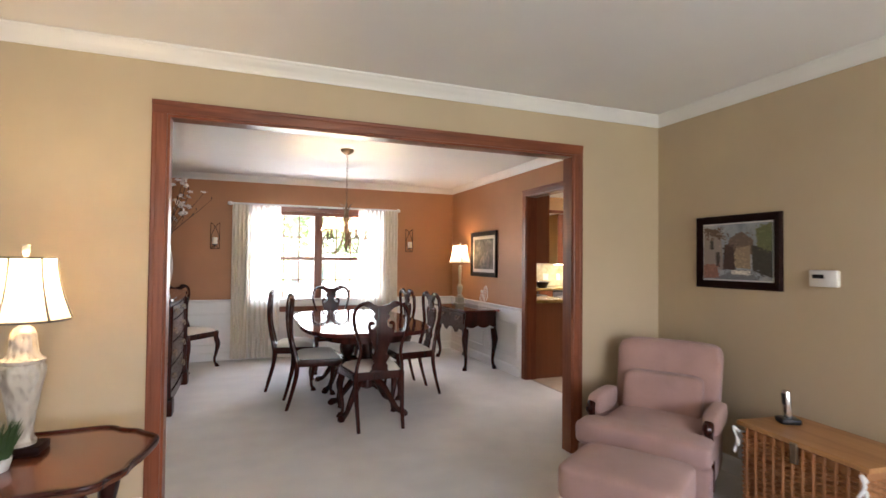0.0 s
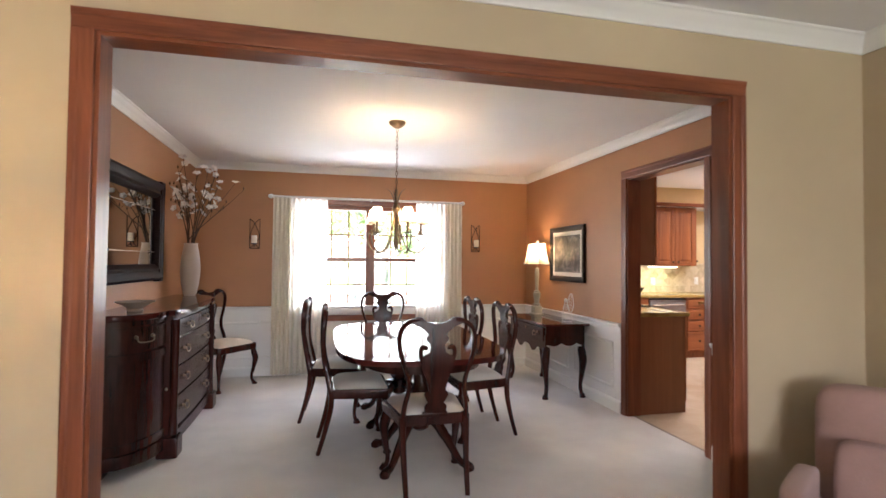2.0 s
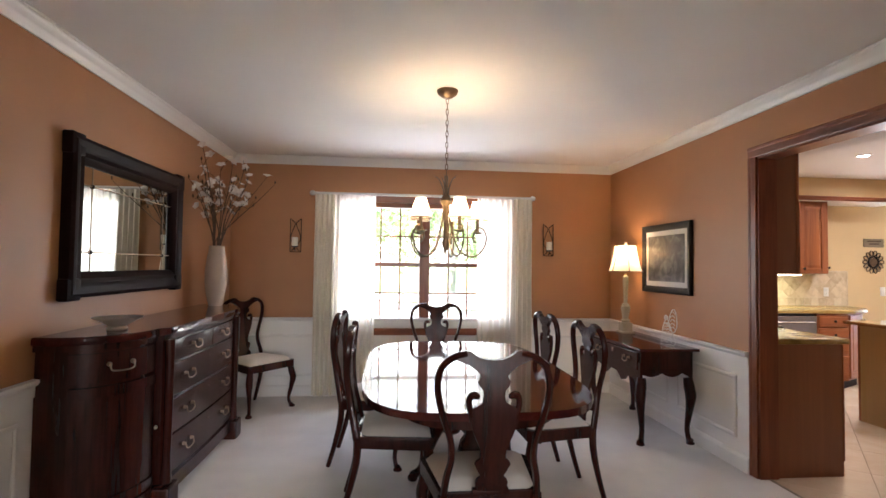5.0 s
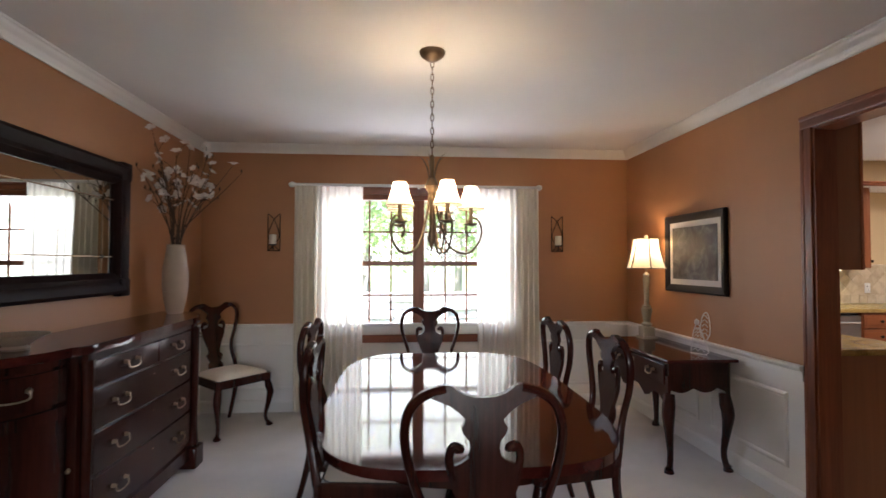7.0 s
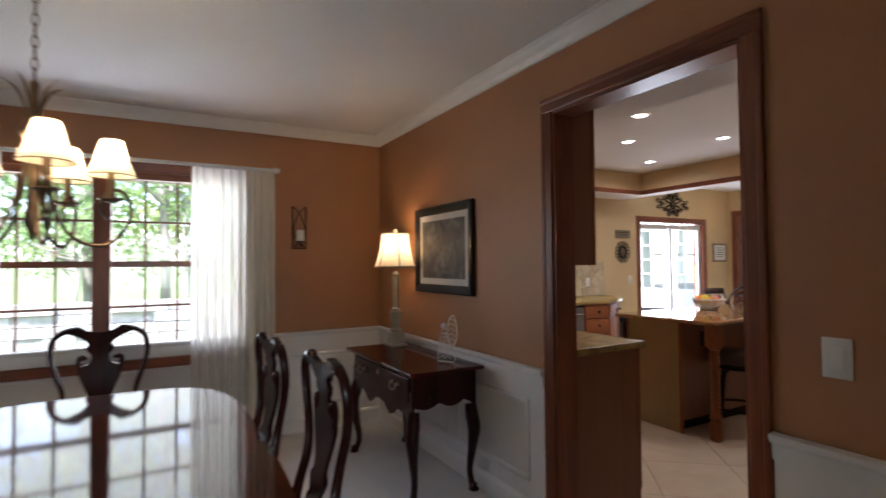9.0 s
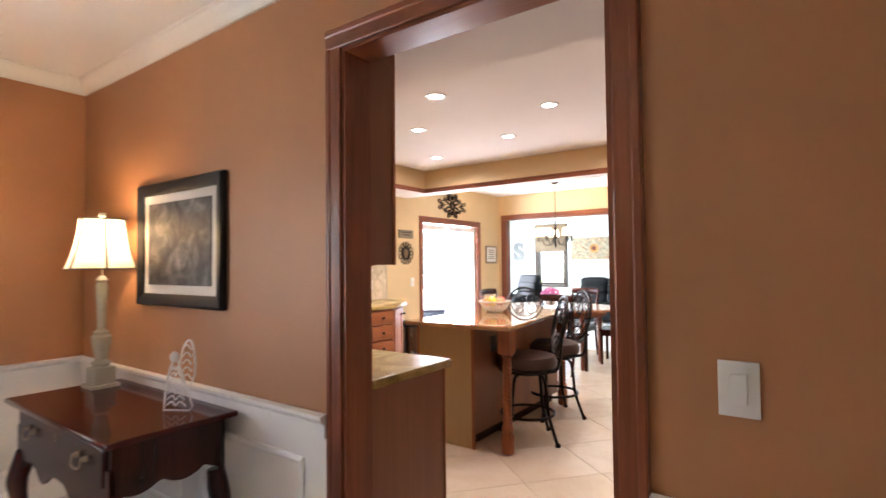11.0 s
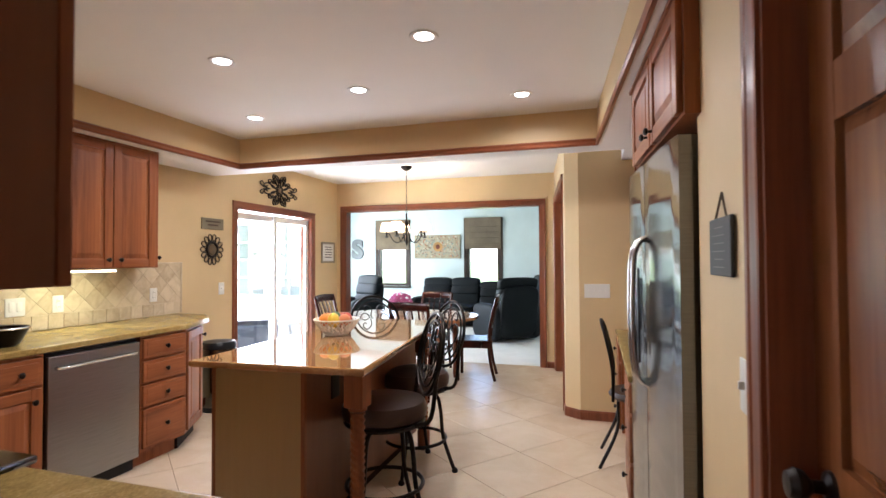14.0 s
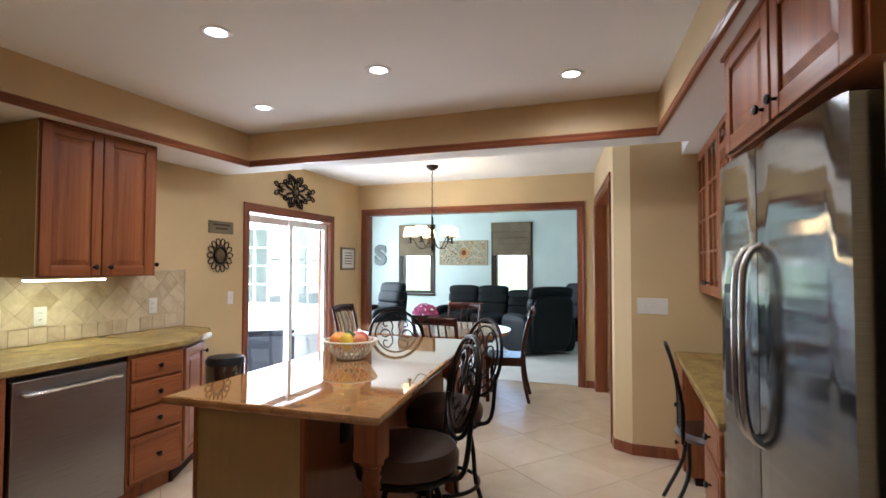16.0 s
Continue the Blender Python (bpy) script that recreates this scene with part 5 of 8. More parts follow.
def table_lamp(m, label, base, body_mat, sh_z0, sh_z1, r0, r1, power, ribs, square=True, finial=0.03):
    l = thing("table_lamp", label, "lamp", m)
    if square:
        part("foot", box(B(), -0.065, -0.065, 0, 0.065, 0.065, 0.018, 0.004), body_mat, l)
        part("plinth", box(B(), -0.05, -0.05, 0.018, 0.05, 0.05, 0.10, 0.008), body_mat, l)
    part("body", lathe(B(), base, 28), body_mat, l)
    part("neck", tube(B(), [(0, 0, base[-1][1]), (0, 0, sh_z1 + 0.005)], 0.005, 8), M["pewter"], l)
    prof = [(r0, sh_z0)]
    for i in range(1, 9):
        t = i / 8
        prof.append((r0 + (r1 - r0) * (1 - (1 - t) ** 1.7), sh_z0 + (sh_z1 - sh_z0) * t))
    s = part("shade", lathe(B(), prof, 32, (0, 0, 0), False), M["shade"], l, "flared cream fabric shade, lit")
    for k in range(ribs):
        a = 2 * math.pi * k / ribs + 0.3
        part("shade_seam", tube(B(), [((r + 0.003) * math.cos(a), (r + 0.003) * math.sin(a), z) for r, z in prof], 0.0055, 5), M["braid"], s)
    for r, z in (prof[0], prof[-1]):
        part("shade_trim", tube(B(), [(r * math.cos(t), r * math.sin(t), z) for t in [2 * math.pi * q / 28 for q in range(29)]], 0.0045, 5), M["braid"], s)
    part("finial", lathe(B(), [(0.006, 0), (0.012, 0.006), (0.018, finial * 0.5), (0.014, finial * 0.9), (0.02, finial), (0.0, finial + 0.002)], 12, (0, 0, sh_z1 + 0.004)), M["stone"], l)
    mid = sh_z0 + (sh_z1 - sh_z0) * 0.45
    part("bulb", lathe(B(), [(0.01, -0.03), (0.028, 0), (0.028, 0.02), (0.004, 0.045)], 12, (0, 0, mid)), M["bulb"], l, "lit bulb")
    p = m @ Vector((0, 0, mid + 0.07))
    lamp("table_lamp_bulb", "POINT", pose(*p), power, (1.0, 0.68, 0.34), 0.03)
    return l


table_lamp(rot(3.555, 7.80, 0.745), "slim sage green table lamp with cream shade, lit, on the lowboy", [(0.03, 0.10), (0.045, 0.12), (0.026, 0.135), (0.03, 0.16), (0.042, 0.22), (0.044, 0.25), (0.03, 0.262), (0.036, 0.27), (0.018, 0.285), (0.022, 0.40), (0.028, 0.50), (0.022, 0.515), (0.028, 0.53), (0.012, 0.55)], M["green"], 0.585, 0.83, 0.155, 0.10, 5.4, 6)

# fretwork ornament on the lowboy
orn = thing("angel_ornament", "white pierced lattice angel ornament standing on the lowboy", "ornament", rot(3.55, 7.06, 0.745, -60))
bm = B()
out = [(-0.05, 0, 0.002), (0.06, 0, 0.002), (0.075, 0, 0.02), (0.03, 0, 0.15), (0.012, 0, 0.2), (-0.012, 0, 0.2), (-0.03, 0, 0.15), (-0.045, 0, 0.06), (-0.05, 0, 0.002)]
tube(bm, out, 0.004, 6)
for k in range(7):
    z = 0.02 + 0.024 * k
    w = 0.05 - 0.005 * k
    tube(bm, [(-w * 0.8, 0, z), (-w * 0.3, 0, z + 0.018), (0.0, 0, z), (w * 0.4, 0, z + 0.018), (w * 0.9, 0, z)], 0.003, 5, 3)
part("skirt", bm, M["plastic"], orn)
bm = B()
tube(bm, [(0.01, 0, 0.17), (0.05, 0, 0.10), (0.085, 0, 0.15), (0.08, 0, 0.25), (0.06, 0, 0.29), (0.035, 0, 0.26), (0.02, 0, 0.2), (0.01, 0, 0.17)], 0.004, 6, 3)
for k in range(5):
    z = 0.13 + 0.03 * k
    tube(bm, [(0.03, 0, z), (0.05, 0, z + 0.02), (0.07, 0, z)], 0.003, 5, 3)
part("wing", bm, M["plastic"], orn)
part("head", lathe(B(), [(0.008, 0), (0.017, 0.012), (0.016, 0.03), (0.004, 0.042)], 12, (-0.005, 0, 0.2)), M["plastic"], orn)


# ---- pictures ----
def art(name, style, cols):
    """A painted sheet: soft shapes of colour, no figures."""
    m, nt, b = mat(name)
    v = coords(nt, (1, 1, 1))
    n = node(nt, "ShaderNodeTexNoise", Scale=style, Detail=6, Roughness=0.6, Distortion=0.9)
    nt.links.new(v, n.inputs["Vector"])
    k = len(cols)
    nt.links.new(ramp(nt, n.outputs["Fac"], [(0.3 + 0.4 * i / (k - 1), c) for i, c in enumerate(cols)]), b.inputs["Base Color"])
    b.inputs["Roughness"].default_value = 0.6
    return m


def framed_picture(label, m, hw, hh, prof, mat_w, sheet, frame_mat, glassy=False):
    """Faces -x in its own axes, back on x = 0."""
    p = thing("framed_picture", label, "picture", m)
    frame_parts(p, hw, hh, prof, frame_mat, "y", (-1, 0, 0))
    f = prof[-1][0]
    part("backing", box(B(), -0.010, -hw + f * 0.9, -hh + f * 0.9, -0.002, hw - f * 0.9, hh - f * 0.9), M["mat_board"], p, "white mat board")
    part("print", box(B(), -0.013, -hw + f + mat_w, -hh + f + mat_w, -0.0105, hw - f - mat_w, hh - f - mat_w), sheet, p, "printed sheet")
    if glassy:
        part("picture_glass", box(B(), -0.017, -hw + f * 0.9, -hh + f * 0.9, -0.015, hw - f * 0.9, hh - f * 0.9), M["glass"], p)
    return p


PF = [(0, 0), (0, 0.022), (0.01, 0.03), (0.03, 0.026), (0.05, 0.020), (0.058, 0.016), (0.062, 0.0)]
framed_picture("grey engraving with white mat in a black frame beside the lamp", rot(DE - 0.001, 7.375, 1.45), 0.395, 0.305, PF, 0.040, art("grey engraving", 9, [(0.035, 0.034, 0.032), (0.10, 0.096, 0.092), (0.22, 0.21, 0.20)]), M["black"], False)


# ---- switches, outlets ----
def plate(name, label, m, w, h, toggles, kind="rocker"):
    """A wall plate; its back lies on x = 0, it faces -x."""
    p = thing(name, label, "switch", m)
    part("plate", box(B(), -0.006, -w / 2, -h / 2, 0, w / 2, h / 2, 0.0025), M["plastic"], p)
    for i in range(toggles):
        y = (i - (toggles - 1) / 2) * 0.046
        if kind == "rocker":
            part("rocker", box(B(), -0.010, y - 0.016, -0.032, -0.005, y + 0.016, 0.032, 0.002), M["white"], p)
        elif kind == "toggle":
            part("toggle", box(B(), -0.018, y - 0.004, -0.006, -0.005, y + 0.004, 0.012, 0.002), M["white"], p)
        else:
            for z in (-0.02, 0.02):
                s = part("socket", box(B(), -0.009, y - 0.015, z - 0.014, -0.005, y + 0.015, z + 0.014, 0.004), M["white"], p)
                for d in (-0.005, 0.005):
                    part("slot", box(B(), -0.0095, y + d - 0.001, z - 0.004, -0.0088, y + d + 0.001, z + 0.006), M["black"], s)
    return p


plate("light_switch", "white rocker light switch on the orange wall", rot(DE, 5.06, 1.065), 0.078, 0.118, 1)


# ---- living room ----
def grown(bm, w, d, h, z0, puff=0.02, r=0.04, n=10, cx=0, cy=0, p=5.0):
    """A stuffed cushion: rounded box with swollen faces."""
    s = B()
    bmesh.ops.create_cube(s, size=2)
    bmesh.ops.subdivide_edges(s, edges=s.edges[:], cuts=n, use_grid_fill=True)
    for v in s.verts:
        x, y, z = v.co
        l = (abs(x) ** p + abs(y) ** p + abs(z) ** p) ** (1 / p)
        x, y, z = x / l, y / l, z / l
        bul = (1 - x * x) * (1 - y * y)
        v.co = (cx + x * w / 2, cy + y * d / 2, z0 + h / 2 + z * (h / 2 + puff * bul))
    me = bpy.data.meshes.new("tmp")
    s.to_mesh(me)
    s.free()
    bm.from_mesh(me)
    bpy.data.meshes.remove(me)
    return bm


ac = thing("armchair", "dusty pink upholstered armchair with padded arms and loose cushion", "armchair", rot(3.05, 3.58, 0, 122) @ Matrix.Diagonal((0.84, 0.9, 0.87, 1)))
# local axes: +y is the front
part("seat_base", grown(B(), 0.68, 0.66, 0.24, 0.12, 0.0), M["pink"], ac)
cush = grown(B(), 0.64, 0.66, 0.155, 0.335, 0.02, cy=0.02)
grown(cush, 0.86, 0.24, 0.155, 0.335, 0.012, cy=0.31, p=7.0)
part("seat_cushion", cush, M["pink"], ac, "", 60)
part("front_rail", grown(B(), 0.84, 0.16, 0.24, 0.10, 0.0, cy=0.31, p=9.0), M["pink"], ac, "", 60)
bm = grown(B(), 0.76, 0.17, 0.60, 0.36, 0.01, p=9.0)
for v in bm.verts:
    t = (v.co.z - 0.36) / 0.6
    v.co.y += -0.29 - 0.13 * t
    v.co.x *= 1 - 0.05 * (1 - t)
part("backrest", bm, M["pink"], ac, "", 60)
bm = grown(B(), 0.56, 0.13, 0.29, 0.46, 0.0, p=7.0)
for v in bm.verts:
    v.co.y += -0.17 - 0.25 * (v.co.z - 0.46)
part("lumbar_cushion", bm, M["pink"], ac, "plain pink loose cushion", 60)
for s in (-1, 1):
    bm = grown(B(), 0.105, 0.42, 0.14, 0.47, 0.01, cx=s * 0.385, cy=-0.03)
    arm = part("arm_pad", bm, M["pink"], ac, "", 60)
    part("arm_front", tube(B(), [(s * 0.385, 0.17, 0.14), (s * 0.39, 0.17, 0.36), (s * 0.385, 0.20, 0.48), (s * 0.385, 0.225, 0.53), (s * 0.385, 0.20, 0.565)], [0.028, 0.024, 0.026, 0.036, 0.03], 8, 4), M["cherry"], ac, "carved dark wood arm support")
    part("side_panel", grown(B(), 0.06, 0.62, 0.36, 0.12, 0.0, cx=s * 0.36, cy=-0.03), M["pink"], ac)
    for y in (-0.27, 0.27):
        part("leg", lathe(B(), [(0.02, 0), (0.028, 0.02), (0.022, 0.06), (0.032, 0.13)], 10, (s * 0.29, y, 0)), M["cherry"], ac)
ot = thing("ottoman", "dusty pink upholstered ottoman in front of the armchair", "ottoman", rot(2.42, 3.10, 0, 122) @ Matrix.Diagonal((0.93, 0.97, 0.95, 1)))
part("cushion", grown(B(), 0.58, 0.46, 0.17, 0.255, 0.02, p=9.0), M["pink"], ot, "", 60)
part("skirt", grown(B(), 0.56, 0.44, 0.22, 0.06, 0.0), M["pink"], ot, "", 60)
for x in (-0.22, 0.22):
    for y in (-0.16, 0.16):
        part("leg", lathe(B(), [(0.02, 0), (0.026, 0.03), (0.022, 0.09)], 10, (x, y, 0)), M["cherry"], ot)

# wicker trunk
wick = paint("golden wicker", (0.42, 0.19, 0.07), 0.55, 0.3, 60, 0.4)
tk = thing("wicker_trunk", "golden wicker trunk with wooden lid and brass hasp beside the armchair", "trunk", rot(3.415, 2.83, 0, -6))
W2, D2, H2 = 0.185, 0.32, 0.50
part("core", box(B(), -W2 + 0.012, -D2 + 0.012, 0.0, W2 - 0.012, D2 - 0.012, H2 - 0.04), wick, tk)
bm, bm2 = B(), B()
nst = 16
rows_w = 33
for j in range(rows_w):
    z = 0.02 + j * (H2 - 0.08) / rows_w
    pts = []
    for i in range(nst * 2 + 1):
        u = i / (nst * 2)
        pts.append((-W2 + 0.008 + 0.006 * (1 if (i + 2 * j) % 4 < 2 else -1) * -1, -D2 + 2 * D2 * u, z))
    tube(bm, pts, 0.0065, 4)
    pts = [(-W2 + 2 * W2 * i / 24, D2 - 0.008 + 0.006 * (1 if (i + 2 * j) % 4 < 2 else -1), z) for i in range(25)]
    tube(bm, pts, 0.0065, 4)
    pts = [(-W2 + 2 * W2 * i / 24, -D2 + 0.008 + 0.006 * (1 if (i + 2 * j) % 4 < 2 else -1), z) for i in range(25)]
    tube(bm, pts, 0.0065, 4)
for i in range(12):
    y = -D2 + 0.03 + i * (2 * D2 - 0.06) / 11
    part("stake", tube(B(), [(-W2 + 0.003, y, 0.01), (-W2 + 0.001, y, 0.28), (-W2 + 0.003, y, H2 - 0.03)], 0.008, 6), wick, tk)
tagged(part("weave", bm, wick, tk, "woven wicker strands"), kind="stuff")
lid = part("lid", box(B(), -W2 - 0.02, -D2 - 0.02, H2 - 0.026, W2 + 0.01, D2 + 0.02, H2, 0.006), wood("honey pine lid", (0.30, 0.13, 0.04), (0.46, 0.24, 0.09), 0.45, 1, 8, 0.1), tk, "honey coloured wooden lid")
part("hasp", box(B(), -W2 - 0.027, -0.02, H2 - 0.11, -W2 - 0.012, 0.02, H2 - 0.01, 0.004), M["pewter"], lid, "brass hasp")
for y in (-D2, D2):
    part("cord_tie", tube(B(), [(-W2 - 0.015, y * 1.02, H2 - 0.06), (-W2 - 0.05, y * 1.03, H2 - 0.03), (-W2 - 0.03, y * 1.03, H2 - 0.08), (-W2 - 0.04, y * 0.97, H2 - 0.13), (-W2 - 0.02, y * 1.02, H2 - 0.10), (-W2 - 0.035, y * 1.06, H2 - 0.17)], 0.008, 6, 4), M["plastic"], tk, "white cord tie")
ph = thing("cordless_phone", "silver and black cordless phone in its cradle on the trunk", "phone", rot(3.46, 3.05, H2, 60))
part("cradle", box(B(), -0.045, -0.05, 0, 0.045, 0.05, 0.03, 0.01), M["black"], ph)
bm = box(B(), -0.024, -0.016, 0.02, 0.024, 0.014, 0.175, 0.009)
bmesh.ops.rotate(bm, verts=bm.verts[:], matrix=Matrix.Rotation(radians(-4), 3, "X"))
hs = part("handset", bm, M["chrome"], ph, "silver handset")
bm = box(B(), -0.018, 0.012, 0.10, 0.018, 0.017, 0.16, 0.003)
bmesh.ops.rotate(bm, verts=bm.verts[:], matrix=Matrix.Rotation(radians(-4), 3, "X"))
part("screen", bm, M["black"], hs)

# painting and thermostat
PF1 = [(0, 0), (0, 0.02), (0.008, 0.028), (0.03, 0.022), (0.048, 0.016), (0.052, 0.0)]
pic = framed_picture("painting of a village lane with stone houses in a dark frame", rot(LE - 0.001, 3.525, 1.43), 0.302, 0.238, PF1, 0.006, art("painted sky and lane", 7, [(0.16, 0.19, 0.21), (0.28, 0.31, 0.33), (0.42, 0.43, 0.42)]), M["dark"])
rp = random.Random(12)


def dab_paint(name, c):
    m, nt, b = mat(name)
    geo = nt.nodes.new("ShaderNodeNewGeometry")
    nt.links.new(ramp(nt, geo.outputs["Random Per Island"], [(0.0, shade(c, 0.65)), (0.5, c), (1.0, shade(c, 1.4))]), b.inputs["Base Color"])
    b.inputs["Roughness"].default_value = 0.6
    return m


mm = Matrix(((0, 0, -1, -0.013), (1, 0, 0, 0), (0, 1, 0, 0), (0, 0, 0, 1)))
for i, (nm, pts, c) in enumerate((
        ("painted_hill", [(-0.12, -0.02), (0.08, 0.0), (0.04, 0.09), (-0.04, 0.13), (-0.12, 0.07)], (0.15, 0.105, 0.08)),
        ("painted_house", [(0.09, -0.11), (0.243, -0.13), (0.243, 0.14), (0.11, 0.09)], (0.30, 0.25, 0.215)),
        ("painted_roof", [(0.08, 0.08), (0.243, 0.13), (0.243, 0.165), (0.13, 0.145)], (0.12, 0.075, 0.05)),
        ("painted_shade", [(0.17, 0.02), (0.19, 0.02), (0.19, 0.075), (0.17, 0.075)], (0.05, 0.045, 0.04)),
        ("painted_shade", [(0.12, -0.09), (0.145, -0.095), (0.145, -0.01), (0.12, 0.0)], (0.05, 0.04, 0.035)),
        ("painted_house", [(-0.10, -0.11), (0.01, -0.10), (0.01, 0.02), (-0.10, 0.04)], (0.30, 0.23, 0.15)),
        ("painted_shade", [(0.0, -0.12), (0.09, -0.11), (0.08, 0.05), (0.02, 0.03)], (0.07, 0.042, 0.035)),
        ("painted_shade", [(-0.243, -0.16), (-0.12, -0.12), (-0.11, 0.04), (-0.243, 0.02)], (0.055, 0.05, 0.04)),
        ("painted_tree", [(-0.243, 0.0), (-0.15, 0.03), (-0.14, 0.14), (-0.243, 0.176)], (0.15, 0.16, 0.07)),
        ("painted_lane", [(-0.16, -0.178), (0.16, -0.178), (0.01, -0.115), (-0.10, -0.115)], (0.17, 0.18, 0.19)),
        ("painted_lane", [(-0.11, -0.145), (0.03, -0.135), (-0.03, -0.12)], (0.60, 0.57, 0.50)),
        ("painted_flower_bed", [(0.12, -0.17), (0.243, -0.176), (0.243, -0.09), (0.16, -0.08)], (0.28, 0.13, 0.09)))):
    tone = dab_paint(nm, c)
    top = 0.0012 + 0.0003 * i
    part(nm, prism(B(), pts, 0.0005, top, mm), tone, pic)
    xs, zs = [p[0] for p in pts], [p[1] for p in pts]
    bm = B()
    for k in range(70):
        x, z = rp.uniform(min(xs), max(xs)), rp.uniform(min(zs), max(zs))
        w, h = rp.uniform(0.003, 0.010), rp.uniform(0.002, 0.008)
        if abs(x) + w > 0.244 or abs(z) + h > 0.178:
            continue
        d = -0.0134 - top - 0.0003 * rp.random()
        sl = rp.uniform(-0.003, 0.003)
        bm.faces.new([bm.verts.new((d, x + p * w, z + q * h + p * sl)) for p, q in ((-1, -0.6), (0.2, -1), (1, 0.5), (-0.3, 1))])
    tagged(part("brushwork", bm, tone, pic), kind="stuff")
th = thing("thermostat", "white wall thermostat with a grey display", "thermostat", rot(LE, 2.99, 1.277))
part("case", box(B(), -0.028, -0.075, -0.045, 0, 0.075, 0.045, 0.008), M["plastic"], th)
part("display", box(B(), -0.0295, -0.005, 0.0, -0.027, 0.055, 0.022, 0.002), M["black"], th)
bm = box(B(), LE - 0.012, 3.22, 0.12, LE, 3.52, 0.30, 0.004)
vent = thing("floor_register", "white painted wall register above the baseboard", "vent")
part("backing", bm, M["white"], vent)
for k in range(7):
    part("slat", box(B(), LE - 0.018, 3.24, 0.14 + 0.021 * k, LE - 0.011, 3.50, 0.148 + 0.021 * k), M["white"], vent)

# pie-crust table with lamp and grass pot
pt = thing("occasional_table", "mahogany side table with carved scalloped edge and carved leg", "side table", rot(-0.17, 3.49, 0) @ Matrix.Diagonal((1, 1, 0.952, 1)))
oc = []
for i in range(96):
    t = 2 * math.pi * i / 96
    sc2 = 1 + 0.035 * math.sin(6 * t + 0.5) + 0.018 * math.sin(12 * t)
    ct, sn = math.cos(t), math.sin(t)
    oc.append((0.54 * sc2 * math.copysign(abs(ct) ** 0.56, ct), 0.36 * sc2 * math.copysign(abs(sn) ** 0.56, sn)))
mahog = wood("red mahogany top", (0.06, 0.016, 0.008), (0.17, 0.055, 0.024), 0.22, 0, 6, 0.5)
part("tabletop", prism(B(), oc, 0.595, 0.615, None, 0.005), mahog, pt, "red mahogany top", 30)
part("raised_rim", tube(B(), [(x * 0.985, y * 0.985, 0.617) for x, y in oc + oc[:1]], 0.011, 6), M["cherry"], pt, "carved raised rim", 60)
bm = B()
for k in range(3):
    prism(bm, [(x * (0.80 - 0.02 * k), y * (0.80 - 0.02 * k)) for x, y in oc[::2]], 0.56 + 0.012 * k, 0.572 + 0.012 * k)
part("apron", bm, M["cherry"], pt)
for a in (35, 145, 215, 325):
    dx, dy = 0.42 * math.cos(radians(a)), 0.34 * math.sin(radians(a))
    part("leg", cabriole(dx, dy, 0.57, 0.7 * math.copysign(1, dx), 0.7 * math.copysign(1, dy), 1.4), M["cherry"], pt)
tl = table_lamp(rot(-0.080, 3.61, 0.587) @ Matrix.Diagonal((0.79, 0.79, 0.95, 1)), "carved cream plaster table lamp with lit bell shade", [(0.062, 0.035), (0.064, 0.05), (0.052, 0.065), (0.050, 0.10), (0.060, 0.17), (0.076, 0.25), (0.094, 0.32), (0.096, 0.345), (0.086, 0.365), (0.090, 0.372), (0.092, 0.382), (0.075, 0.392), (0.064, 0.41), (0.057, 0.45), (0.053, 0.485), (0.040, 0.51), (0.022, 0.522), (0.018, 0.55)], M["stone"], 0.545, 0.80, 0.19, 0.122, 8.0, 6, False, 0.05)
part("wooden_foot", box(B(), -0.10, -0.08, 0, 0.10, 0.08, 0.035, 0.008), M["dark"], tl, "dark wooden foot")
gp = thing("grass_pot", "tuft of dark green grass in a small white pot", "plant", rot(-0.105, 3.43, 0.587))
part("pot", lathe(B(), [(0.05, 0), (0.058, 0.03), (0.06, 0.045), (0.05, 0.045), (0.0, 0.04)], 20), M["plastic"], gp)
bm = B()
rg = random.Random(5)
for k in range(420):
    a, r = rg.uniform(0, 6.28), 0.055 * math.sqrt(rg.random())
    x, y = r * math.cos(a), r * math.sin(a)
    l, d = rg.uniform(0.08, 0.14), rg.uniform(0.0, 0.05)
    w = 0.002
    p = [bm.verts.new((x - w, y, 0.035)), bm.verts.new((x + w, y, 0.035)), bm.verts.new((x + d * math.cos(a) * 0.5 + w, y + d * math.sin(a) * 0.5, 0.035 + l * 0.7)), bm.verts.new((x + d * math.cos(a), y + d * math.sin(a), 0.035 + l))]
    bm.faces.new(p[:3]), bm.faces.new((p[0], p[2], p[3]))
tagged(part("grass", bm, M["leaf"], gp, "dark green blades"), kind="stuff")
window("window_2", "x", LS, 0.7, 3.3, 0.7, 2.1, 4, 4, (1, 1, 1), "stained oak triple window", 0.15, -1)


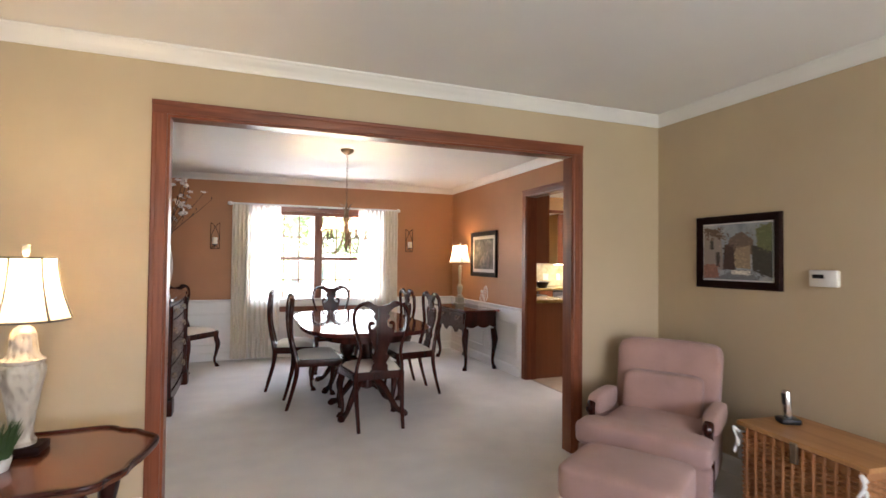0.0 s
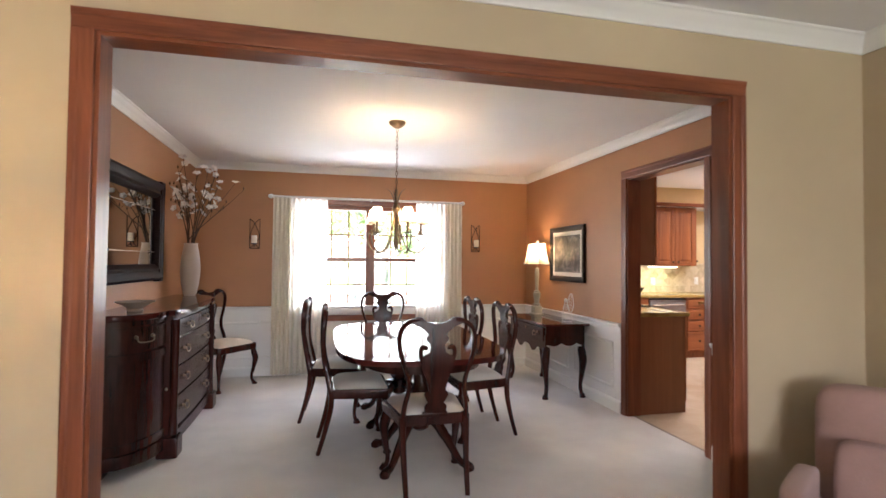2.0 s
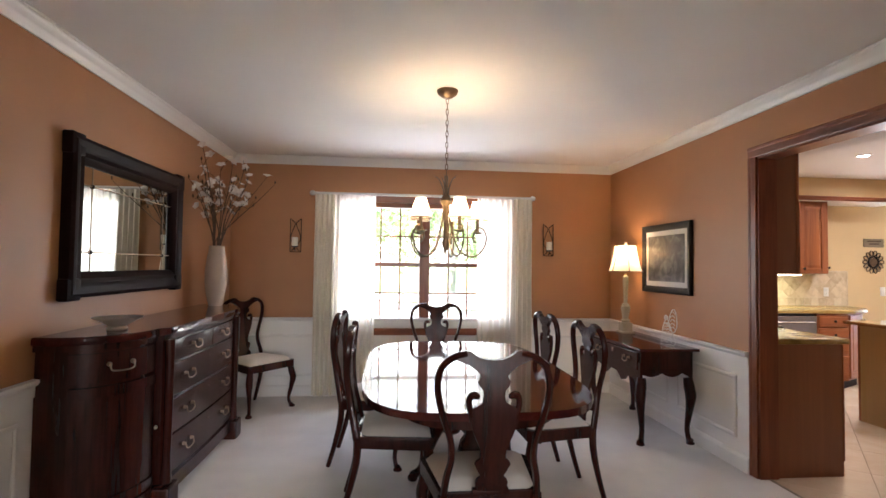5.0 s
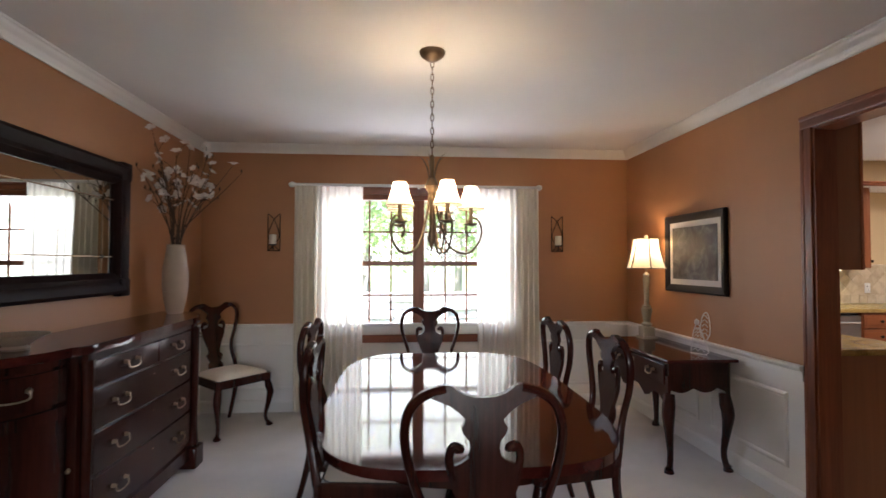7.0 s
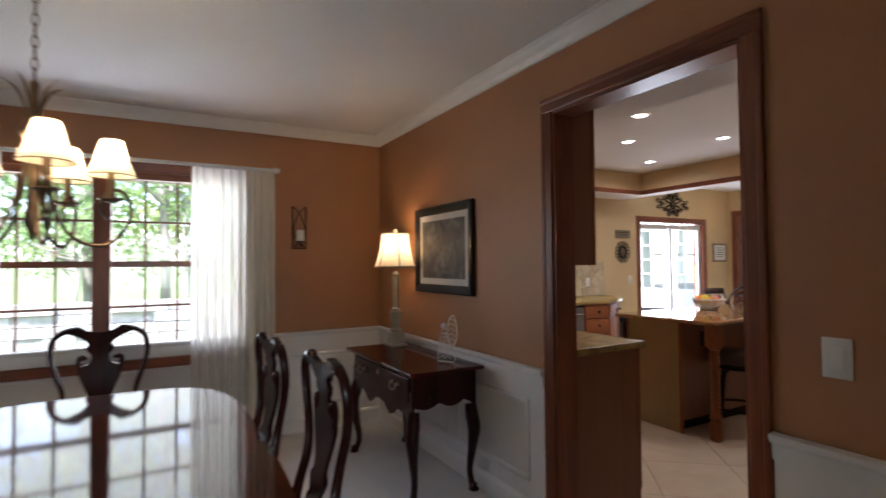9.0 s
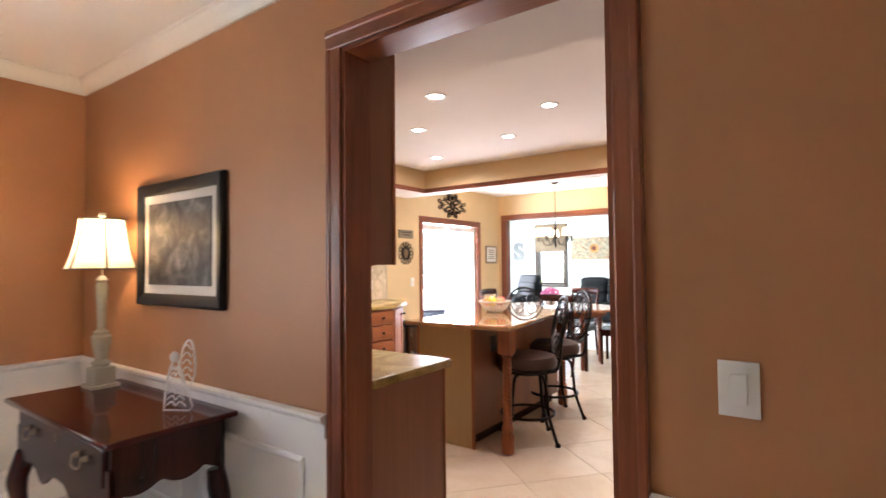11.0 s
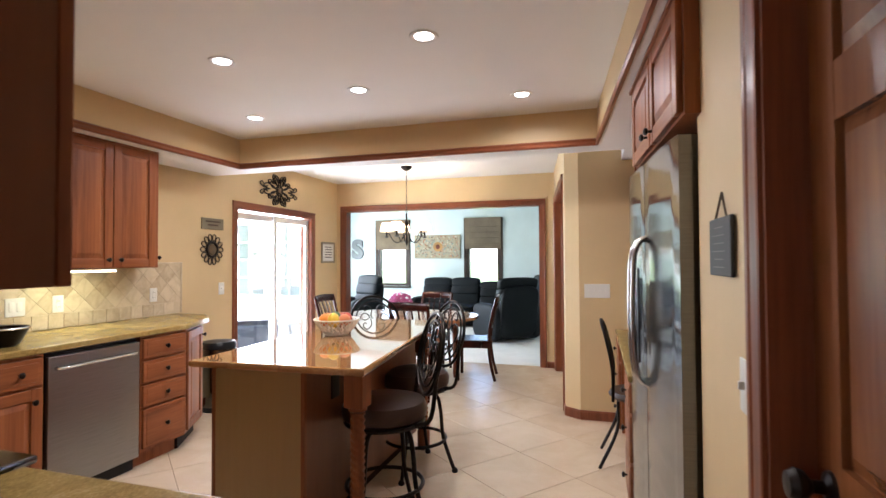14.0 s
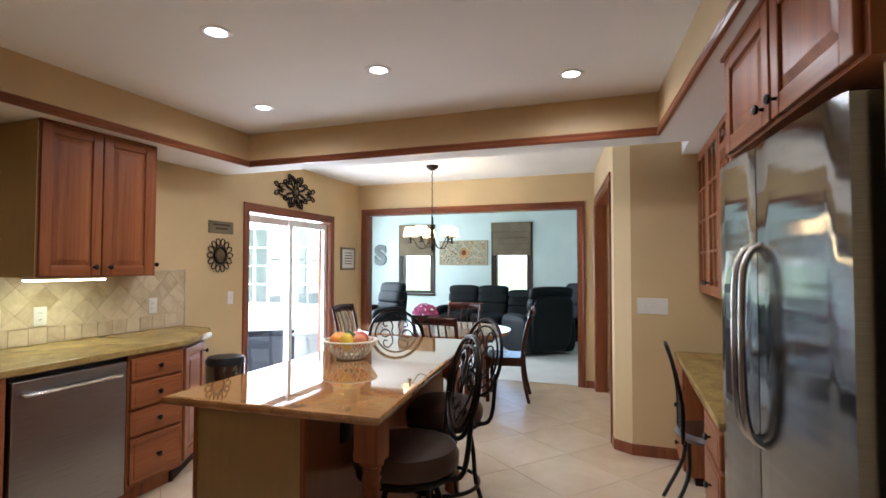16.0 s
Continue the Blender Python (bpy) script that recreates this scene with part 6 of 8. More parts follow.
# ---- kitchen ----
def face_door(owner, name, m, w, h, knob=None, glassy=False, handle_mat="black", flat=False):
    """A raised-panel door or drawer front. Local: x across (0..w), z up (0..h), front faces -y at y = 0 .. -0.02."""
    s = min(0.062, w * 0.22)
    if flat:
        d = part(name, box(B(), 0.003, -0.02, 0.003, w - 0.003, 0, h - 0.003, 0.006), M["cabinet_x"], owner)
        d.matrix_basis = m
        g = part("raised_field", box(B(), 0.028, -0.023, 0.026, w - 0.028, -0.018, h - 0.026, 0.003), M["cabinet_x"], d)
    else:
        if glassy:
            d = part(name, box(B(), 0.002, -0.02, 0.002, s, 0, h - 0.002, 0.004), M["cabinet"], owner)
        else:
            d = part(name, box(B(), 0.004, -0.004, 0.004, w - 0.004, 0, h - 0.004), M["cabinet"], owner)
            part("stile", box(B(), 0.002, -0.02, 0.002, s, -0.003, h - 0.002, 0.004), M["cabinet"], d)
        d.matrix_basis = m
        part("stile", box(B(), w - s, -0.02, 0.002, w - 0.002, -0.003, h - 0.002, 0.004), M["cabinet"], d)
        part("rail", box(B(), s, -0.0195, 0.002, w - s, -0.003, s, 0.004), M["cabinet_x"], d)
        part("rail", box(B(), s, -0.0195, h - s, w - s, -0.003, h - 0.002, 0.004), M["cabinet_x"], d)
        if glassy:
            g = part("pane", box(B(), s, -0.011, s, w - s, -0.008, h - s), M["glass"], d)
            for k in range(1, 4):
                part("muntin", box(B(), s, -0.017, s + (h - 2 * s) * k / 4 - 0.008, w - s, -0.003, s + (h - 2 * s) * k / 4 + 0.008), M["cabinet_x"], d)
            part("muntin", box(B(), w / 2 - 0.008, -0.0165, s, w / 2 + 0.008, -0.0035, h - s), M["cabinet"], d)
        else:
            bm = box(B(), s, -0.008, s, w - s, -0.003, h - s)
            i = s + 0.035
            if w > 2 * i + 0.02:
                lo = [bm.verts.new(p) for p in ((s + 0.006, -0.008, s + 0.006), (w - s - 0.006, -0.008, s + 0.006), (w - s - 0.006, -0.008, h - s - 0.006), (s + 0.006, -0.008, h - s - 0.006))]
                hi = [bm.verts.new(p) for p in ((i, -0.018, i), (w - i, -0.018, i), (w - i, -0.018, h - i), (i, -0.018, h - i))]
                bm.faces.new(hi)
                for k in range(4):
                    bm.faces.new((lo[k], lo[(k + 1) % 4], hi[(k + 1) % 4], hi[k]))
            part("raised_panel", bm, M["cabinet"], d, "", 20)
    if knob:
        bm = lathe(B(), [(0.006, 0), (0.005, 0.012), (0.014, 0.018), (0.016, 0.026), (0.008, 0.032)], 14)
        bmesh.ops.rotate(bm, verts=bm.verts[:], matrix=Matrix.Rotation(radians(90), 3, "X"))
        bmesh.ops.translate(bm, verts=bm.verts[:], vec=(knob[0], -0.02, knob[1]))
        part("knob", bm, M["iron"], d, "dark bronze knob")
    return d


def cabinet(name, label, x0, y0, z0, w, d, h, rz=0, toe=0.0, end=None):
    """A cabinet body; local x along its front, front at y = 0, back at y = d."""
    c = thing(name, label, "cabinet", rot(x0, y0, z0, rz), "kitchen cabinets")
    bm = box(B(), 0, 0, toe, w, d, h)
    if toe:
        box(bm, 0.0, 0.06, 0, w, d, toe)
    part("carcass", bm, end or M["cabinet"], c)
    return c


def clipped(poly, x0, x1, y0, y1):
    def cut(pts, inside, cross):
        out = []
        for i, p in enumerate(pts):
            q = pts[i - 1]
            if inside(p):
                if not inside(q):
                    out.append(cross(q, p))
                out.append(p)
            elif inside(q):
                out.append(cross(q, p))
        return out
    for ax, v, sg in ((0, x0, 1), (0, x1, -1), (1, y0, 1), (1, y1, -1)):
        if not poly:
            break
        def cross(a, b, ax=ax, v=v):
            t = (v - a[ax]) / (b[ax] - a[ax])
            return tuple(a[k] + (b[k] - a[k]) * t for k in (0, 1))
        poly = cut(poly, lambda p, ax=ax, v=v, sg=sg: (p[ax] - v) * sg >= 0, cross)
    return poly


# north run: base units, dishwasher, worktop
FY = 8.52
u = cabinet("base_cabinet", "cherry stained base cabinet with a drawer over a door", 5.10, FY, 0, 0.475, 0.68, 0.87, 0, 0.1)
face_door(u, "drawer", pose(0.01, 0, 0.70), 0.455, 0.155, (0.33, 0.078), flat=True)
face_door(u, "door", pose(0.01, 0, 0.12), 0.455, 0.57, (0.40, 0.50))
u = cabinet("drawer_cabinet", "cherry stained cabinet with four drawers and dark knobs", 6.19, FY, 0, 0.385, 0.68, 0.87, 0, 0.1)
for z0, z1 in ((0.715, 0.855), (0.555, 0.705), (0.395, 0.545), (0.12, 0.385)):
    face_door(u, "drawer", pose(0.008, 0, z0), 0.369, z1 - z0, (0.185, (z1 - z0) / 2), flat=True)
ang = math.degrees(math.atan2(0.19, 0.36))
u = thing("corner_cabinet", "cherry stained angled end cabinet with one door", "cabinet", rot(6.58, FY + 0.005, 0, ang), "kitchen cabinets")
part("carcass", prism(B(), [(0, 0), (0.42, 0.0), (0.56, 0.12), (0.30, 0.47), (-0.32, 0.56), (-0.30, 0.6), (-0.005, 0.02)], 0.1, 0.87), M["cabinet"], u)
part("toe_kick", prism(B(), [(0.0, 0.05), (0.40, 0.05), (0.30, 0.45), (-0.25, 0.5)], 0.0, 0.1), M["dark"], u)
face_door(u, "door", pose(0.015, 0, 0.12), 0.385, 0.73, (0.36, 0.66))
dw = thing("dishwasher", "stainless steel dishwasher with bar handle under the worktop", "dishwasher", rot(5.585, FY - 0.012, 0))
part("body", box(B(), 0.01, 0.03, 0.10, 0.59, 0.60, 0.86), M["black"], dw)
part("door_panel", box(B(), 0.008, 0, 0.085, 0.592, 0.03, 0.842, 0.006), M["satin"], dw, "brushed steel door")
part("kick_plate", box(B(), 0.01, 0.05, 0.0, 0.59, 0.08, 0.10), M["black"], dw)
part("handle", tube(B(), [(0.05, 0.0, 0.775), (0.06, -0.028, 0.775), (0.15, -0.036, 0.778), (0.45, -0.036, 0.778), (0.54, -0.028, 0.775), (0.55, 0.0, 0.775)], 0.011, 8, 4), M["chrome"], dw, "satin steel bar handle")
WT = [(3.87, 8.49), (6.58, 8.49), (6.97, 8.66), (7.16, 8.86), (7.20, 9.19), (3.87, 9.19)]
wt = solid("worktop", prism(B(), WT, 0.872, 0.91, None, 0.009), M["granite"], "polished gold granite worktop along the wall", "worktop")

# west run, seen through the doorway
u = cabinet("base_cabinet", "cherry stained base cabinet with a red brown end panel", 4.335, 6.275, 0, 0.58, 0.47, 0.87, 90, 0.1)
ep = part("end_panel", box(B(), -0.012, -0.0, 0.0, 0.0, 0.47, 0.87), M["redpanel"], u, "red brown veneer end panel")
part("corner_stile", box(B(), -0.016, -0.006, 0.1, 0.02, 0.006, 0.87, 0.003), M["cabinet"], u)
face_door(u, "door", pose(0.03, 0, 0.12), 0.53, 0.73, (0.06, 0.64))
solid("worktop", box(B(), KW + 0.004, 6.245, 0.872, 4.375, 6.855, 0.91, 0.009), M["granite"], "polished gold granite worktop beside the range", "worktop")
rg2 = thing("gas_range", "stainless steel gas range with black grates between the worktops", "range", rot(KW + 0.02, 6.862, 0))
part("body", box(B(), 0, 0, 0.02, 0.50, 0.75, 0.90, 0.004), M["steel"], rg2)
part("cooktop", box(B(), 0.0, 0.0, 0.90, 0.53, 0.75, 0.92, 0.006), M["steel"], rg2)
part("burner_pan", box(B(), 0.06, 0.04, 0.919, 0.46, 0.71, 0.924), M["black"], rg2)
for gx in (0.16, 0.36):
    for gy in (0.19, 0.56):
        g = part("grate", tube(B(), [(gx - 0.08, gy - 0.13, 0.945), (gx + 0.08, gy - 0.13, 0.945), (gx + 0.08, gy + 0.13, 0.945), (gx - 0.08, gy + 0.13, 0.945), (gx - 0.08, gy - 0.13, 0.945)], 0.008, 5), M["iron"], rg2, "black iron grate")
        part("grate_bar", tube(B(), [(gx - 0.08, gy, 0.945), (gx + 0.08, gy, 0.945)], 0.007, 5), M["iron"], g)
        part("grate_bar", tube(B(), [(gx, gy - 0.13, 0.945), (gx, gy + 0.13, 0.945)], 0.007, 5), M["iron"], g)
        part("grate_foot", box(B(), gx - 0.085, gy - 0.135, 0.922, gx - 0.072, gy - 0.122, 0.945), M["iron"], g)
for k in range(5):
    bm = lathe(B(), [(0.018, 0), (0.02, 0.02), (0.014, 0.03)], 12)
    bmesh.ops.rotate(bm, verts=bm.verts[:], matrix=Matrix.Rotation(radians(90), 3, "Y"))
    bmesh.ops.translate(bm, verts=bm.verts[:], vec=(0.50, 0.1 + 0.138 * k, 0.84))
    part("knob", bm, M["black"], rg2)
u = cabinet("base_cabinet", "cherry stained base cabinet beyond the range", 4.335, 7.62, 0, 0.86, 0.47, 0.87, 90, 0.1)
face_door(u, "door", pose(0.02, 0, 0.12), 0.82, 0.73, (0.06, 0.64))
u = cabinet("wall_cabinet", "cherry stained wall cabinet with a plain veneer side", 4.045, 6.315, 1.335, 0.55, 0.18, 0.87, 90)
part("end_panel", box(B(), -0.010, 0.0, 0, 0.0, 0.18, 0.87), M["redpanel"], u, "red brown veneer side panel")
part("corner_stile", box(B(), -0.013, -0.02, 0, 0.03, 0.002, 0.87, 0.003), M["cabinet"], u)
face_door(u, "door", pose(0.03, 0, 0.0), 0.51, 0.865, (0.45, 0.06))
u = cabinet("wall_cabinet", "cherry stained wall cabinet above the range", 4.045, 6.87, 1.75, 0.75, 0.18, 0.455, 90)
face_door(u, "door", pose(0.0, 0, 0.0), 0.375, 0.45, (0.32, 0.06))
face_door(u, "door", pose(0.375, 0, 0.0), 0.375, 0.45, (0.05, 0.06))
# tray on the north worktop, steel mixer edge
tr = thing("metal_basket", "low dark metal basket with shiny rim on the worktop", "basket", rot(5.50, 8.74, 0.91))
part("bowl", lathe(B(), [(0.07, 0), (0.085, 0.01), (0.13, 0.10), (0.128, 0.10), (0.08, 0.012), (0.0, 0.01)], 20), M["iron"], tr)
part("rim", tube(B(), [(0.131 * math.cos(t), 0.131 * math.sin(t), 0.10) for t in [2 * math.pi * q / 24 for q in range(25)]], 0.006, 6), M["chrome"], tr)

# wall cabinet on the north wall, strip lamp
u = cabinet("wall_cabinet", "cherry stained double-door wall cabinet over the worktop", 5.885, 8.845, 1.325, 0.72, 0.353, 0.88, 0, 0)
part("end_panel", box(B(), -0.006, 0.0, 0, 0.0, 0.353, 0.88), M["panel"], u, "honey veneer side panel")
face_door(u, "door", pose(0.004, 0, 0.004), 0.354, 0.872, (0.31, 0.055))
face_door(u, "door", pose(0.362, 0, 0.004), 0.354, 0.872, (0.045, 0.055))
part("crown_strip", box(B(), -0.008, -0.028, 0.868, 0.728, 0.0, 0.882, 0.003), M["cabinet_x"], u)
ec = thing("corner_cabinet", "cherry stained angled end wall cabinet", "cabinet", rot(6.607, 8.845, 1.325), "kitchen cabinets")
part("carcass", prism(B(), [(0, 0), (0.03, 0.0), (0.17, 0.34), (0.17, 0.353), (0, 0.353)], 0, 0.88), M["cabinet"], ec)
part("knob", lathe(B(), [(0.006, 0), (0.012, 0.01), (0.016, 0.02), (0.006, 0.03)], 10, (0.05, 0.005, 0.06)), M["iron"], ec)
st = thing("strip_lamp", "lit fluorescent strip lamp under the wall cabinet", "lamp", rot(5.90, 8.90, 1.300))
part("housing", box(B(), 0, 0.0, 0.012, 0.44, 0.09, 0.025), M["plastic"], st)
part("diffuser", box(B(), 0.005, 0.004, 0.0, 0.435, 0.086, 0.012, 0.003), M["strip"], st, "glowing diffuser")
lamp("strip_lamp_light", "AREA", look((6.12, 8.95, 1.297), (6.12, 9.0, 0)), 1.5, (0.94, 1.0, 0.60), 0.42, 0.08)

# backsplash of tumbled tiles laid on the diagonal
bs = setting("backsplash", box(B(), KW, KN - 0.006, 0.912, 7.23, KN, 1.365), M["pale_grout"], "tumbled travertine backsplash", "backsplash")
mm_bs = Matrix(((1, 0, 0, 0), (0, 0, -1, KN - 0.006), (0, 1, 0, 0), (0, 0, 0, 1)))
side = 0.117
dg = side * math.sqrt(2)
for i in range(-1, 20):
    for j in range(0, 8):
        cx, cz = 5.0 + i * dg + (dg / 2 if j % 2 else 0), 1.012 + j * dg / 2
        g = 0.5 * dg - 0.0012
        poly = clipped([(cx - g, cz), (cx, cz - g), (cx + g, cz), (cx, cz + g)], 5.0, 7.215, 1.014, 1.348)
        if len(poly) < 3:
            continue
        part("tile", prism(B(), poly, 0.0, 0.006, mm_bs), M["splash"], bs, "", 30)
for i in range(21):
    x = 5.0 + i * 0.107
    if x + 0.103 < 7.216:
        part("tile", prism(B(), [(x, 0.914), (x + 0.103, 0.914), (x + 0.103, 1.010), (x, 1.010)], 0.0, 0.006, mm_bs), M["splash"], bs, "", 30)
part("edge_strip", box(B(), 7.217, KN - 0.014, 0.912, 7.232, KN - 0.0065, 1.365, 0.003), M["splash"], bs)
part("edge_strip", box(B(), 5.0, KN - 0.014, 1.350, 7.216, KN - 0.0065, 1.365, 0.003), M["splash"], bs)


def on_north(x, z, y=KN):
    return Matrix.Translation((x, y, z)) @ Matrix.Rotation(radians(90), 4, "Z")


plate("power_outlet", "white power outlet on the tiled backsplash", on_north(6.13, 1.08, KN - 0.012), 0.075, 0.118, 1, "socket")
plate("power_outlet", "white power outlet on the tiled backsplash near its end", on_north(6.92, 1.09, KN - 0.012), 0.072, 0.115, 1, "socket")
plate("light_switch", "white double switch plate on the backsplash", on_north(5.86, 1.08, KN - 0.012), 0.118, 0.118, 2)
plate("light_switch", "white switch plate beside the patio door", on_north(7.74, 1.10), 0.075, 0.118, 1, "toggle")
plate("light_switch", "white four-gang switch plate on the clipped wall", rot(8.07, 5.61, 1.10), 0.21, 0.118, 4, "toggle")
plate("light_switch", "white switch plate beside the pantry door", Matrix.Translation((4.79, KS, 1.09)) @ Matrix.Rotation(radians(-90), 4, "Z"), 0.075, 0.118, 1, "toggle")

# island
il = thing("kitchen_island", "kitchen island with rosy granite top, honey panels and twisted legs", "island", rot(5.45, 6.55, 0))
part("granite_top", prism(B(), [(0.04, 0), (1.74, 0.19), (1.79, 0.24), (1.79, 0.88), (0.01, 0.88)], 0.877, 0.91, None, 0.012), M["granite_i"], il, "polished rosy gold granite top")
body = part("body", box(B(), 0.165, 0.37, 0.09, 1.70, 0.85, 0.872), M["redpanel"], il)
part("end_panel", box(B(), 0.150, 0.365, 0.0, 0.165, 0.855, 0.872, 0.003), M["panel"], il, "honey veneer end panel")
part("corner_stile", box(B(), 0.146, 0.352, 0.0, 0.170, 0.372, 0.872, 0.003), M["cabinet"], il)
part("corner_stile", box(B(), 0.146, 0.848, 0.0, 0.170, 0.868, 0.872, 0.003), M["cabinet"], il)
part("toe_kick", box(B(), 0.17, 0.42, 0.0, 1.68, 0.82, 0.09), M["dark"], il)
part("outlet", box(B(), 0.42, 0.362, 0.66, 0.50, 0.370, 0.78, 0.003), M["black"], il)
for lx, ly in ((0.17, 0.07), (1.55, 0.23)):
    lg = part("leg", box(B(), lx, ly, 0.70, lx + 0.095, ly + 0.095, 0.877, 0.004), M["cabinet"], il)
    cx, cy = lx + 0.0475, ly + 0.0475
    part("leg_foot", lathe(B(), [(0.03, 0), (0.044, 0.01), (0.046, 0.13), (0.036, 0.15), (0.046, 0.17), (0.036, 0.20), (0.030, 0.21)], 20, (cx, cy, 0)), M["cabinet"], lg)
    bm = B()
    rings = []
    nz = 80
    for k in range(nz + 1):
        z = 0.20 + 0.50 * k / nz
        ring = []
        for q in range(20):
            t = 2 * math.pi * q / 20
            r = 0.031 + 0.005 * math.sin(4 * t + 2 * math.pi * k / 5)
            ring.append(bm.verts.new((cx + r * math.cos(t), cy + r * math.sin(t), z)))
        rings.append(ring)
    for a, b in zip(rings, rings[1:]):
        for q in range(20):
            bm.faces.new((a[q], a[(q + 1) % 20], b[(q + 1) % 20], b[q]))
    part("twisted_shaft", bm, M["cabinet"], lg, "rope-twist shaft", 60)
    part("leg_collar", lathe(B(), [(0.03, 0.675), (0.044, 0.685), (0.044, 0.70), (0.03, 0.71)], 20, (cx, cy, 0)), M["cabinet"], lg)

# fruit bowl
fb = thing("fruit_basket", "cream lattice ceramic bowl on the island", "bowl", rot(6.37, 7.16, 0.91))
part("base", lathe(B(), [(0.065, 0), (0.075, 0.006), (0.07, 0.014), (0.0, 0.012)], 24), M["candle"], fb)
lat = B()
for s in (-1, 1):
    for k in range(22):
        a = 2 * math.pi * k / 22
        pts = []
        for j in range(7):
            t = j / 6
            r = 0.068 + 0.068 * t ** 0.7
            pts.append((r * math.cos(a + s * 0.42 * t), r * math.sin(a + s * 0.42 * t), 0.012 + 0.082 * t))
        tube(lat, pts, 0.0042, 4)
tagged(part("lattice", lat, M["candle"], fb, "woven cream lattice"), kind="stuff")
part("rim", tube(B(), [(0.137 * math.cos(t), 0.137 * math.sin(t), 0.096) for t in [2 * math.pi * q / 32 for q in range(33)]], 0.006, 6), M["candle"], fb)
for nm, lb2, c, x, y, r in (("orange", "round orange in the bowl", (0.75, 0.25, 0.02), -0.06, 0.05, 0.042), ("orange", "round orange in the bowl", (0.75, 0.27, 0.02), 0.0, 0.075, 0.04), ("apple", "red apple in the bowl", (0.42, 0.04, 0.02), 0.03, -0.05, 0.042), ("apple", "red and yellow apple in the bowl", (0.55, 0.16, 0.05), 0.07, 0.0, 0.038), ("avocado", "dark green avocado in the bowl", (0.05, 0.09, 0.02), -0.02, 0.0, 0.04), ("peach", "orange pink peach in the bowl", (0.62, 0.22, 0.08), -0.03, -0.075, 0.038), ("lemon", "yellow lemon in the bowl", (0.75, 0.52, 0.04), -0.08, -0.02, 0.036)):
    f = thing(nm, lb2, "fruit", rot(6.37 + x * 0.9, 7.16 + y * 0.9, 1.008))
    bm = lathe(B(), [(0.004, -r * 0.93)] + [(r * math.sin(math.pi * k / 10), -r * math.cos(math.pi * k / 10) * (1.25 if nm in ("avocado", "lemon") else 0.95)) for k in range(1, 10)] + [(0.004, r * 0.86)], 18)
    part("flesh", bm, paint(nm + " skin", c, 0.4, 0.25, 60, 0.3), f)
    part("stalk", tube(B(), [(0, 0, r * 0.8), (0.003, 0, r * 1.08)], 0.002, 5), M["bark"], f)


# bar stools
def bar_stool(m, label):
    s = thing("bar_stool", label, "stool", m, "bar stools")
    part("seat", lathe(B(), [(0.02, 0.53), (0.195, 0.535), (0.222, 0.56), (0.226, 0.60), (0.21, 0.635), (0.15, 0.652), (0.0, 0.658)], 32), M["leather"], s, "dark brown leather seat")
    part("seat_ring", tube(B(), [(0.205 * math.cos(t), 0.205 * math.sin(t), 0.53) for t in [2 * math.pi * q / 28 for q in range(29)]], 0.011, 6), M["iron"], s)
    part("swivel", lathe(B(), [(0.09, 0.49), (0.09, 0.53)], 18), M["iron"], s)
    for k in range(4):
        a = math.pi / 4 + k * math.pi / 2
        dx, dy = math.cos(a), math.sin(a)
        bm = tube(B(), [(0.08 * dx, 0.08 * dy, 0.505), (0.15 * dx, 0.15 * dy, 0.48), (0.175 * dx, 0.175 * dy, 0.37), (0.19 * dx, 0.19 * dy, 0.22), (0.245 * dx, 0.245 * dy, 0.06), (0.265 * dx, 0.265 * dy, 0.015)], 0.0125, 8, 4)
        lathe(bm, [(0.018, 0), (0.022, 0.008), (0.016, 0.024), (0.008, 0.03)], 10, (0.267 * dx, 0.267 * dy, 0))
        part("leg", bm, M["iron"], s)
    part("foot_ring", tube(B(), [(0.20 * math.cos(t), 0.20 * math.sin(t), 0.20) for t in [2 * math.pi * q / 32 for q in range(33)]], 0.011, 8), M["iron"], s)
    def bk(x, z):
        return (x, -0.205 - 0.225 * max(0.0, z - 0.62) ** 1.15, z)
    part("back_hoop", tube(B(), [bk(0.205 * math.cos(t), 0.865 + 0.215 * math.sin(t)) for t in [2 * math.pi * q / 36 for q in range(37)]], 0.0105, 8), M["iron"], s)
    part("inner_hoop", tube(B(), [bk(0.165 * math.cos(t), 0.865 + 0.175 * math.sin(t)) for t in [2 * math.pi * q / 32 for q in range(33)]], 0.0065, 7), M["iron"], s)
    for sx in (-1, 1):
        part("back_post", tube(B(), [(sx * 0.17, -0.12, 0.535), (sx * 0.185, -0.20, 0.57), bk(sx * 0.178, 0.80)], 0.0115, 8, 4), M["iron"], s)
        part("scroll", tube(B(), [bk(sx * x * 1.05, z - 0.03) for x, z in ((0.0, 0.745), (0.05, 0.80), (0.10, 0.86), (0.12, 0.92), (0.09, 0.965), (0.05, 0.955), (0.045, 0.92), (0.07, 0.91))], 0.0055, 6, 4), M["iron"], s)
        part("scroll", tube(B(), [bk(sx * x * 1.05, z - 0.03) for x, z in ((0.0, 0.90), (0.03, 0.95), (0.02, 1.0), (0.05, 1.04), (0.085, 1.02), (0.08, 0.99), (0.06, 0.995))], 0.0055, 6, 4), M["iron"], s)
        part("scroll", tube(B(), [bk(sx * x * 1.05, z - 0.03) for x, z in ((0.0, 0.83), (0.035, 0.79), (0.075, 0.79), (0.085, 0.82), (0.06, 0.83))], 0.0055, 6, 4), M["iron"], s)
    return s


stool0 = bar_stool(rot(6.03, 6.69, 0, 34), "black iron swivel bar stool with brown leather seat")
copy_thing(stool0, rot(6.72, 6.77, 0, 46))
copy_thing(stool0, rot(7.61, 7.38, 0, -84))

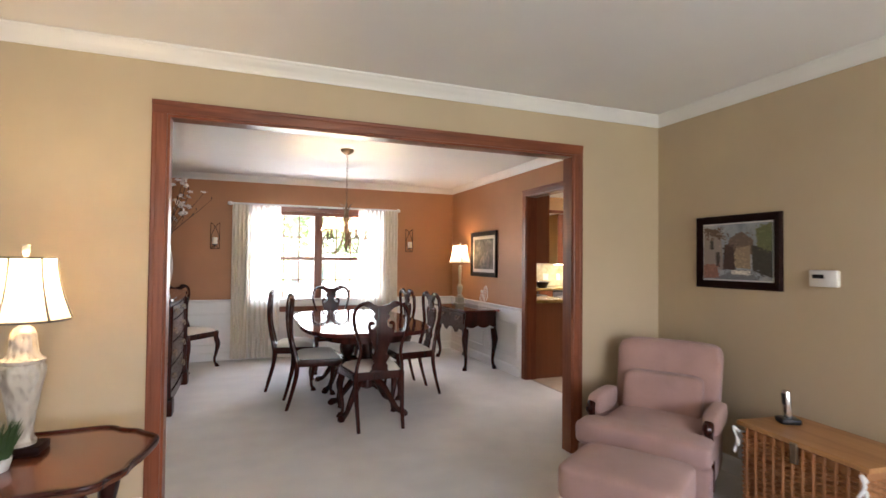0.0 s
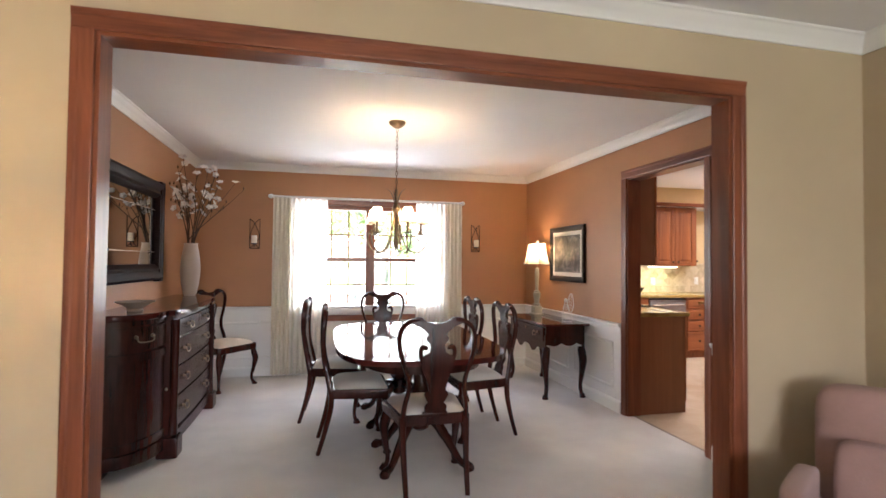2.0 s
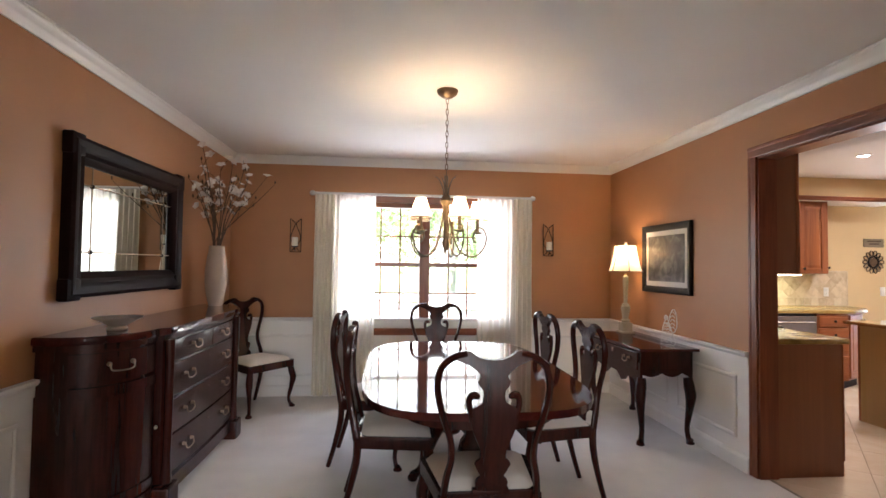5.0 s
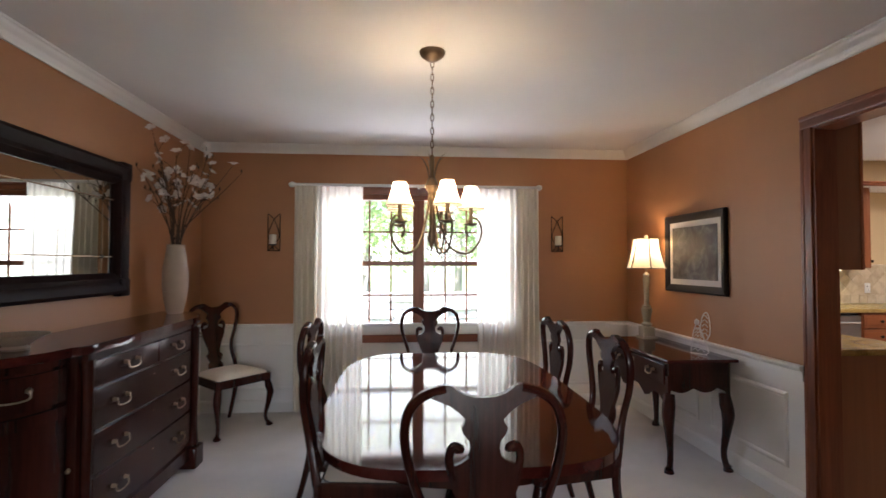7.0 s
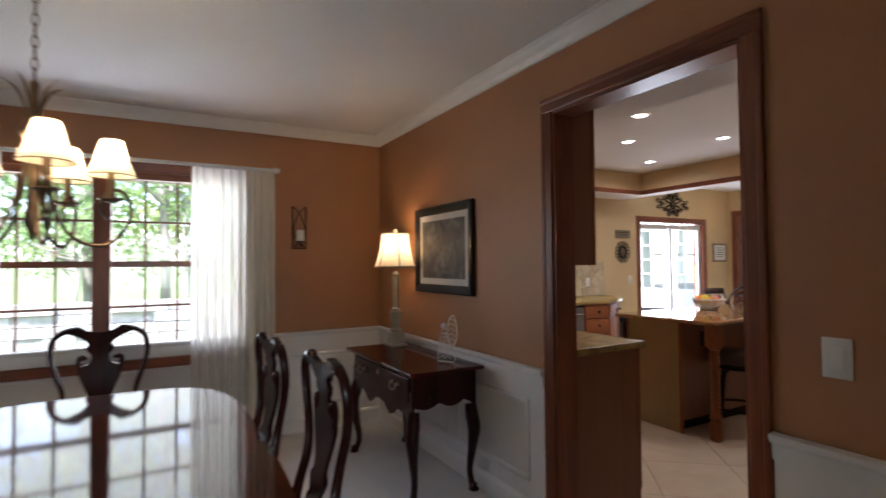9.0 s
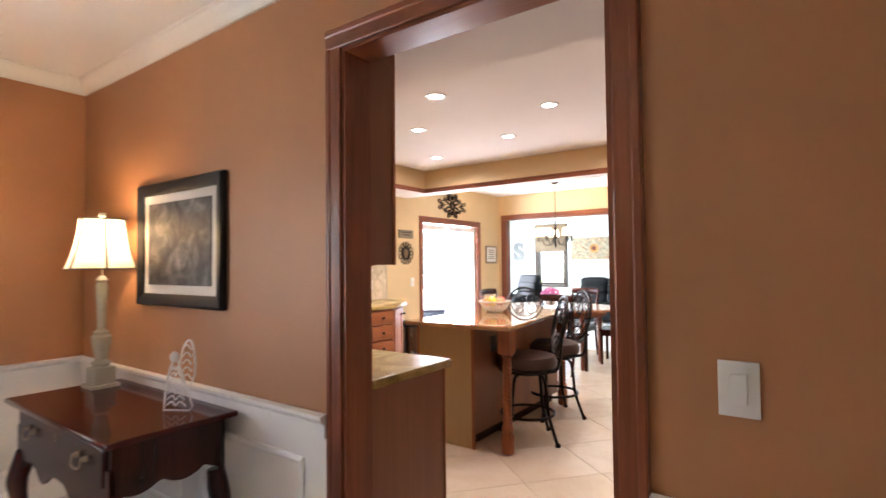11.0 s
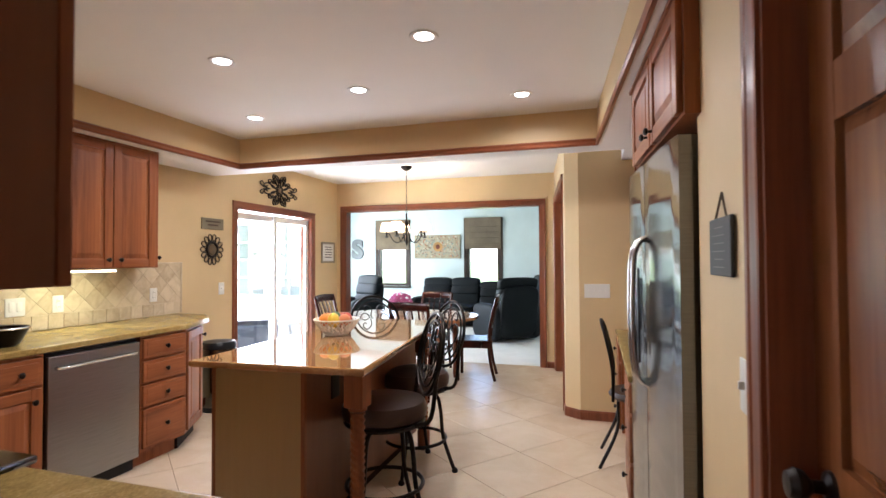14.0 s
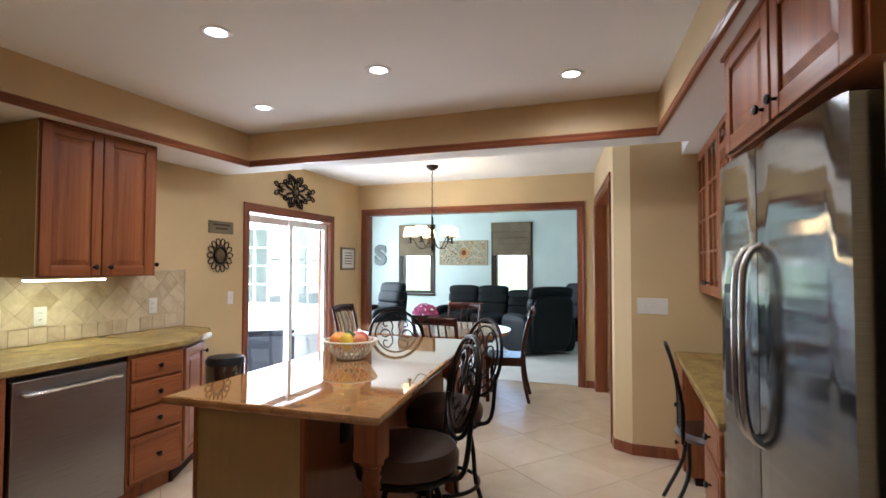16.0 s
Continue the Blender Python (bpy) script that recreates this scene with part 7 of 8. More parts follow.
# refrigerator with its cabinet
fr = thing("refrigerator", "side-by-side stainless steel refrigerator with water dispenser", "refrigerator", rot(5.352, 5.278, 0, 6))
part("body", box(B(), 0.0, -0.58, 0.02, 0.915, 0.0, 1.77, 0.004), M["grey_case"], fr)
SPL = 0.53
for nm, x0, x1 in (("fridge_door", -0.02, SPL - 0.004), ("freezer_door", SPL + 0.004, 0.912)):
    bm = B()
    n = 10
    prof = [(x0, 0.0)] + [(x0 + (x1 - x0) * k / n, 0.075 + 0.008 * math.sin(math.pi * (0.08 + 0.84 * k / n))) for k in range(n + 1)] + [(x1, 0.0)]
    prism(bm, prof, 0.06, 1.775, None, 0.004)
    d = part(nm, bm, M["steel"], fr, "brushed steel door", 25)
    hx = SPL - 0.035 if nm == "fridge_door" else SPL + 0.035
    bm = tube(B(), [(hx, 0.078, 0.84), (hx, 0.110, 0.865), (hx, 0.130, 0.95), (hx, 0.136, 1.15), (hx, 0.130, 1.36), (hx, 0.110, 1.435), (hx, 0.078, 1.46)], 0.0115, 10, 4)
    part("door_handle", bm, M["chrome"], d, "curved satin steel handle")
disp = part("dispenser", box(B(), 0.655, 0.076, 0.90, 0.845, 0.088, 1.33, 0.006), M["black"], fr, "black water dispenser")
part("dispenser_niche", box(B(), 0.675, 0.086, 0.93, 0.825, 0.091, 1.17, 0.004), M["dark"], disp)
part("control_panel", box(B(), 0.68, 0.086, 1.2, 0.82, 0.092, 1.30, 0.003), M["chrome"], disp)
part("kick_grille", box(B(), 0.02, 0.0, 0.0, 0.895, 0.05, 0.055), M["black"], fr)
# dark filler in place of the shade in the gap beside the body
fp = part("side_gap", box(B(), -0.016, -0.1, 0.0, -0.004, -0.006, 1.78), M["grey_case"], fr, "dark strip standing for the shaded gap beside the refrigerator")
u = thing("wall_cabinet", "cherry stained cabinet with two raised-panel doors above the refrigerator", "cabinet", rot(6.235, 5.415, 1.815, 184), "kitchen cabinets")
part("carcass", box(B(), 0, 0, 0, 1.0, 0.60, 0.392), M["cabinet"], u)
face_door(u, "door", pose(0.015, 0, 0.008), 0.475, 0.375, (0.43, 0.05))
face_door(u, "door", pose(0.505, 0, 0.008), 0.475, 0.375, (0.045, 0.05))
part("crown_strip", box(B(), 0, -0.03, 0.375, 1.0, -0.0, 0.392, 0.003), M["cabinet_x"], u)

# desk niche
u = thing("plate_rack_cabinet", "cherry stained wall cabinet with lattice wine rack and open niche", "cabinet", rot(7.22, 5.30, 1.21, 180), "kitchen cabinets")
part("carcass", box(B(), 0.0, 0.02, 0.0, 0.93, 0.36, 0.99), M["cabinet"], u)
part("face_frame", box(B(), 0.0, 0.0, 0.0, 0.05, 0.02, 0.99, 0.003), M["cabinet"], u)
part("face_frame", box(B(), 0.40, 0.0, 0.0, 0.45, 0.02, 0.99, 0.003), M["cabinet"], u)
for z in (0.0, 0.56, 0.82, 0.95):
    part("face_rail", box(B(), 0.05, 0.0, z, 0.40, 0.02, z + 0.04, 0.003), M["cabinet_x"], u)
# dark sheet on the solid carcass paints the shade inside the open niche
part("niche_back", box(B(), 0.05, 0.014, 0.04, 0.40, 0.0195, 0.56), M["dark"], u)
for k in range(-2, 4):
    for s in (-1, 1):
        x = 0.09 + k * 0.11
        a, b = (x, 0.60), (x + 0.22, 0.82)
        if s < 0:
            a, b = (x, 0.82), (x + 0.22, 0.60)
        x0c, x1c = max(0.05, a[0]), min(0.40, b[0])
        if x1c - x0c < 0.03:
            continue
        f = lambda xx: a[1] + (b[1] - a[1]) * (xx - a[0]) / (b[0] - a[0])
        part("lattice_bar", tube(B(), [(x0c, 0.008 + (0.004 if s < 0 else 0), f(x0c)), (x1c, 0.008 + (0.004 if s < 0 else 0), f(x1c))], 0.007, 4), M["cabinet"], u)
part("fretwork", tube(B(), [(0.08, 0.01, 0.90), (0.12, 0.01, 0.93), (0.16, 0.01, 0.89), (0.20, 0.01, 0.91), (0.24, 0.01, 0.89), (0.28, 0.01, 0.93), (0.32, 0.01, 0.90), (0.37, 0.01, 0.90)], 0.008, 5, 4), M["cabinet"], u)
u = thing("glass_cabinet", "cherry stained wall cabinet with glazed muntin door", "cabinet", rot(8.065, 5.30, 1.21, 180), "kitchen cabinets")
bm = box(B(), 0.0, 0.02, 0.0, 0.02, 0.36, 0.99)
box(bm, 0.82, 0.02, 0.0, 0.84, 0.36, 0.99)
box(bm, 0.02, 0.34, 0.0, 0.82, 0.36, 0.99)
box(bm, 0.02, 0.02, 0.0, 0.82, 0.34, 0.02)
box(bm, 0.02, 0.02, 0.97, 0.82, 0.34, 0.99)
part("carcass", bm, M["cabinet"], u)
for z in (0.33, 0.66):
    part("shelf", box(B(), 0.02, 0.05, z, 0.82, 0.34, z + 0.015), M["cabinet_x"], u)
face_door(u, "door", pose(0.0, 0.02, 0.0), 0.42, 0.99, (0.38, 0.08), True)
face_door(u, "door", pose(0.42, 0.02, 0.0), 0.42, 0.99, (0.04, 0.08), True)
dsk = thing("kitchen_desk", "built-in cherry desk with drawers and gold granite top", "desk", rot(8.065, 5.44, 0, 180))
part("granite_top", box(B(), 0.0, -0.025, 0.745, 1.79, 0.51, 0.78, 0.008), M["granite"], dsk, "gold granite top")
for x0 in (0.0, 1.35):
    p = part("pedestal", box(B(), x0, 0.0, 0.05, x0 + 0.43, 0.50, 0.745), M["cabinet"], dsk)
    for z0, z1 in ((0.58, 0.73), (0.33, 0.57), (0.07, 0.32)):
        face_door(dsk, "drawer", pose(x0 + 0.01, 0, z0), 0.41, z1 - z0, (0.205, (z1 - z0) / 2), flat=True)
part("pencil_drawer", box(B(), 0.44, 0.02, 0.66, 1.34, 0.4, 0.742), M["cabinet_x"], dsk)
part("toe_kick", box(B(), 0.0, 0.05, 0.0, 0.43, 0.5, 0.05), M["dark"], dsk)
part("toe_kick", box(B(), 1.35, 0.05, 0.0, 1.78, 0.5, 0.05), M["dark"], dsk)
nb = thing("desk_box", "small black box on the desk", "box", rot(7.15, 5.12, 0.78))
part("box_body", box(B(), -0.12, -0.09, 0, 0.12, 0.09, 0.13, 0.012), M["black"], nb)
part("box_lid", box(B(), -0.125, -0.095, 0.13, 0.125, 0.095, 0.15, 0.006), M["black"], nb)


def iron_chair(m):
    s = thing("desk_chair", "black iron desk chair with curved hoop back and dark seat", "chair", m)
    part("seat", lathe(B(), [(0.02, 0.43), (0.19, 0.435), (0.205, 0.455), (0.19, 0.48), (0.0, 0.49)], 24), M["leather"], s, "dark leather seat")
    for sx in (-1, 1):
        part("front_leg", tube(B(), [(sx * 0.16, 0.14, 0.44), (sx * 0.175, 0.19, 0.25), (sx * 0.19, 0.21, 0.0)], 0.011, 7, 4), M["iron"], s)
        part("rear_leg", tube(B(), [(sx * 0.16, -0.14, 0.44), (sx * 0.17, -0.15, 0.25), (sx * 0.185, -0.26, 0.0)], 0.011, 7, 4), M["iron"], s)
    def bk(x, z):
        return (x, -0.17 - 0.16 * max(0, z - 0.45) + 0.03 * math.sin((z - 0.45) * 6), z)
    hoop = [bk(-0.18, 0.44), bk(-0.19, 0.65), bk(-0.15, 0.85), bk(-0.07, 0.94), bk(0.07, 0.94), bk(0.15, 0.85), bk(0.19, 0.65), bk(0.18, 0.44)]
    part("back_hoop", tube(B(), hoop, 0.011, 7, 4), M["iron"], s)
    for x in (-0.09, 0.0, 0.09):
        part("back_bar", tube(B(), [bk(x, 0.46), bk(x * 0.7, 0.66), bk(x * 1.1, 0.80), bk(x * 0.8, 0.925)], 0.008, 6, 4), M["iron"], s)
    return s


iron_chair(rot(7.22, 5.34, 0, 178))

# pantry door and slate
pd = thing("door_1", "stained six-panel pantry door with dark knob, closed", "door", rot(PD[0] + 0.016, KS - 0.075, 0), kind="structure")
DWd, DHt = PD[1] - PD[0] - 0.032, 2.04
doorwood = wood("stained oak door", (0.12, 0.038, 0.012), (0.25, 0.092, 0.032), 0.26, 2, 6, 0.05, 0.28)
for x0, x1 in ((0, 0.10), (DWd / 2 - 0.045, DWd / 2 + 0.045), (DWd - 0.10, DWd)):
    part("stile", box(B(), x0, -0.035, 0.0, x1, 0.0, DHt), doorwood, pd)
rails = ((0.0, 0.20), (0.86, 1.02), (1.60, 1.70), (1.94, DHt))
for z0, z1 in rails:
    for x0, x1 in ((0.10, DWd / 2 - 0.045), (DWd / 2 + 0.045, DWd - 0.10)):
        part("rail", box(B(), x0, -0.034, z0, x1, -0.0005, z1), doorwood, pd)
for (a, z0), (z1, b) in zip(rails, rails[1:]):
    for x0, x1 in ((0.10, DWd / 2 - 0.045), (DWd / 2 + 0.045, DWd - 0.10)):
        bm = box(B(), x0, -0.03, z0, x1, -0.014, z1)
        i = 0.03
        lo = [bm.verts.new(p) for p in ((x0 + 0.004, -0.014, z0 + 0.004), (x1 - 0.004, -0.014, z0 + 0.004), (x1 - 0.004, -0.014, z1 - 0.004), (x0 + 0.004, -0.014, z1 - 0.004))]
        hi = [bm.verts.new(p) for p in ((x0 + i, -0.003, z0 + i), (x1 - i, -0.003, z0 + i), (x1 - i, -0.003, z1 - i), (x0 + i, -0.003, z1 - i))]
        bm.faces.new(hi)
        for k in range(4):
            bm.faces.new((lo[k], lo[(k + 1) % 4], hi[(k + 1) % 4], hi[k]))
        part("panel", bm, doorwood, pd, "", 20)
bm = lathe(B(), [(0.03, 0), (0.028, 0.006), (0.012, 0.012), (0.011, 0.03), (0.026, 0.042), (0.030, 0.055), (0.022, 0.068), (0.004, 0.07)], 20)
bmesh.ops.rotate(bm, verts=bm.verts[:], matrix=Matrix.Rotation(radians(-90), 3, "X"))
bmesh.ops.translate(bm, verts=bm.verts[:], vec=(DWd - 0.06, 0.0, 0.97))
part("door_knob", bm, M["iron"], pd, "dark bronze door knob")
sl = thing("slate_sign", "small slate board with faint white writing hanging by a cord", "sign", Matrix.Translation((4.965, KS, 1.40)) @ Matrix.Rotation(radians(180), 4, "Z"))
part("slate", box(B(), -0.112, -0.014, -0.075, 0.112, -0.004, 0.072, 0.003), paint("grey slate", (0.055, 0.06, 0.062), 0.7, 0.3, 40, 0.6), sl)
part("cord", tube(B(), [(-0.06, -0.009, 0.07), (0.0, -0.006, 0.135), (0.06, -0.009, 0.07)], 0.003, 5), M["bark"], sl, "twine cord")
for k, w in enumerate((0.05, 0.07, 0.06, 0.075, 0.05, 0.065)):
    part("chalk_line", box(B(), -w, -0.0146, 0.046 - 0.02 * k, w * 0.8, -0.0138, 0.0485 - 0.02 * k), M["chalk"], sl, "faint chalk writing")

# recessed lamps
rc = None
for x, y in ((5.855, 7.587), (6.514, 7.081), (6.851, 8.13), (6.928, 6.079), (5.895, 6.417), (5.249, 6.958)):
    if rc is None:
        rc = thing("recessed_light", "lit recessed ceiling lamp with white trim ring", "lamp", rot(x, y, C), "recessed ceiling lamps")
        part("trim_ring", lathe(B(), [(0.046, -0.001), (0.060, -0.007), (0.072, -0.005), (0.074, 0.0)], 28, (0, 0, 0), False), M["plastic"], rc)
        part("lens", lathe(B(), [(0.001, -0.004), (0.042, -0.004), (0.048, -0.001)], 28, (0, 0, 0), False), M["can"], rc, "glowing lens")
    else:
        copy_thing(rc, rot(x, y, C))
    lamp("recessed_light_beam", "SPOT", look((x, y, C - 0.02), (x, y, 0)), 30, (1.0, 0.93, 0.84), 0.06, None, 172)


# ---- breakfast nook ----
oakt = wood("medium oak top", (0.20, 0.085, 0.035), (0.36, 0.17, 0.075), 0.18, 1, 6, 0.4)
nt = thing("breakfast_table", "round wooden breakfast table with dark legs in the nook", "table", rot(8.95, 7.67, 0))
part("tabletop", prism(B(), superellipse(0.62, 0.80, 2.2, 0, 0, 64), 0.725, 0.755, None, 0.008), oakt, nt, "polished oak top", 30)
part("apron", prism(B(), superellipse(0.48, 0.64, 2.2, 0, 0, 40), 0.65, 0.725), M["trim_y"], nt, "", 30)
for sx in (-1, 1):
    for sy in (-1, 1):
        part("leg", lathe(B(), [(0.02, 0), (0.028, 0.05), (0.024, 0.2), (0.034, 0.55), (0.036, 0.72)], 14, (sx * 0.33, sy * 0.46, 0)), M["trim"], nt)


def nook_chair(m):
    c = thing("nook_chair", "dark wooden slat-back chair at the breakfast table", "chair", m, "breakfast chairs")
    part("seat", prism(B(), [(-0.21, -0.20), (0.21, -0.20), (0.235, 0.20), (-0.235, 0.20)], 0.43, 0.46, None, 0.012), M["cherry"], c)
    for sx in (-1, 1):
        part("front_leg", box(B(), sx * 0.20 - 0.018, 0.15, 0, sx * 0.20 + 0.018, 0.186, 0.43, 0.004), M["cherry"], c)
        part("rear_leg", tube(B(), [(sx * 0.19, -0.25, 0), (sx * 0.19, -0.20, 0.22), (sx * 0.19, -0.185, 0.45), (sx * 0.195, -0.215, 0.70), (sx * 0.20, -0.28, 0.94)], 0.018, 8, 4), M["cherry"], c)
        part("side_rail", box(B(), sx * 0.195 - 0.01, -0.19, 0.37, sx * 0.195 + 0.01, 0.16, 0.43), M["cherry"], c)
    part("crest_rail", tube(B(), [(-0.205, -0.272, 0.915), (-0.1, -0.295, 0.92), (0, -0.303, 0.922), (0.1, -0.295, 0.92), (0.205, -0.272, 0.915)], 0.016, 8, 4, 2.6), M["cherry"], c)
    part("lower_rail", tube(B(), [(-0.195, -0.195, 0.60), (0, -0.215, 0.60), (0.195, -0.195, 0.60)], 0.012, 8, 4, 1.4), M["cherry"], c)
    for x in (-0.11, -0.04, 0.04, 0.11):
        part("slat", tube(B(), [(x, -0.208, 0.60), (x, -0.24, 0.75), (x, -0.295, 0.90)], 0.009, 6, 3), M["cherry"], c)
    return c


nc = nook_chair(rot(8.44, 7.36, 0, -92))
for x, y, r in ((9.36, 7.00, 8), (9.55, 7.62, 85), (9.0, 8.50, 178)):
    copy_thing(nc, rot(x, y, 0, r))
fl = thing("flower_bouquet", "magenta pink hydrangea bouquet in a low vase", "flowers", rot(8.92, 7.75, 0.755))
part("vase", lathe(B(), [(0.05, 0), (0.07, 0.04), (0.06, 0.09), (0.05, 0.09), (0.0, 0.05)], 20), M["ceramic"], fl)
bm = B()
rf = random.Random(2)
for k in range(260):
    a, b = rf.uniform(0, 2 * math.pi), math.acos(rf.uniform(-0.25, 1))
    r = 0.13 * rf.uniform(0.85, 1.08)
    c = Vector((r * math.sin(b) * math.cos(a), r * math.sin(b) * math.sin(a), 0.14 + 0.8 * r * math.cos(b)))
    n = (c - Vector((0, 0, 0.14))).normalized()
    t1 = n.orthogonal().normalized()
    t2 = n.cross(t1)
    s = 0.017
    vs = [bm.verts.new(c + t1 * s), bm.verts.new(c + t2 * s + n * 0.006), bm.verts.new(c - t1 * s), bm.verts.new(c - t2 * s + n * 0.006)]
    bm.faces.new(vs)
tagged(part("blossoms", bm, paint("magenta petals", (0.55, 0.10, 0.28), 0.7, 0.5, 20, 0.2), fl, "magenta pink blossoms"), kind="stuff")
chandelier(rot(9.12, 7.75, C), "dark bronze chandelier with cream shades over the breakfast table", 0.55, 5, 0.24, 0.082, 0.105, 0.85, "iron", 0.68)
tc = thing("trash_can", "black and steel round step trash can by the wall", "trash can", rot(7.48, 9.0, 0))
part("drum", lathe(B(), [(0.15, 0), (0.152, 0.01), (0.152, 0.56), (0.148, 0.57)], 28), M["steel"], tc)
part("lid", lathe(B(), [(0.156, 0.565), (0.158, 0.60), (0.14, 0.625), (0.05, 0.635), (0.0, 0.636)], 28), M["black"], tc, "black plastic lid")
part("base_ring", lathe(B(), [(0.158, 0), (0.158, 0.04), (0.15, 0.045)], 28), M["black"], tc)

# wall ornaments on the north wall
orn1 = thing("scroll_wall_art", "dark iron scroll medallion above the patio door", "wall art", rot(8.69, KN - 0.012, 2.20))
for k in range(8):
    a = k * math.pi / 4
    for s in (-1, 1):
        L = (0.36, 0.23, 0.20, 0.23)[k % 4]
        def sp(u, v):
            x, z = u * math.cos(a) - v * s * math.sin(a), 0.84 * (u * math.sin(a) + v * s * math.cos(a))
            return (x, 0, z)
        part("scroll", tube(B(), [sp(0.03, 0.0), sp(L * 0.35, 0.05), sp(L * 0.62, 0.075), sp(L * 0.80, 0.05), sp(L * 0.74, 0.022), sp(L * 0.62, 0.035)], 0.008, 6, 4), M["iron"], orn1)
        part("scroll", tube(B(), [sp(L * 0.5, 0.0), sp(L * 0.85, 0.02), sp(L * 1.0, 0.06), sp(L * 0.90, 0.085), sp(L * 0.84, 0.06)], 0.007, 6, 4), M["iron"], orn1)
part("ring", tube(B(), [(0.06 * math.cos(t), 0, 0.06 * math.sin(t)) for t in [2 * math.pi * q / 20 for q in range(21)]], 0.008, 6), M["iron"], orn1)
part("boss", box(B(), -0.03, -0.008, -0.03, 0.03, 0.008, 0.03, 0.006), M["bronze"], orn1)
orn2 = thing("sunburst_wall_art", "round dark iron sunburst ornament on the wall", "wall art", rot(7.60, KN - 0.012, 1.485))
part("ring", tube(B(), [(0.07 * math.cos(t), 0, 0.07 * math.sin(t)) for t in [2 * math.pi * q / 20 for q in range(21)]], 0.012, 6), M["iron"], orn2)
for k in range(14):
    a = 2 * math.pi * k / 14
    ca, sa = math.cos(a), math.sin(a)
    pts = [(r * ca - w * sa, 0, r * sa + w * ca) for r, w in ((0.075, 0), (0.11, 0.022), (0.14, 0.016), (0.15, 0), (0.14, -0.016), (0.11, -0.022), (0.075, 0))]
    part("petal_loop", tube(B(), pts, 0.005, 5, 3), M["iron"], orn2)
bm = lathe(B(), [(0.055, 0), (0.05, 0.008), (0.0, 0.012)], 24)
bmesh.ops.rotate(bm, verts=bm.verts[:], matrix=Matrix.Rotation(radians(90), 3, "X"))
part("disc", bm, M["bronze"], orn2)
pq = thing("wooden_plaque", "small weathered wooden plaque with worn writing", "sign", rot(7.61, KN, 1.735))
part("board", box(B(), -0.145, -0.014, -0.055, 0.145, 0, 0.055, 0.004), paint("weathered olive board", (0.20, 0.17, 0.11), 0.8, 0.35, 30, 0.6), pq)
for z, w in ((0.022, 0.10), (-0.012, 0.07)):
    part("lettering", box(B(), -w, -0.0155, z - 0.008, w, -0.0138, z + 0.008), M["bark"], pq, "worn dark lettering")
f2 = framed_picture("small framed print on the wall of the nook", on_north(9.825, 1.485), 0.175, 0.145, [(0, 0), (0, 0.018), (0.012, 0.022), (0.022, 0.016), (0.024, 0)], 0.012, M["plastic"], M["pewter"])
for k in range(5):
    part("text_bar", box(B(), -0.0145, -0.09, 0.07 - 0.035 * k, -0.0132, 0.09, 0.08 - 0.035 * k), M["dark"], f2)

# patio door: two glazed leaves in a white frame
pdoor = thing("door_2", "sliding glass patio door with white frames, closed", "door", rot(0, KN, 0), kind="structure")
x0, x1, zt = PAT[0] + 0.014, PAT[1] - 0.014, PAT[3] - 0.014
for a, b, yy in ((x0, (x0 + x1) / 2 + 0.03, 0.075), ((x0 + x1) / 2 - 0.03, x1, 0.04)):
    bm = box(B(), a, yy, 0.03, a + 0.06, yy + 0.03, zt - 0.02, 0.003)
    box(bm, b - 0.06, yy, 0.03, b, yy + 0.03, zt - 0.02, 0.003)
    box(bm, a + 0.06, yy, 0.03, b - 0.06, yy + 0.03, 0.13, 0.003)
    box(bm, a + 0.06, yy, zt - 0.09, b - 0.06, yy + 0.03, zt - 0.02, 0.003)
    lf = part("leaf_frame", bm, M["white"], pdoor, "white door leaf")
    pn = part("pane", box(B(), a + 0.06, yy + 0.012, 0.13, b - 0.06, yy + 0.018, zt - 0.09), M["glass"], lf)
    pn.visible_shadow = False
part("sill_track", box(B(), x0, 0.0, -0.02, x1, 0.14, 0.03, 0.004), M["white"], pdoor)
part("door_handle", tube(B(), [(x0 + 0.03, 0.07, 0.95), (x0 + 0.03, 0.035, 0.98), (x0 + 0.03, 0.035, 1.12), (x0 + 0.03, 0.07, 1.15)], 0.008, 6, 3), M["black"], pdoor)

# ---- family room ----
for i, (ya, yb, za, zb) in enumerate(FWIN):
    window("window_%d" % (i + 3), "y", FE, ya, yb, za, zb, 1, 1, (1,), "dark stained window under a woven shade", 0.15, 1)
    casing("casing_family_window_%d" % i, "y", FE, ya, yb, zb, -1, ("l", "r", "t"), za)
    setting("stool_family_window_%d" % i, box(B(), FE - 0.05, ya - 0.08, za - 0.05, FE, yb + 0.08, za - 0.004, 0.006), M["trim_y"], "stained window stool", "trim")
    rs = thing("roman_shade", "woven tan roman shade half drawn over the window", "blind", rot(FE - 0.03, (ya + yb) / 2, 1.62))
    hw2 = (yb - ya) / 2 + 0.045
    tan = cloth("woven bamboo", (0.20, 0.15, 0.095), 140, 0.35, 0.6, 0.85, 0)
    part("lining", box(B(), -0.008, -hw2 + 0.005, 0.0, -0.004, hw2 - 0.005, 0.70), tan, rs)
    part("valance", box(B(), -0.035, -hw2, 0.50, -0.01, hw2, 0.70, 0.004), tan, rs)
    for k in range(4):
        part("fold", box(B(), -0.022 - 0.004 * (k % 2), -hw2 + 0.01, 0.0 + 0.125 * k, -0.008, hw2 - 0.01, 0.122 + 0.125 * k, 0.004), tan, rs)
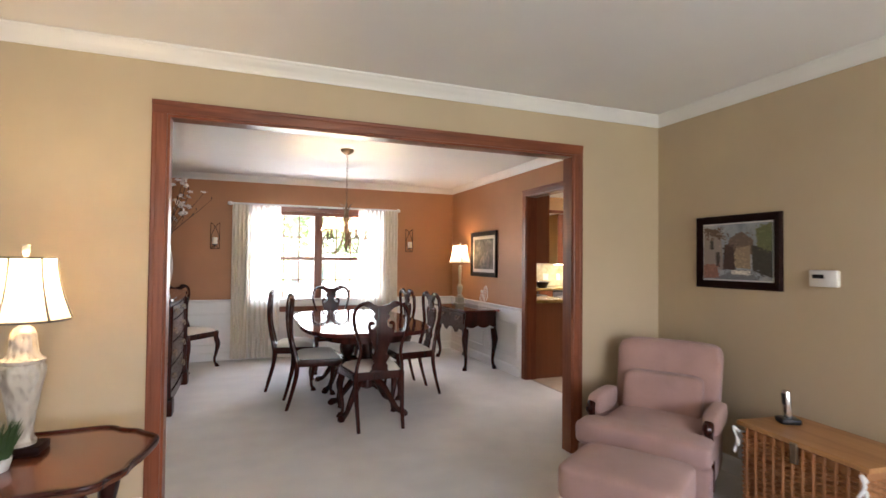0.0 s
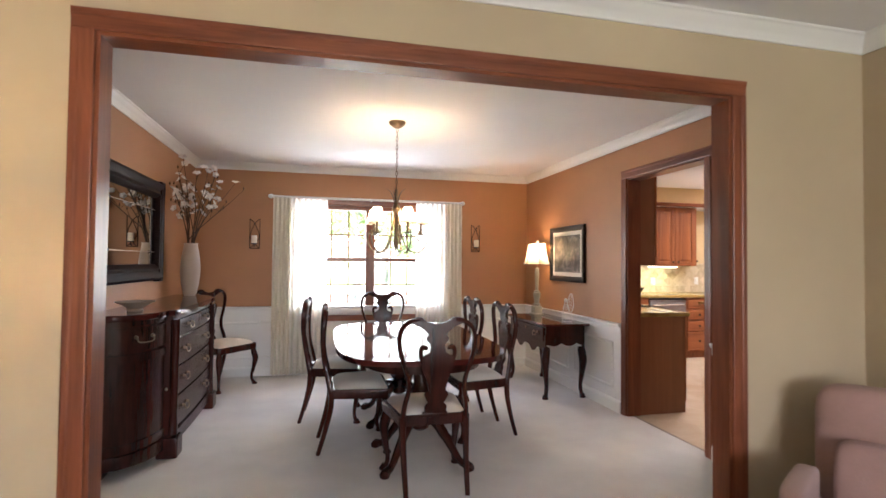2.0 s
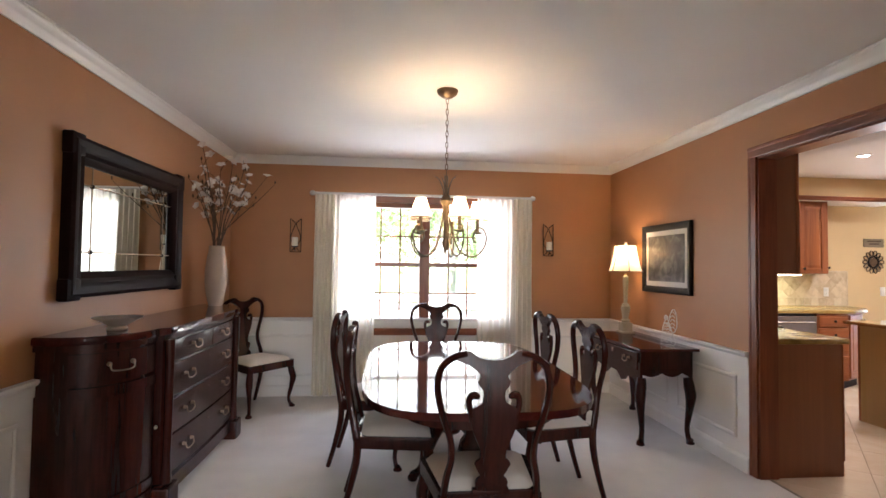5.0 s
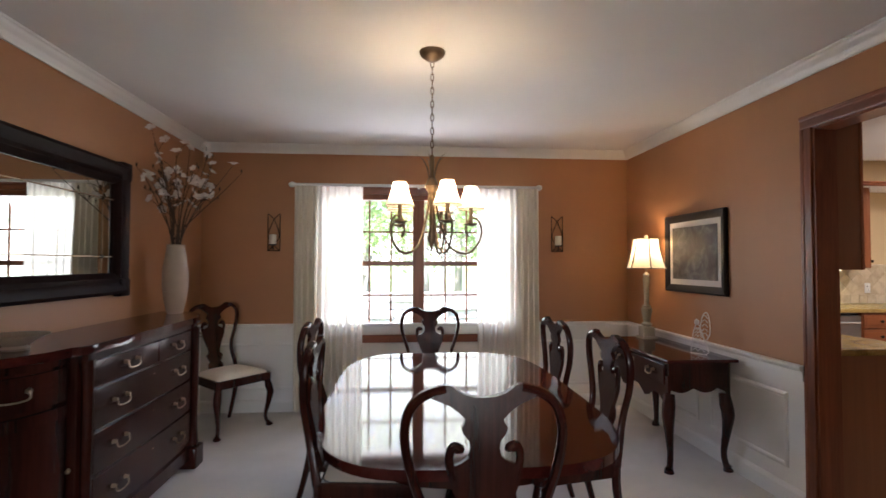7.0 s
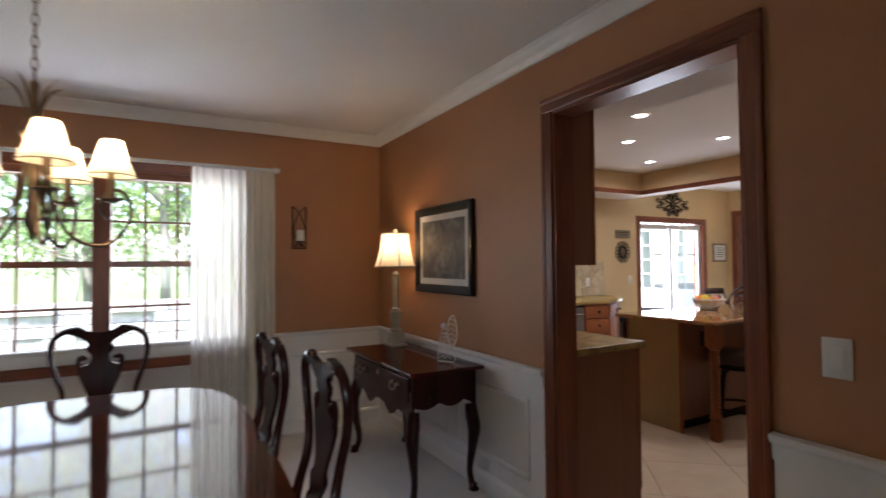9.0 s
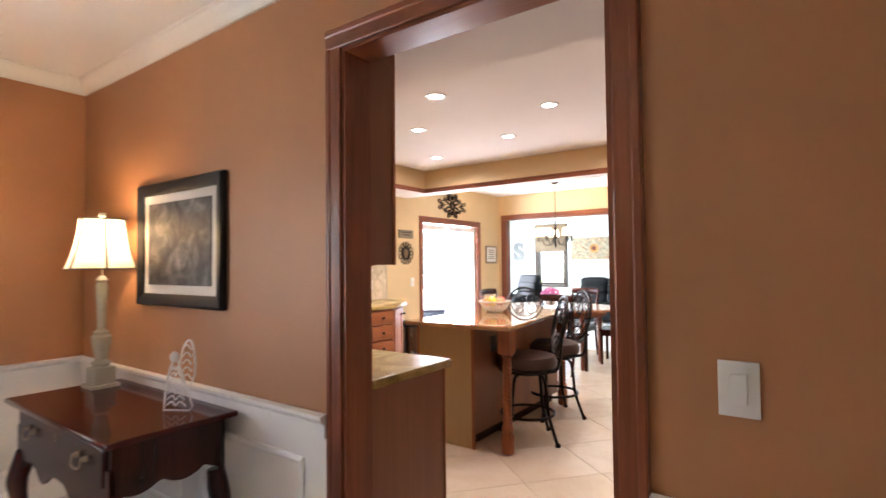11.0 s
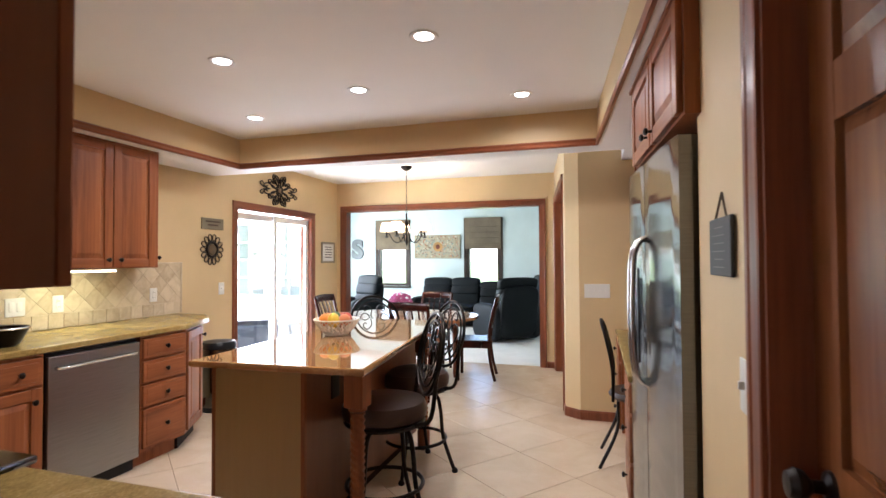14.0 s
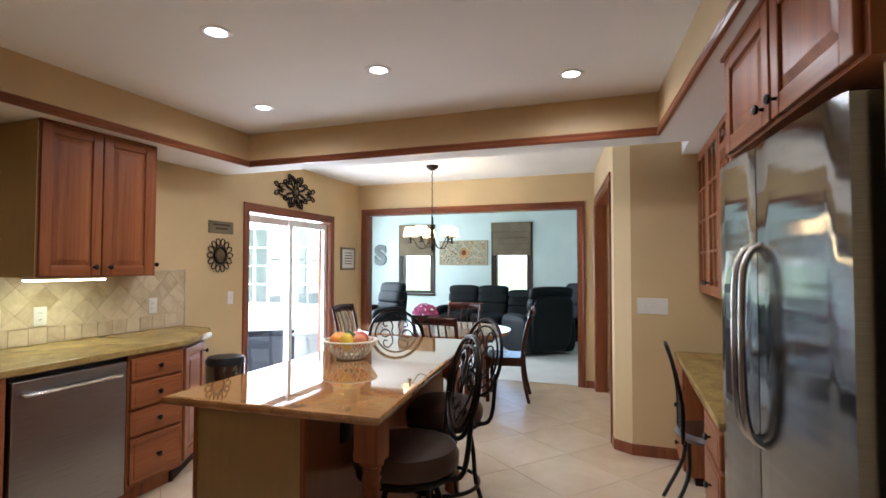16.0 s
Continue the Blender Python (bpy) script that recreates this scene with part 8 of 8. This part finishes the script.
for ob in [o for o in bpy.data.objects if o.name.split("_family_window")[0] in ("casing", "stool") and "_family_window" in o.name] + [c for n in ("window_3", "window_4") for c in bpy.data.objects[n].children]:
    if ob.data and ob.data.materials and ob.data.materials[0].name.startswith("stained oak"):
        ob.data.materials[0] = M["dark_trim"]
for i, (ya, yb, za, zb) in enumerate(PWIN):
    pw = thing("window_%d" % (i + 6), "white paned window of the family room facing the patio", "window", kind="structure")
    x0, x1 = KE + 0.08, FW - 0.01
    for a, b, c, d in ((ya, ya + 0.05, za, zb), (yb - 0.05, yb, za, zb), (ya + 0.05, yb - 0.05, za, za + 0.05), (ya + 0.05, yb - 0.05, zb - 0.05, zb)):
        part("window_frame", box(B(), x0, a, c, x1, b, d, 0.004), M["white"], pw)
    nc, nr = 3, 4
    for k in range(1, nc):
        y = ya + 0.05 + (yb - ya - 0.1) * k / nc
        part("muntin", box(B(), x0 + 0.01, y - 0.011, za + 0.05, x1 - 0.01, y + 0.011, zb - 0.05), M["white"], pw)
    for k in range(1, nr):
        z = za + 0.05 + (zb - za - 0.1) * k / nr
        part("muntin", box(B(), x0 + 0.013, ya + 0.05, z - 0.011, x1 - 0.013, yb - 0.05, z + 0.011), M["white"], pw)
    gp = part("pane", box(B(), x0 + 0.024, ya + 0.05, za + 0.05, x0 + 0.028, yb - 0.05, zb - 0.05), M["glass"], pw)
    gp.visible_shadow = False
# added window out of view, round the family room's fill lamp
window("window_5", "x", FN, 11.2, 13.6, 0.8, 2.2, 2, 2, (1, 1), "double-hung family room window", 0.15, 1)
for ob in bpy.data.objects["window_5"].children:
    if ob.data.materials[0].name.startswith("stained oak"):
        ob.data.materials[0] = M["white"]


def recliner(name, label, m, w=0.86, arms=(True, True)):
    c = thing(name, label, "recliner", m)
    part("seat_base", grown(B(), w - 0.2, 0.78, 0.30, 0.04, 0.0, n=6), M["charcoal"], c)
    part("seat_cushion", grown(B(), w - 0.22, 0.66, 0.18, 0.30, 0.02, cy=0.08, n=6), M["charcoal"], c, "", 60)
    for z, h, d in ((0.42, 0.30, 0.20), (0.68, 0.24, 0.22), (0.87, 0.20, 0.18)):
        bm = grown(B(), w - 0.22, d, h, z, 0.01, n=6)
        for v in bm.verts:
            v.co.y += -0.27 - 0.22 * (v.co.z - 0.42)
        part("back_cushion", bm, M["charcoal"], c, "", 60)
    bm = grown(B(), w - 0.24, 0.14, 0.86, 0.08, 0.0, n=6)
    for v in bm.verts:
        v.co.y += -0.36 - 0.16 * (v.co.z - 0.2)
    part("back_shell", bm, M["charcoal"], c, "", 60)
    for s, on in zip((-1, 1), arms):
        if on:
            part("arm", grown(B(), 0.17, 0.82, 0.58, 0.04, 0.02, cx=s * (w / 2 - 0.09), n=6), M["charcoal"], c, "", 60)
    return c


recliner("recliner", "charcoal leather recliner in the family room corner", rot(12.7, 10.22, 0, 66))
LOW = Matrix.Diagonal((1, 1, 0.92, 1))
sofa_lab = "charcoal leather sectional seat below the windows"
s0 = recliner("sectional_seat", sofa_lab, rot(13.95, 9.0, 0, 90) @ LOW, 0.86, (False, True))
tagged(s0, "charcoal leather sectional end seat below the windows", "sofa", "sectional sofa")
s1 = recliner("sectional_seat", sofa_lab, rot(13.95, 8.36, 0, 90) @ LOW, 0.86, (False, False))
tagged(s1, "", "sofa", "sectional sofa")
copy_thing(s1, rot(13.95, 7.72, 0, 90) @ LOW)
s2 = recliner("sectional_seat", "charcoal leather reclining end seat with its back to the wall", rot(12.25, 7.12, 0, -50), 0.95, (True, True))
tagged(s2, "", "sofa", "sectional sofa")
s3 = recliner("sectional_seat", "charcoal leather corner seat of the sectional", rot(13.45, 6.95, 0, 30), 0.95, (False, False))
tagged(s3, "", "sofa", "sectional sofa")
ca = thing("canvas_art", "tan floral canvas with a russet sunflower between the windows", "picture", rot(FE, 9.10, 1.68))
part("canvas", box(B(), -0.03, -0.55, -0.27, 0, 0.55, 0.27, 0.004), art("faded floral print", 12, [(0.22, 0.15, 0.09), (0.42, 0.33, 0.20), (0.30, 0.30, 0.22), (0.48, 0.22, 0.12)]), ca)
for r, c2 in ((0.11, (0.42, 0.22, 0.07)), (0.055, (0.16, 0.05, 0.025))):
    bm = lathe(B(), [(r, 0), (r * 0.95, 0.002)], 24)
    bmesh.ops.rotate(bm, verts=bm.verts[:], matrix=Matrix.Rotation(radians(-90), 3, "Y"))
    bmesh.ops.translate(bm, verts=bm.verts[:], vec=(-0.0305 - (0.0025 if r < 0.1 else 0), -0.02, 0.0))
    part("sunflower", bm, paint("sunflower %d" % int(r * 1000), c2, 0.8, 0.3, 30, 0.2), ca)
rc2 = random.Random(21)
for nm, c2 in (("russet_petals", (0.36, 0.13, 0.06)), ("teal_leaves", (0.16, 0.22, 0.20)), ("cream_petals", (0.58, 0.50, 0.36)), ("brown_leaves", (0.17, 0.09, 0.045))):
    bm = B()
    for k in range(70):
        y, z, r, a = rc2.uniform(-0.52, 0.52), rc2.uniform(-0.24, 0.24), rc2.uniform(0.012, 0.028), rc2.uniform(0, 6.28)
        if y * y + z * z < 0.014:
            continue
        x = -0.0306 - 0.0004 * rc2.random()
        bm.faces.new([bm.verts.new((x, y + r * u * math.cos(a) - r * v * math.sin(a), z + r * u * math.sin(a) + r * v * math.cos(a))) for u, v in ((-1, 0), (-0.3, -0.5), (0.5, -0.4), (1, 0), (0.5, 0.4), (-0.3, 0.5))])
    tagged(part(nm, bm, paint("printed " + nm.replace("_", " "), c2, 0.8, 0.3, 30, 0.2), ca), kind="stuff")
fc = bpy.data.curves.new("letter_s", "FONT")
fc.body, fc.size, fc.extrude, fc.align_x, fc.align_y, fc.offset = "S", 0.60, 0.025, "CENTER", "CENTER", 0.03
fo = new("tmp_letter", fc)
bpy.context.view_layer.update()
lm = bpy.data.meshes.new_from_object(fo.evaluated_get(bpy.context.evaluated_depsgraph_get()))
bpy.data.objects.remove(fo)
lm.materials.append(paint("galvanised grey paint", (0.20, 0.215, 0.22), 0.5, 0.2))
ls = new("letter_sign", lm)
ls.matrix_world = Matrix.Translation((FE - 0.028, 11.10, 1.62)) @ Matrix(((0, 0, -1, 0), (-1, 0, 0, 0), (0, 1, 0, 0), (0, 0, 0, 1)))
tagged(ls, "large grey metal letter S mounted on the wall", "letter")
for z in (1.45, 1.75):
    framed_picture("small pale picture hung beside the metal letter", rot(FE, 11.42, z), 0.09, 0.11, [(0, 0), (0, 0.014), (0.012, 0.016), (0.016, 0)], 0.01, art("pale print %d" % int(z * 100), 8, [(0.5, 0.4, 0.35), (0.6, 0.6, 0.55)]), M["plastic"])

# ---- outside ----
grass = cloth("sunlit lawn", (0.16, 0.22, 0.07), 60, 0.5, 1.0, 0.95, 0)
setting("ground", box(B(), -600, -600, -1.0, 600, 600, -0.30), grass, "lawn and land round the house", "ground")
conc = paint("pale concrete", (0.55, 0.53, 0.50), 0.9, 0.12, 30, 0.4)
setting("path", box(B(), -6, 9.2, -0.40, 6.0, 12.2, -0.26, 0.01), conc, "pale concrete terrace below the dining window", "path")
setting("patio", box(B(), 6.4, KN + 0.16, -0.30, 12.5, 13.2, -0.06, 0.01), conc, "pale concrete patio outside the glass door", "patio")
rw = thing("retaining_wall", "low grey dry-stone retaining wall behind the lawn", "wall", rot(0, 15.5, -0.30))
bm = B()
rr = random.Random(9)
for row in range(5):
    x = -9.0 + rr.uniform(0, 0.3)
    while x < 9:
        w = rr.uniform(0.3, 0.75)
        d = rr.uniform(-0.06, 0.06)
        box(bm, x, d, row * 0.2, x + w - 0.02, 0.45, row * 0.2 + 0.185)
        x += w
tagged(part("stones", bm, tile_mat("grey fieldstone", (0.42, 0.40, 0.37), (0.22, 0.21, 0.20), 0.85), rw, "grey split stones", None), kind="stuff")


def tree(m, h, seed, label, leaf_mat, spread=1.0):
    t = thing("tree", label, "tree", m, "garden trees")
    r = random.Random(seed)
    tr = B()
    tube(tr, [(0, 0, 0), (0.08, 0.03, h * 0.25), (-0.04, 0.06, h * 0.5), (0.05, 0, h * 0.8)], [h * 0.018, h * 0.015, h * 0.011, h * 0.004], 9, 4)
    ends = []
    for k in range(15):
        z = h * r.uniform(0.16, 0.75)
        a = r.uniform(0, 2 * math.pi)
        l = h * r.uniform(0.18, 0.34) * spread
        e = Vector((l * math.cos(a), l * math.sin(a), z + h * r.uniform(0.05, 0.2)))
        tube(tr, [(0, 0, z), e * 0.5 + Vector((0, 0, z * 0.5 - e.z * 0.0 + 0.0)), e], [h * 0.01, h * 0.007, h * 0.003], 5)
        ends.append(e)
    part("trunk", tr, pale_bark, t)
    lv = B()
    for e in ends + [Vector((0, 0, h * 0.85))]:
        for q in range(150):
            d = Vector((r.gauss(0, 1), r.gauss(0, 1), r.gauss(0, 0.7)))
            p = e + d * h * 0.075
            n = Vector((r.gauss(0, 1), r.gauss(0, 1), r.gauss(0.6, 1))).normalized()
            u = n.orthogonal().normalized()
            v = n.cross(u)
            s = h * r.uniform(0.010, 0.02)
            vs = [lv.verts.new(p + u * s), lv.verts.new(p + v * s * 0.55), lv.verts.new(p - u * s), lv.verts.new(p - v * s * 0.55)]
            lv.faces.new(vs)
    tagged(part("crown", lv, leaf_mat, t, "leafy green crown", None), kind="stuff")
    return t


lf1 = leaf_mat("bright maple leaf", (0.22, 0.32, 0.12), (0.32, 0.42, 0.18))
lf2 = leaf_mat("yellow green leaf", (0.30, 0.36, 0.13), (0.42, 0.46, 0.2))
pale_bark = paint("sunlit grey bark", (0.30, 0.27, 0.22), 0.9, 0.3, 20, 0.5)
for x, y, h, sd, m2 in ((-2.5, 19.0, 8.5, 1, lf1), (2.2, 18.2, 7.5, 2, lf2), (6.0, 20.5, 9.0, 3, lf1), (-6.5, 22, 9.5, 4, lf2), (0.2, 23.5, 10, 5, lf1), (10.5, 24, 10, 6, lf1), (4.0, 26, 11, 7, lf2)):
    tree(rot(x, y, -0.30, sd * 40), h, sd, "broadleaf garden tree with a loose sunlit crown", m2)
for x, y, h, sd in ((-4.0, 16.6, 3.0, 11), (-1.6, 17.0, 2.6, 12), (0.6, 16.6, 2.8, 13), (2.6, 17.0, 3.1, 14), (4.6, 16.7, 2.9, 15), (-6.4, 17.0, 3.2, 16), (6.8, 17.2, 3.2, 17)):
    sh = tree(rot(x, y, 0.6, sd * 30), h, sd, "rounded garden shrub above the stone wall", lf1, 1.3)
    tagged(sh, "", "shrub")
pc = thing("patio_chair", "grey woven patio armchair on the concrete patio", "chair", rot(9.20, 9.93, -0.06, 215))
wv = cloth("grey resin weave", (0.05, 0.055, 0.065), 80, 0.25, 0.7, 0.7, 0)
part("seat", box(B(), -0.3, -0.28, 0.36, 0.3, 0.3, 0.44, 0.02), wv, pc)
bm = box(B(), -0.3, -0.34, 0.40, 0.3, -0.26, 0.92, 0.025)
part("backrest", bm, wv, pc)
for s in (-1, 1):
    part("arm", box(B(), s * 0.31 - 0.035, -0.3, 0.02, s * 0.31 + 0.035, 0.3, 0.62, 0.02), wv, pc)
for x in (-0.28, 0.28):
    part("leg", box(B(), x - 0.02, 0.24, 0, x + 0.02, 0.29, 0.37), wv, pc)
pt2 = thing("patio_table", "small white metal patio table", "table", rot(9.80, 9.85, -0.06) @ Matrix.Diagonal((0.8, 0.8, 1.0, 1)))
part("tabletop", lathe(B(), [(0.0, 0.55), (0.36, 0.55), (0.37, 0.565), (0.36, 0.58), (0.0, 0.58)], 28), M["white"], pt2)
for k in range(3):
    a = 2 * math.pi * k / 3
    part("leg", tube(B(), [(0.1 * math.cos(a), 0.1 * math.sin(a), 0.55), (0.30 * math.cos(a), 0.30 * math.sin(a), 0.0)], 0.012, 6), M["white"], pt2)

# ---- kitchen floor tiles, laid on the diagonal ----
fk = bpy.data.objects["floor_kitchen"]
TS, TA = 0.525, radians(-40)
E1, E2 = (math.cos(TA) * TS, math.sin(TA) * TS), (-math.sin(TA) * TS, math.cos(TA) * TS)
shared = None
for i in range(-11, 12):
    for j in range(-11, 12):
        cx = 6.443 + E1[0] * (i + 0.5) + E2[0] * (j + 0.5)
        cy = 6.087 + E1[1] * (i + 0.5) + E2[1] * (j + 0.5)
        g = 0.5 - 0.0016 / TS
        square = [(E1[0] * a + E2[0] * b, E1[1] * a + E2[1] * b) for a, b in ((-g, -g), (g, -g), (g, g), (-g, g))]
        quad = [(cx + a, cy + b) for a, b in square]
        poly = clipped(quad, KW - 0.06, FW - 0.075, 4.55, KN + 0.02)
        if len(poly) < 3:
            continue
        inside = len(poly) == 4 and all(abs(a[0] - b[0]) < 1e-6 and abs(a[1] - b[1]) < 1e-6 for a, b in zip(poly, quad))
        if inside and shared:
            ob = new("tile", shared)
            ob.parent = fk
            ob.matrix_basis = Matrix.Translation((cx, cy, 0))
        elif inside:
            ob = part("tile", prism(B(), square, -0.006, 0.0, None, 0.0012), M["tile"], fk, "", 30)
            ob.matrix_basis = Matrix.Translation((cx, cy, 0))
            shared = ob.data
        else:
            part("tile", prism(B(), poly, -0.006, 0.0), M["tile"], fk, "", 30)
setting("threshold", box(B(), KW - 0.075, KD[0] + 0.014, -0.005, KW - 0.055, KD[1] - 0.014, 0.003, 0.001), M["pewter"], "metal strip between carpet and tile", "threshold")
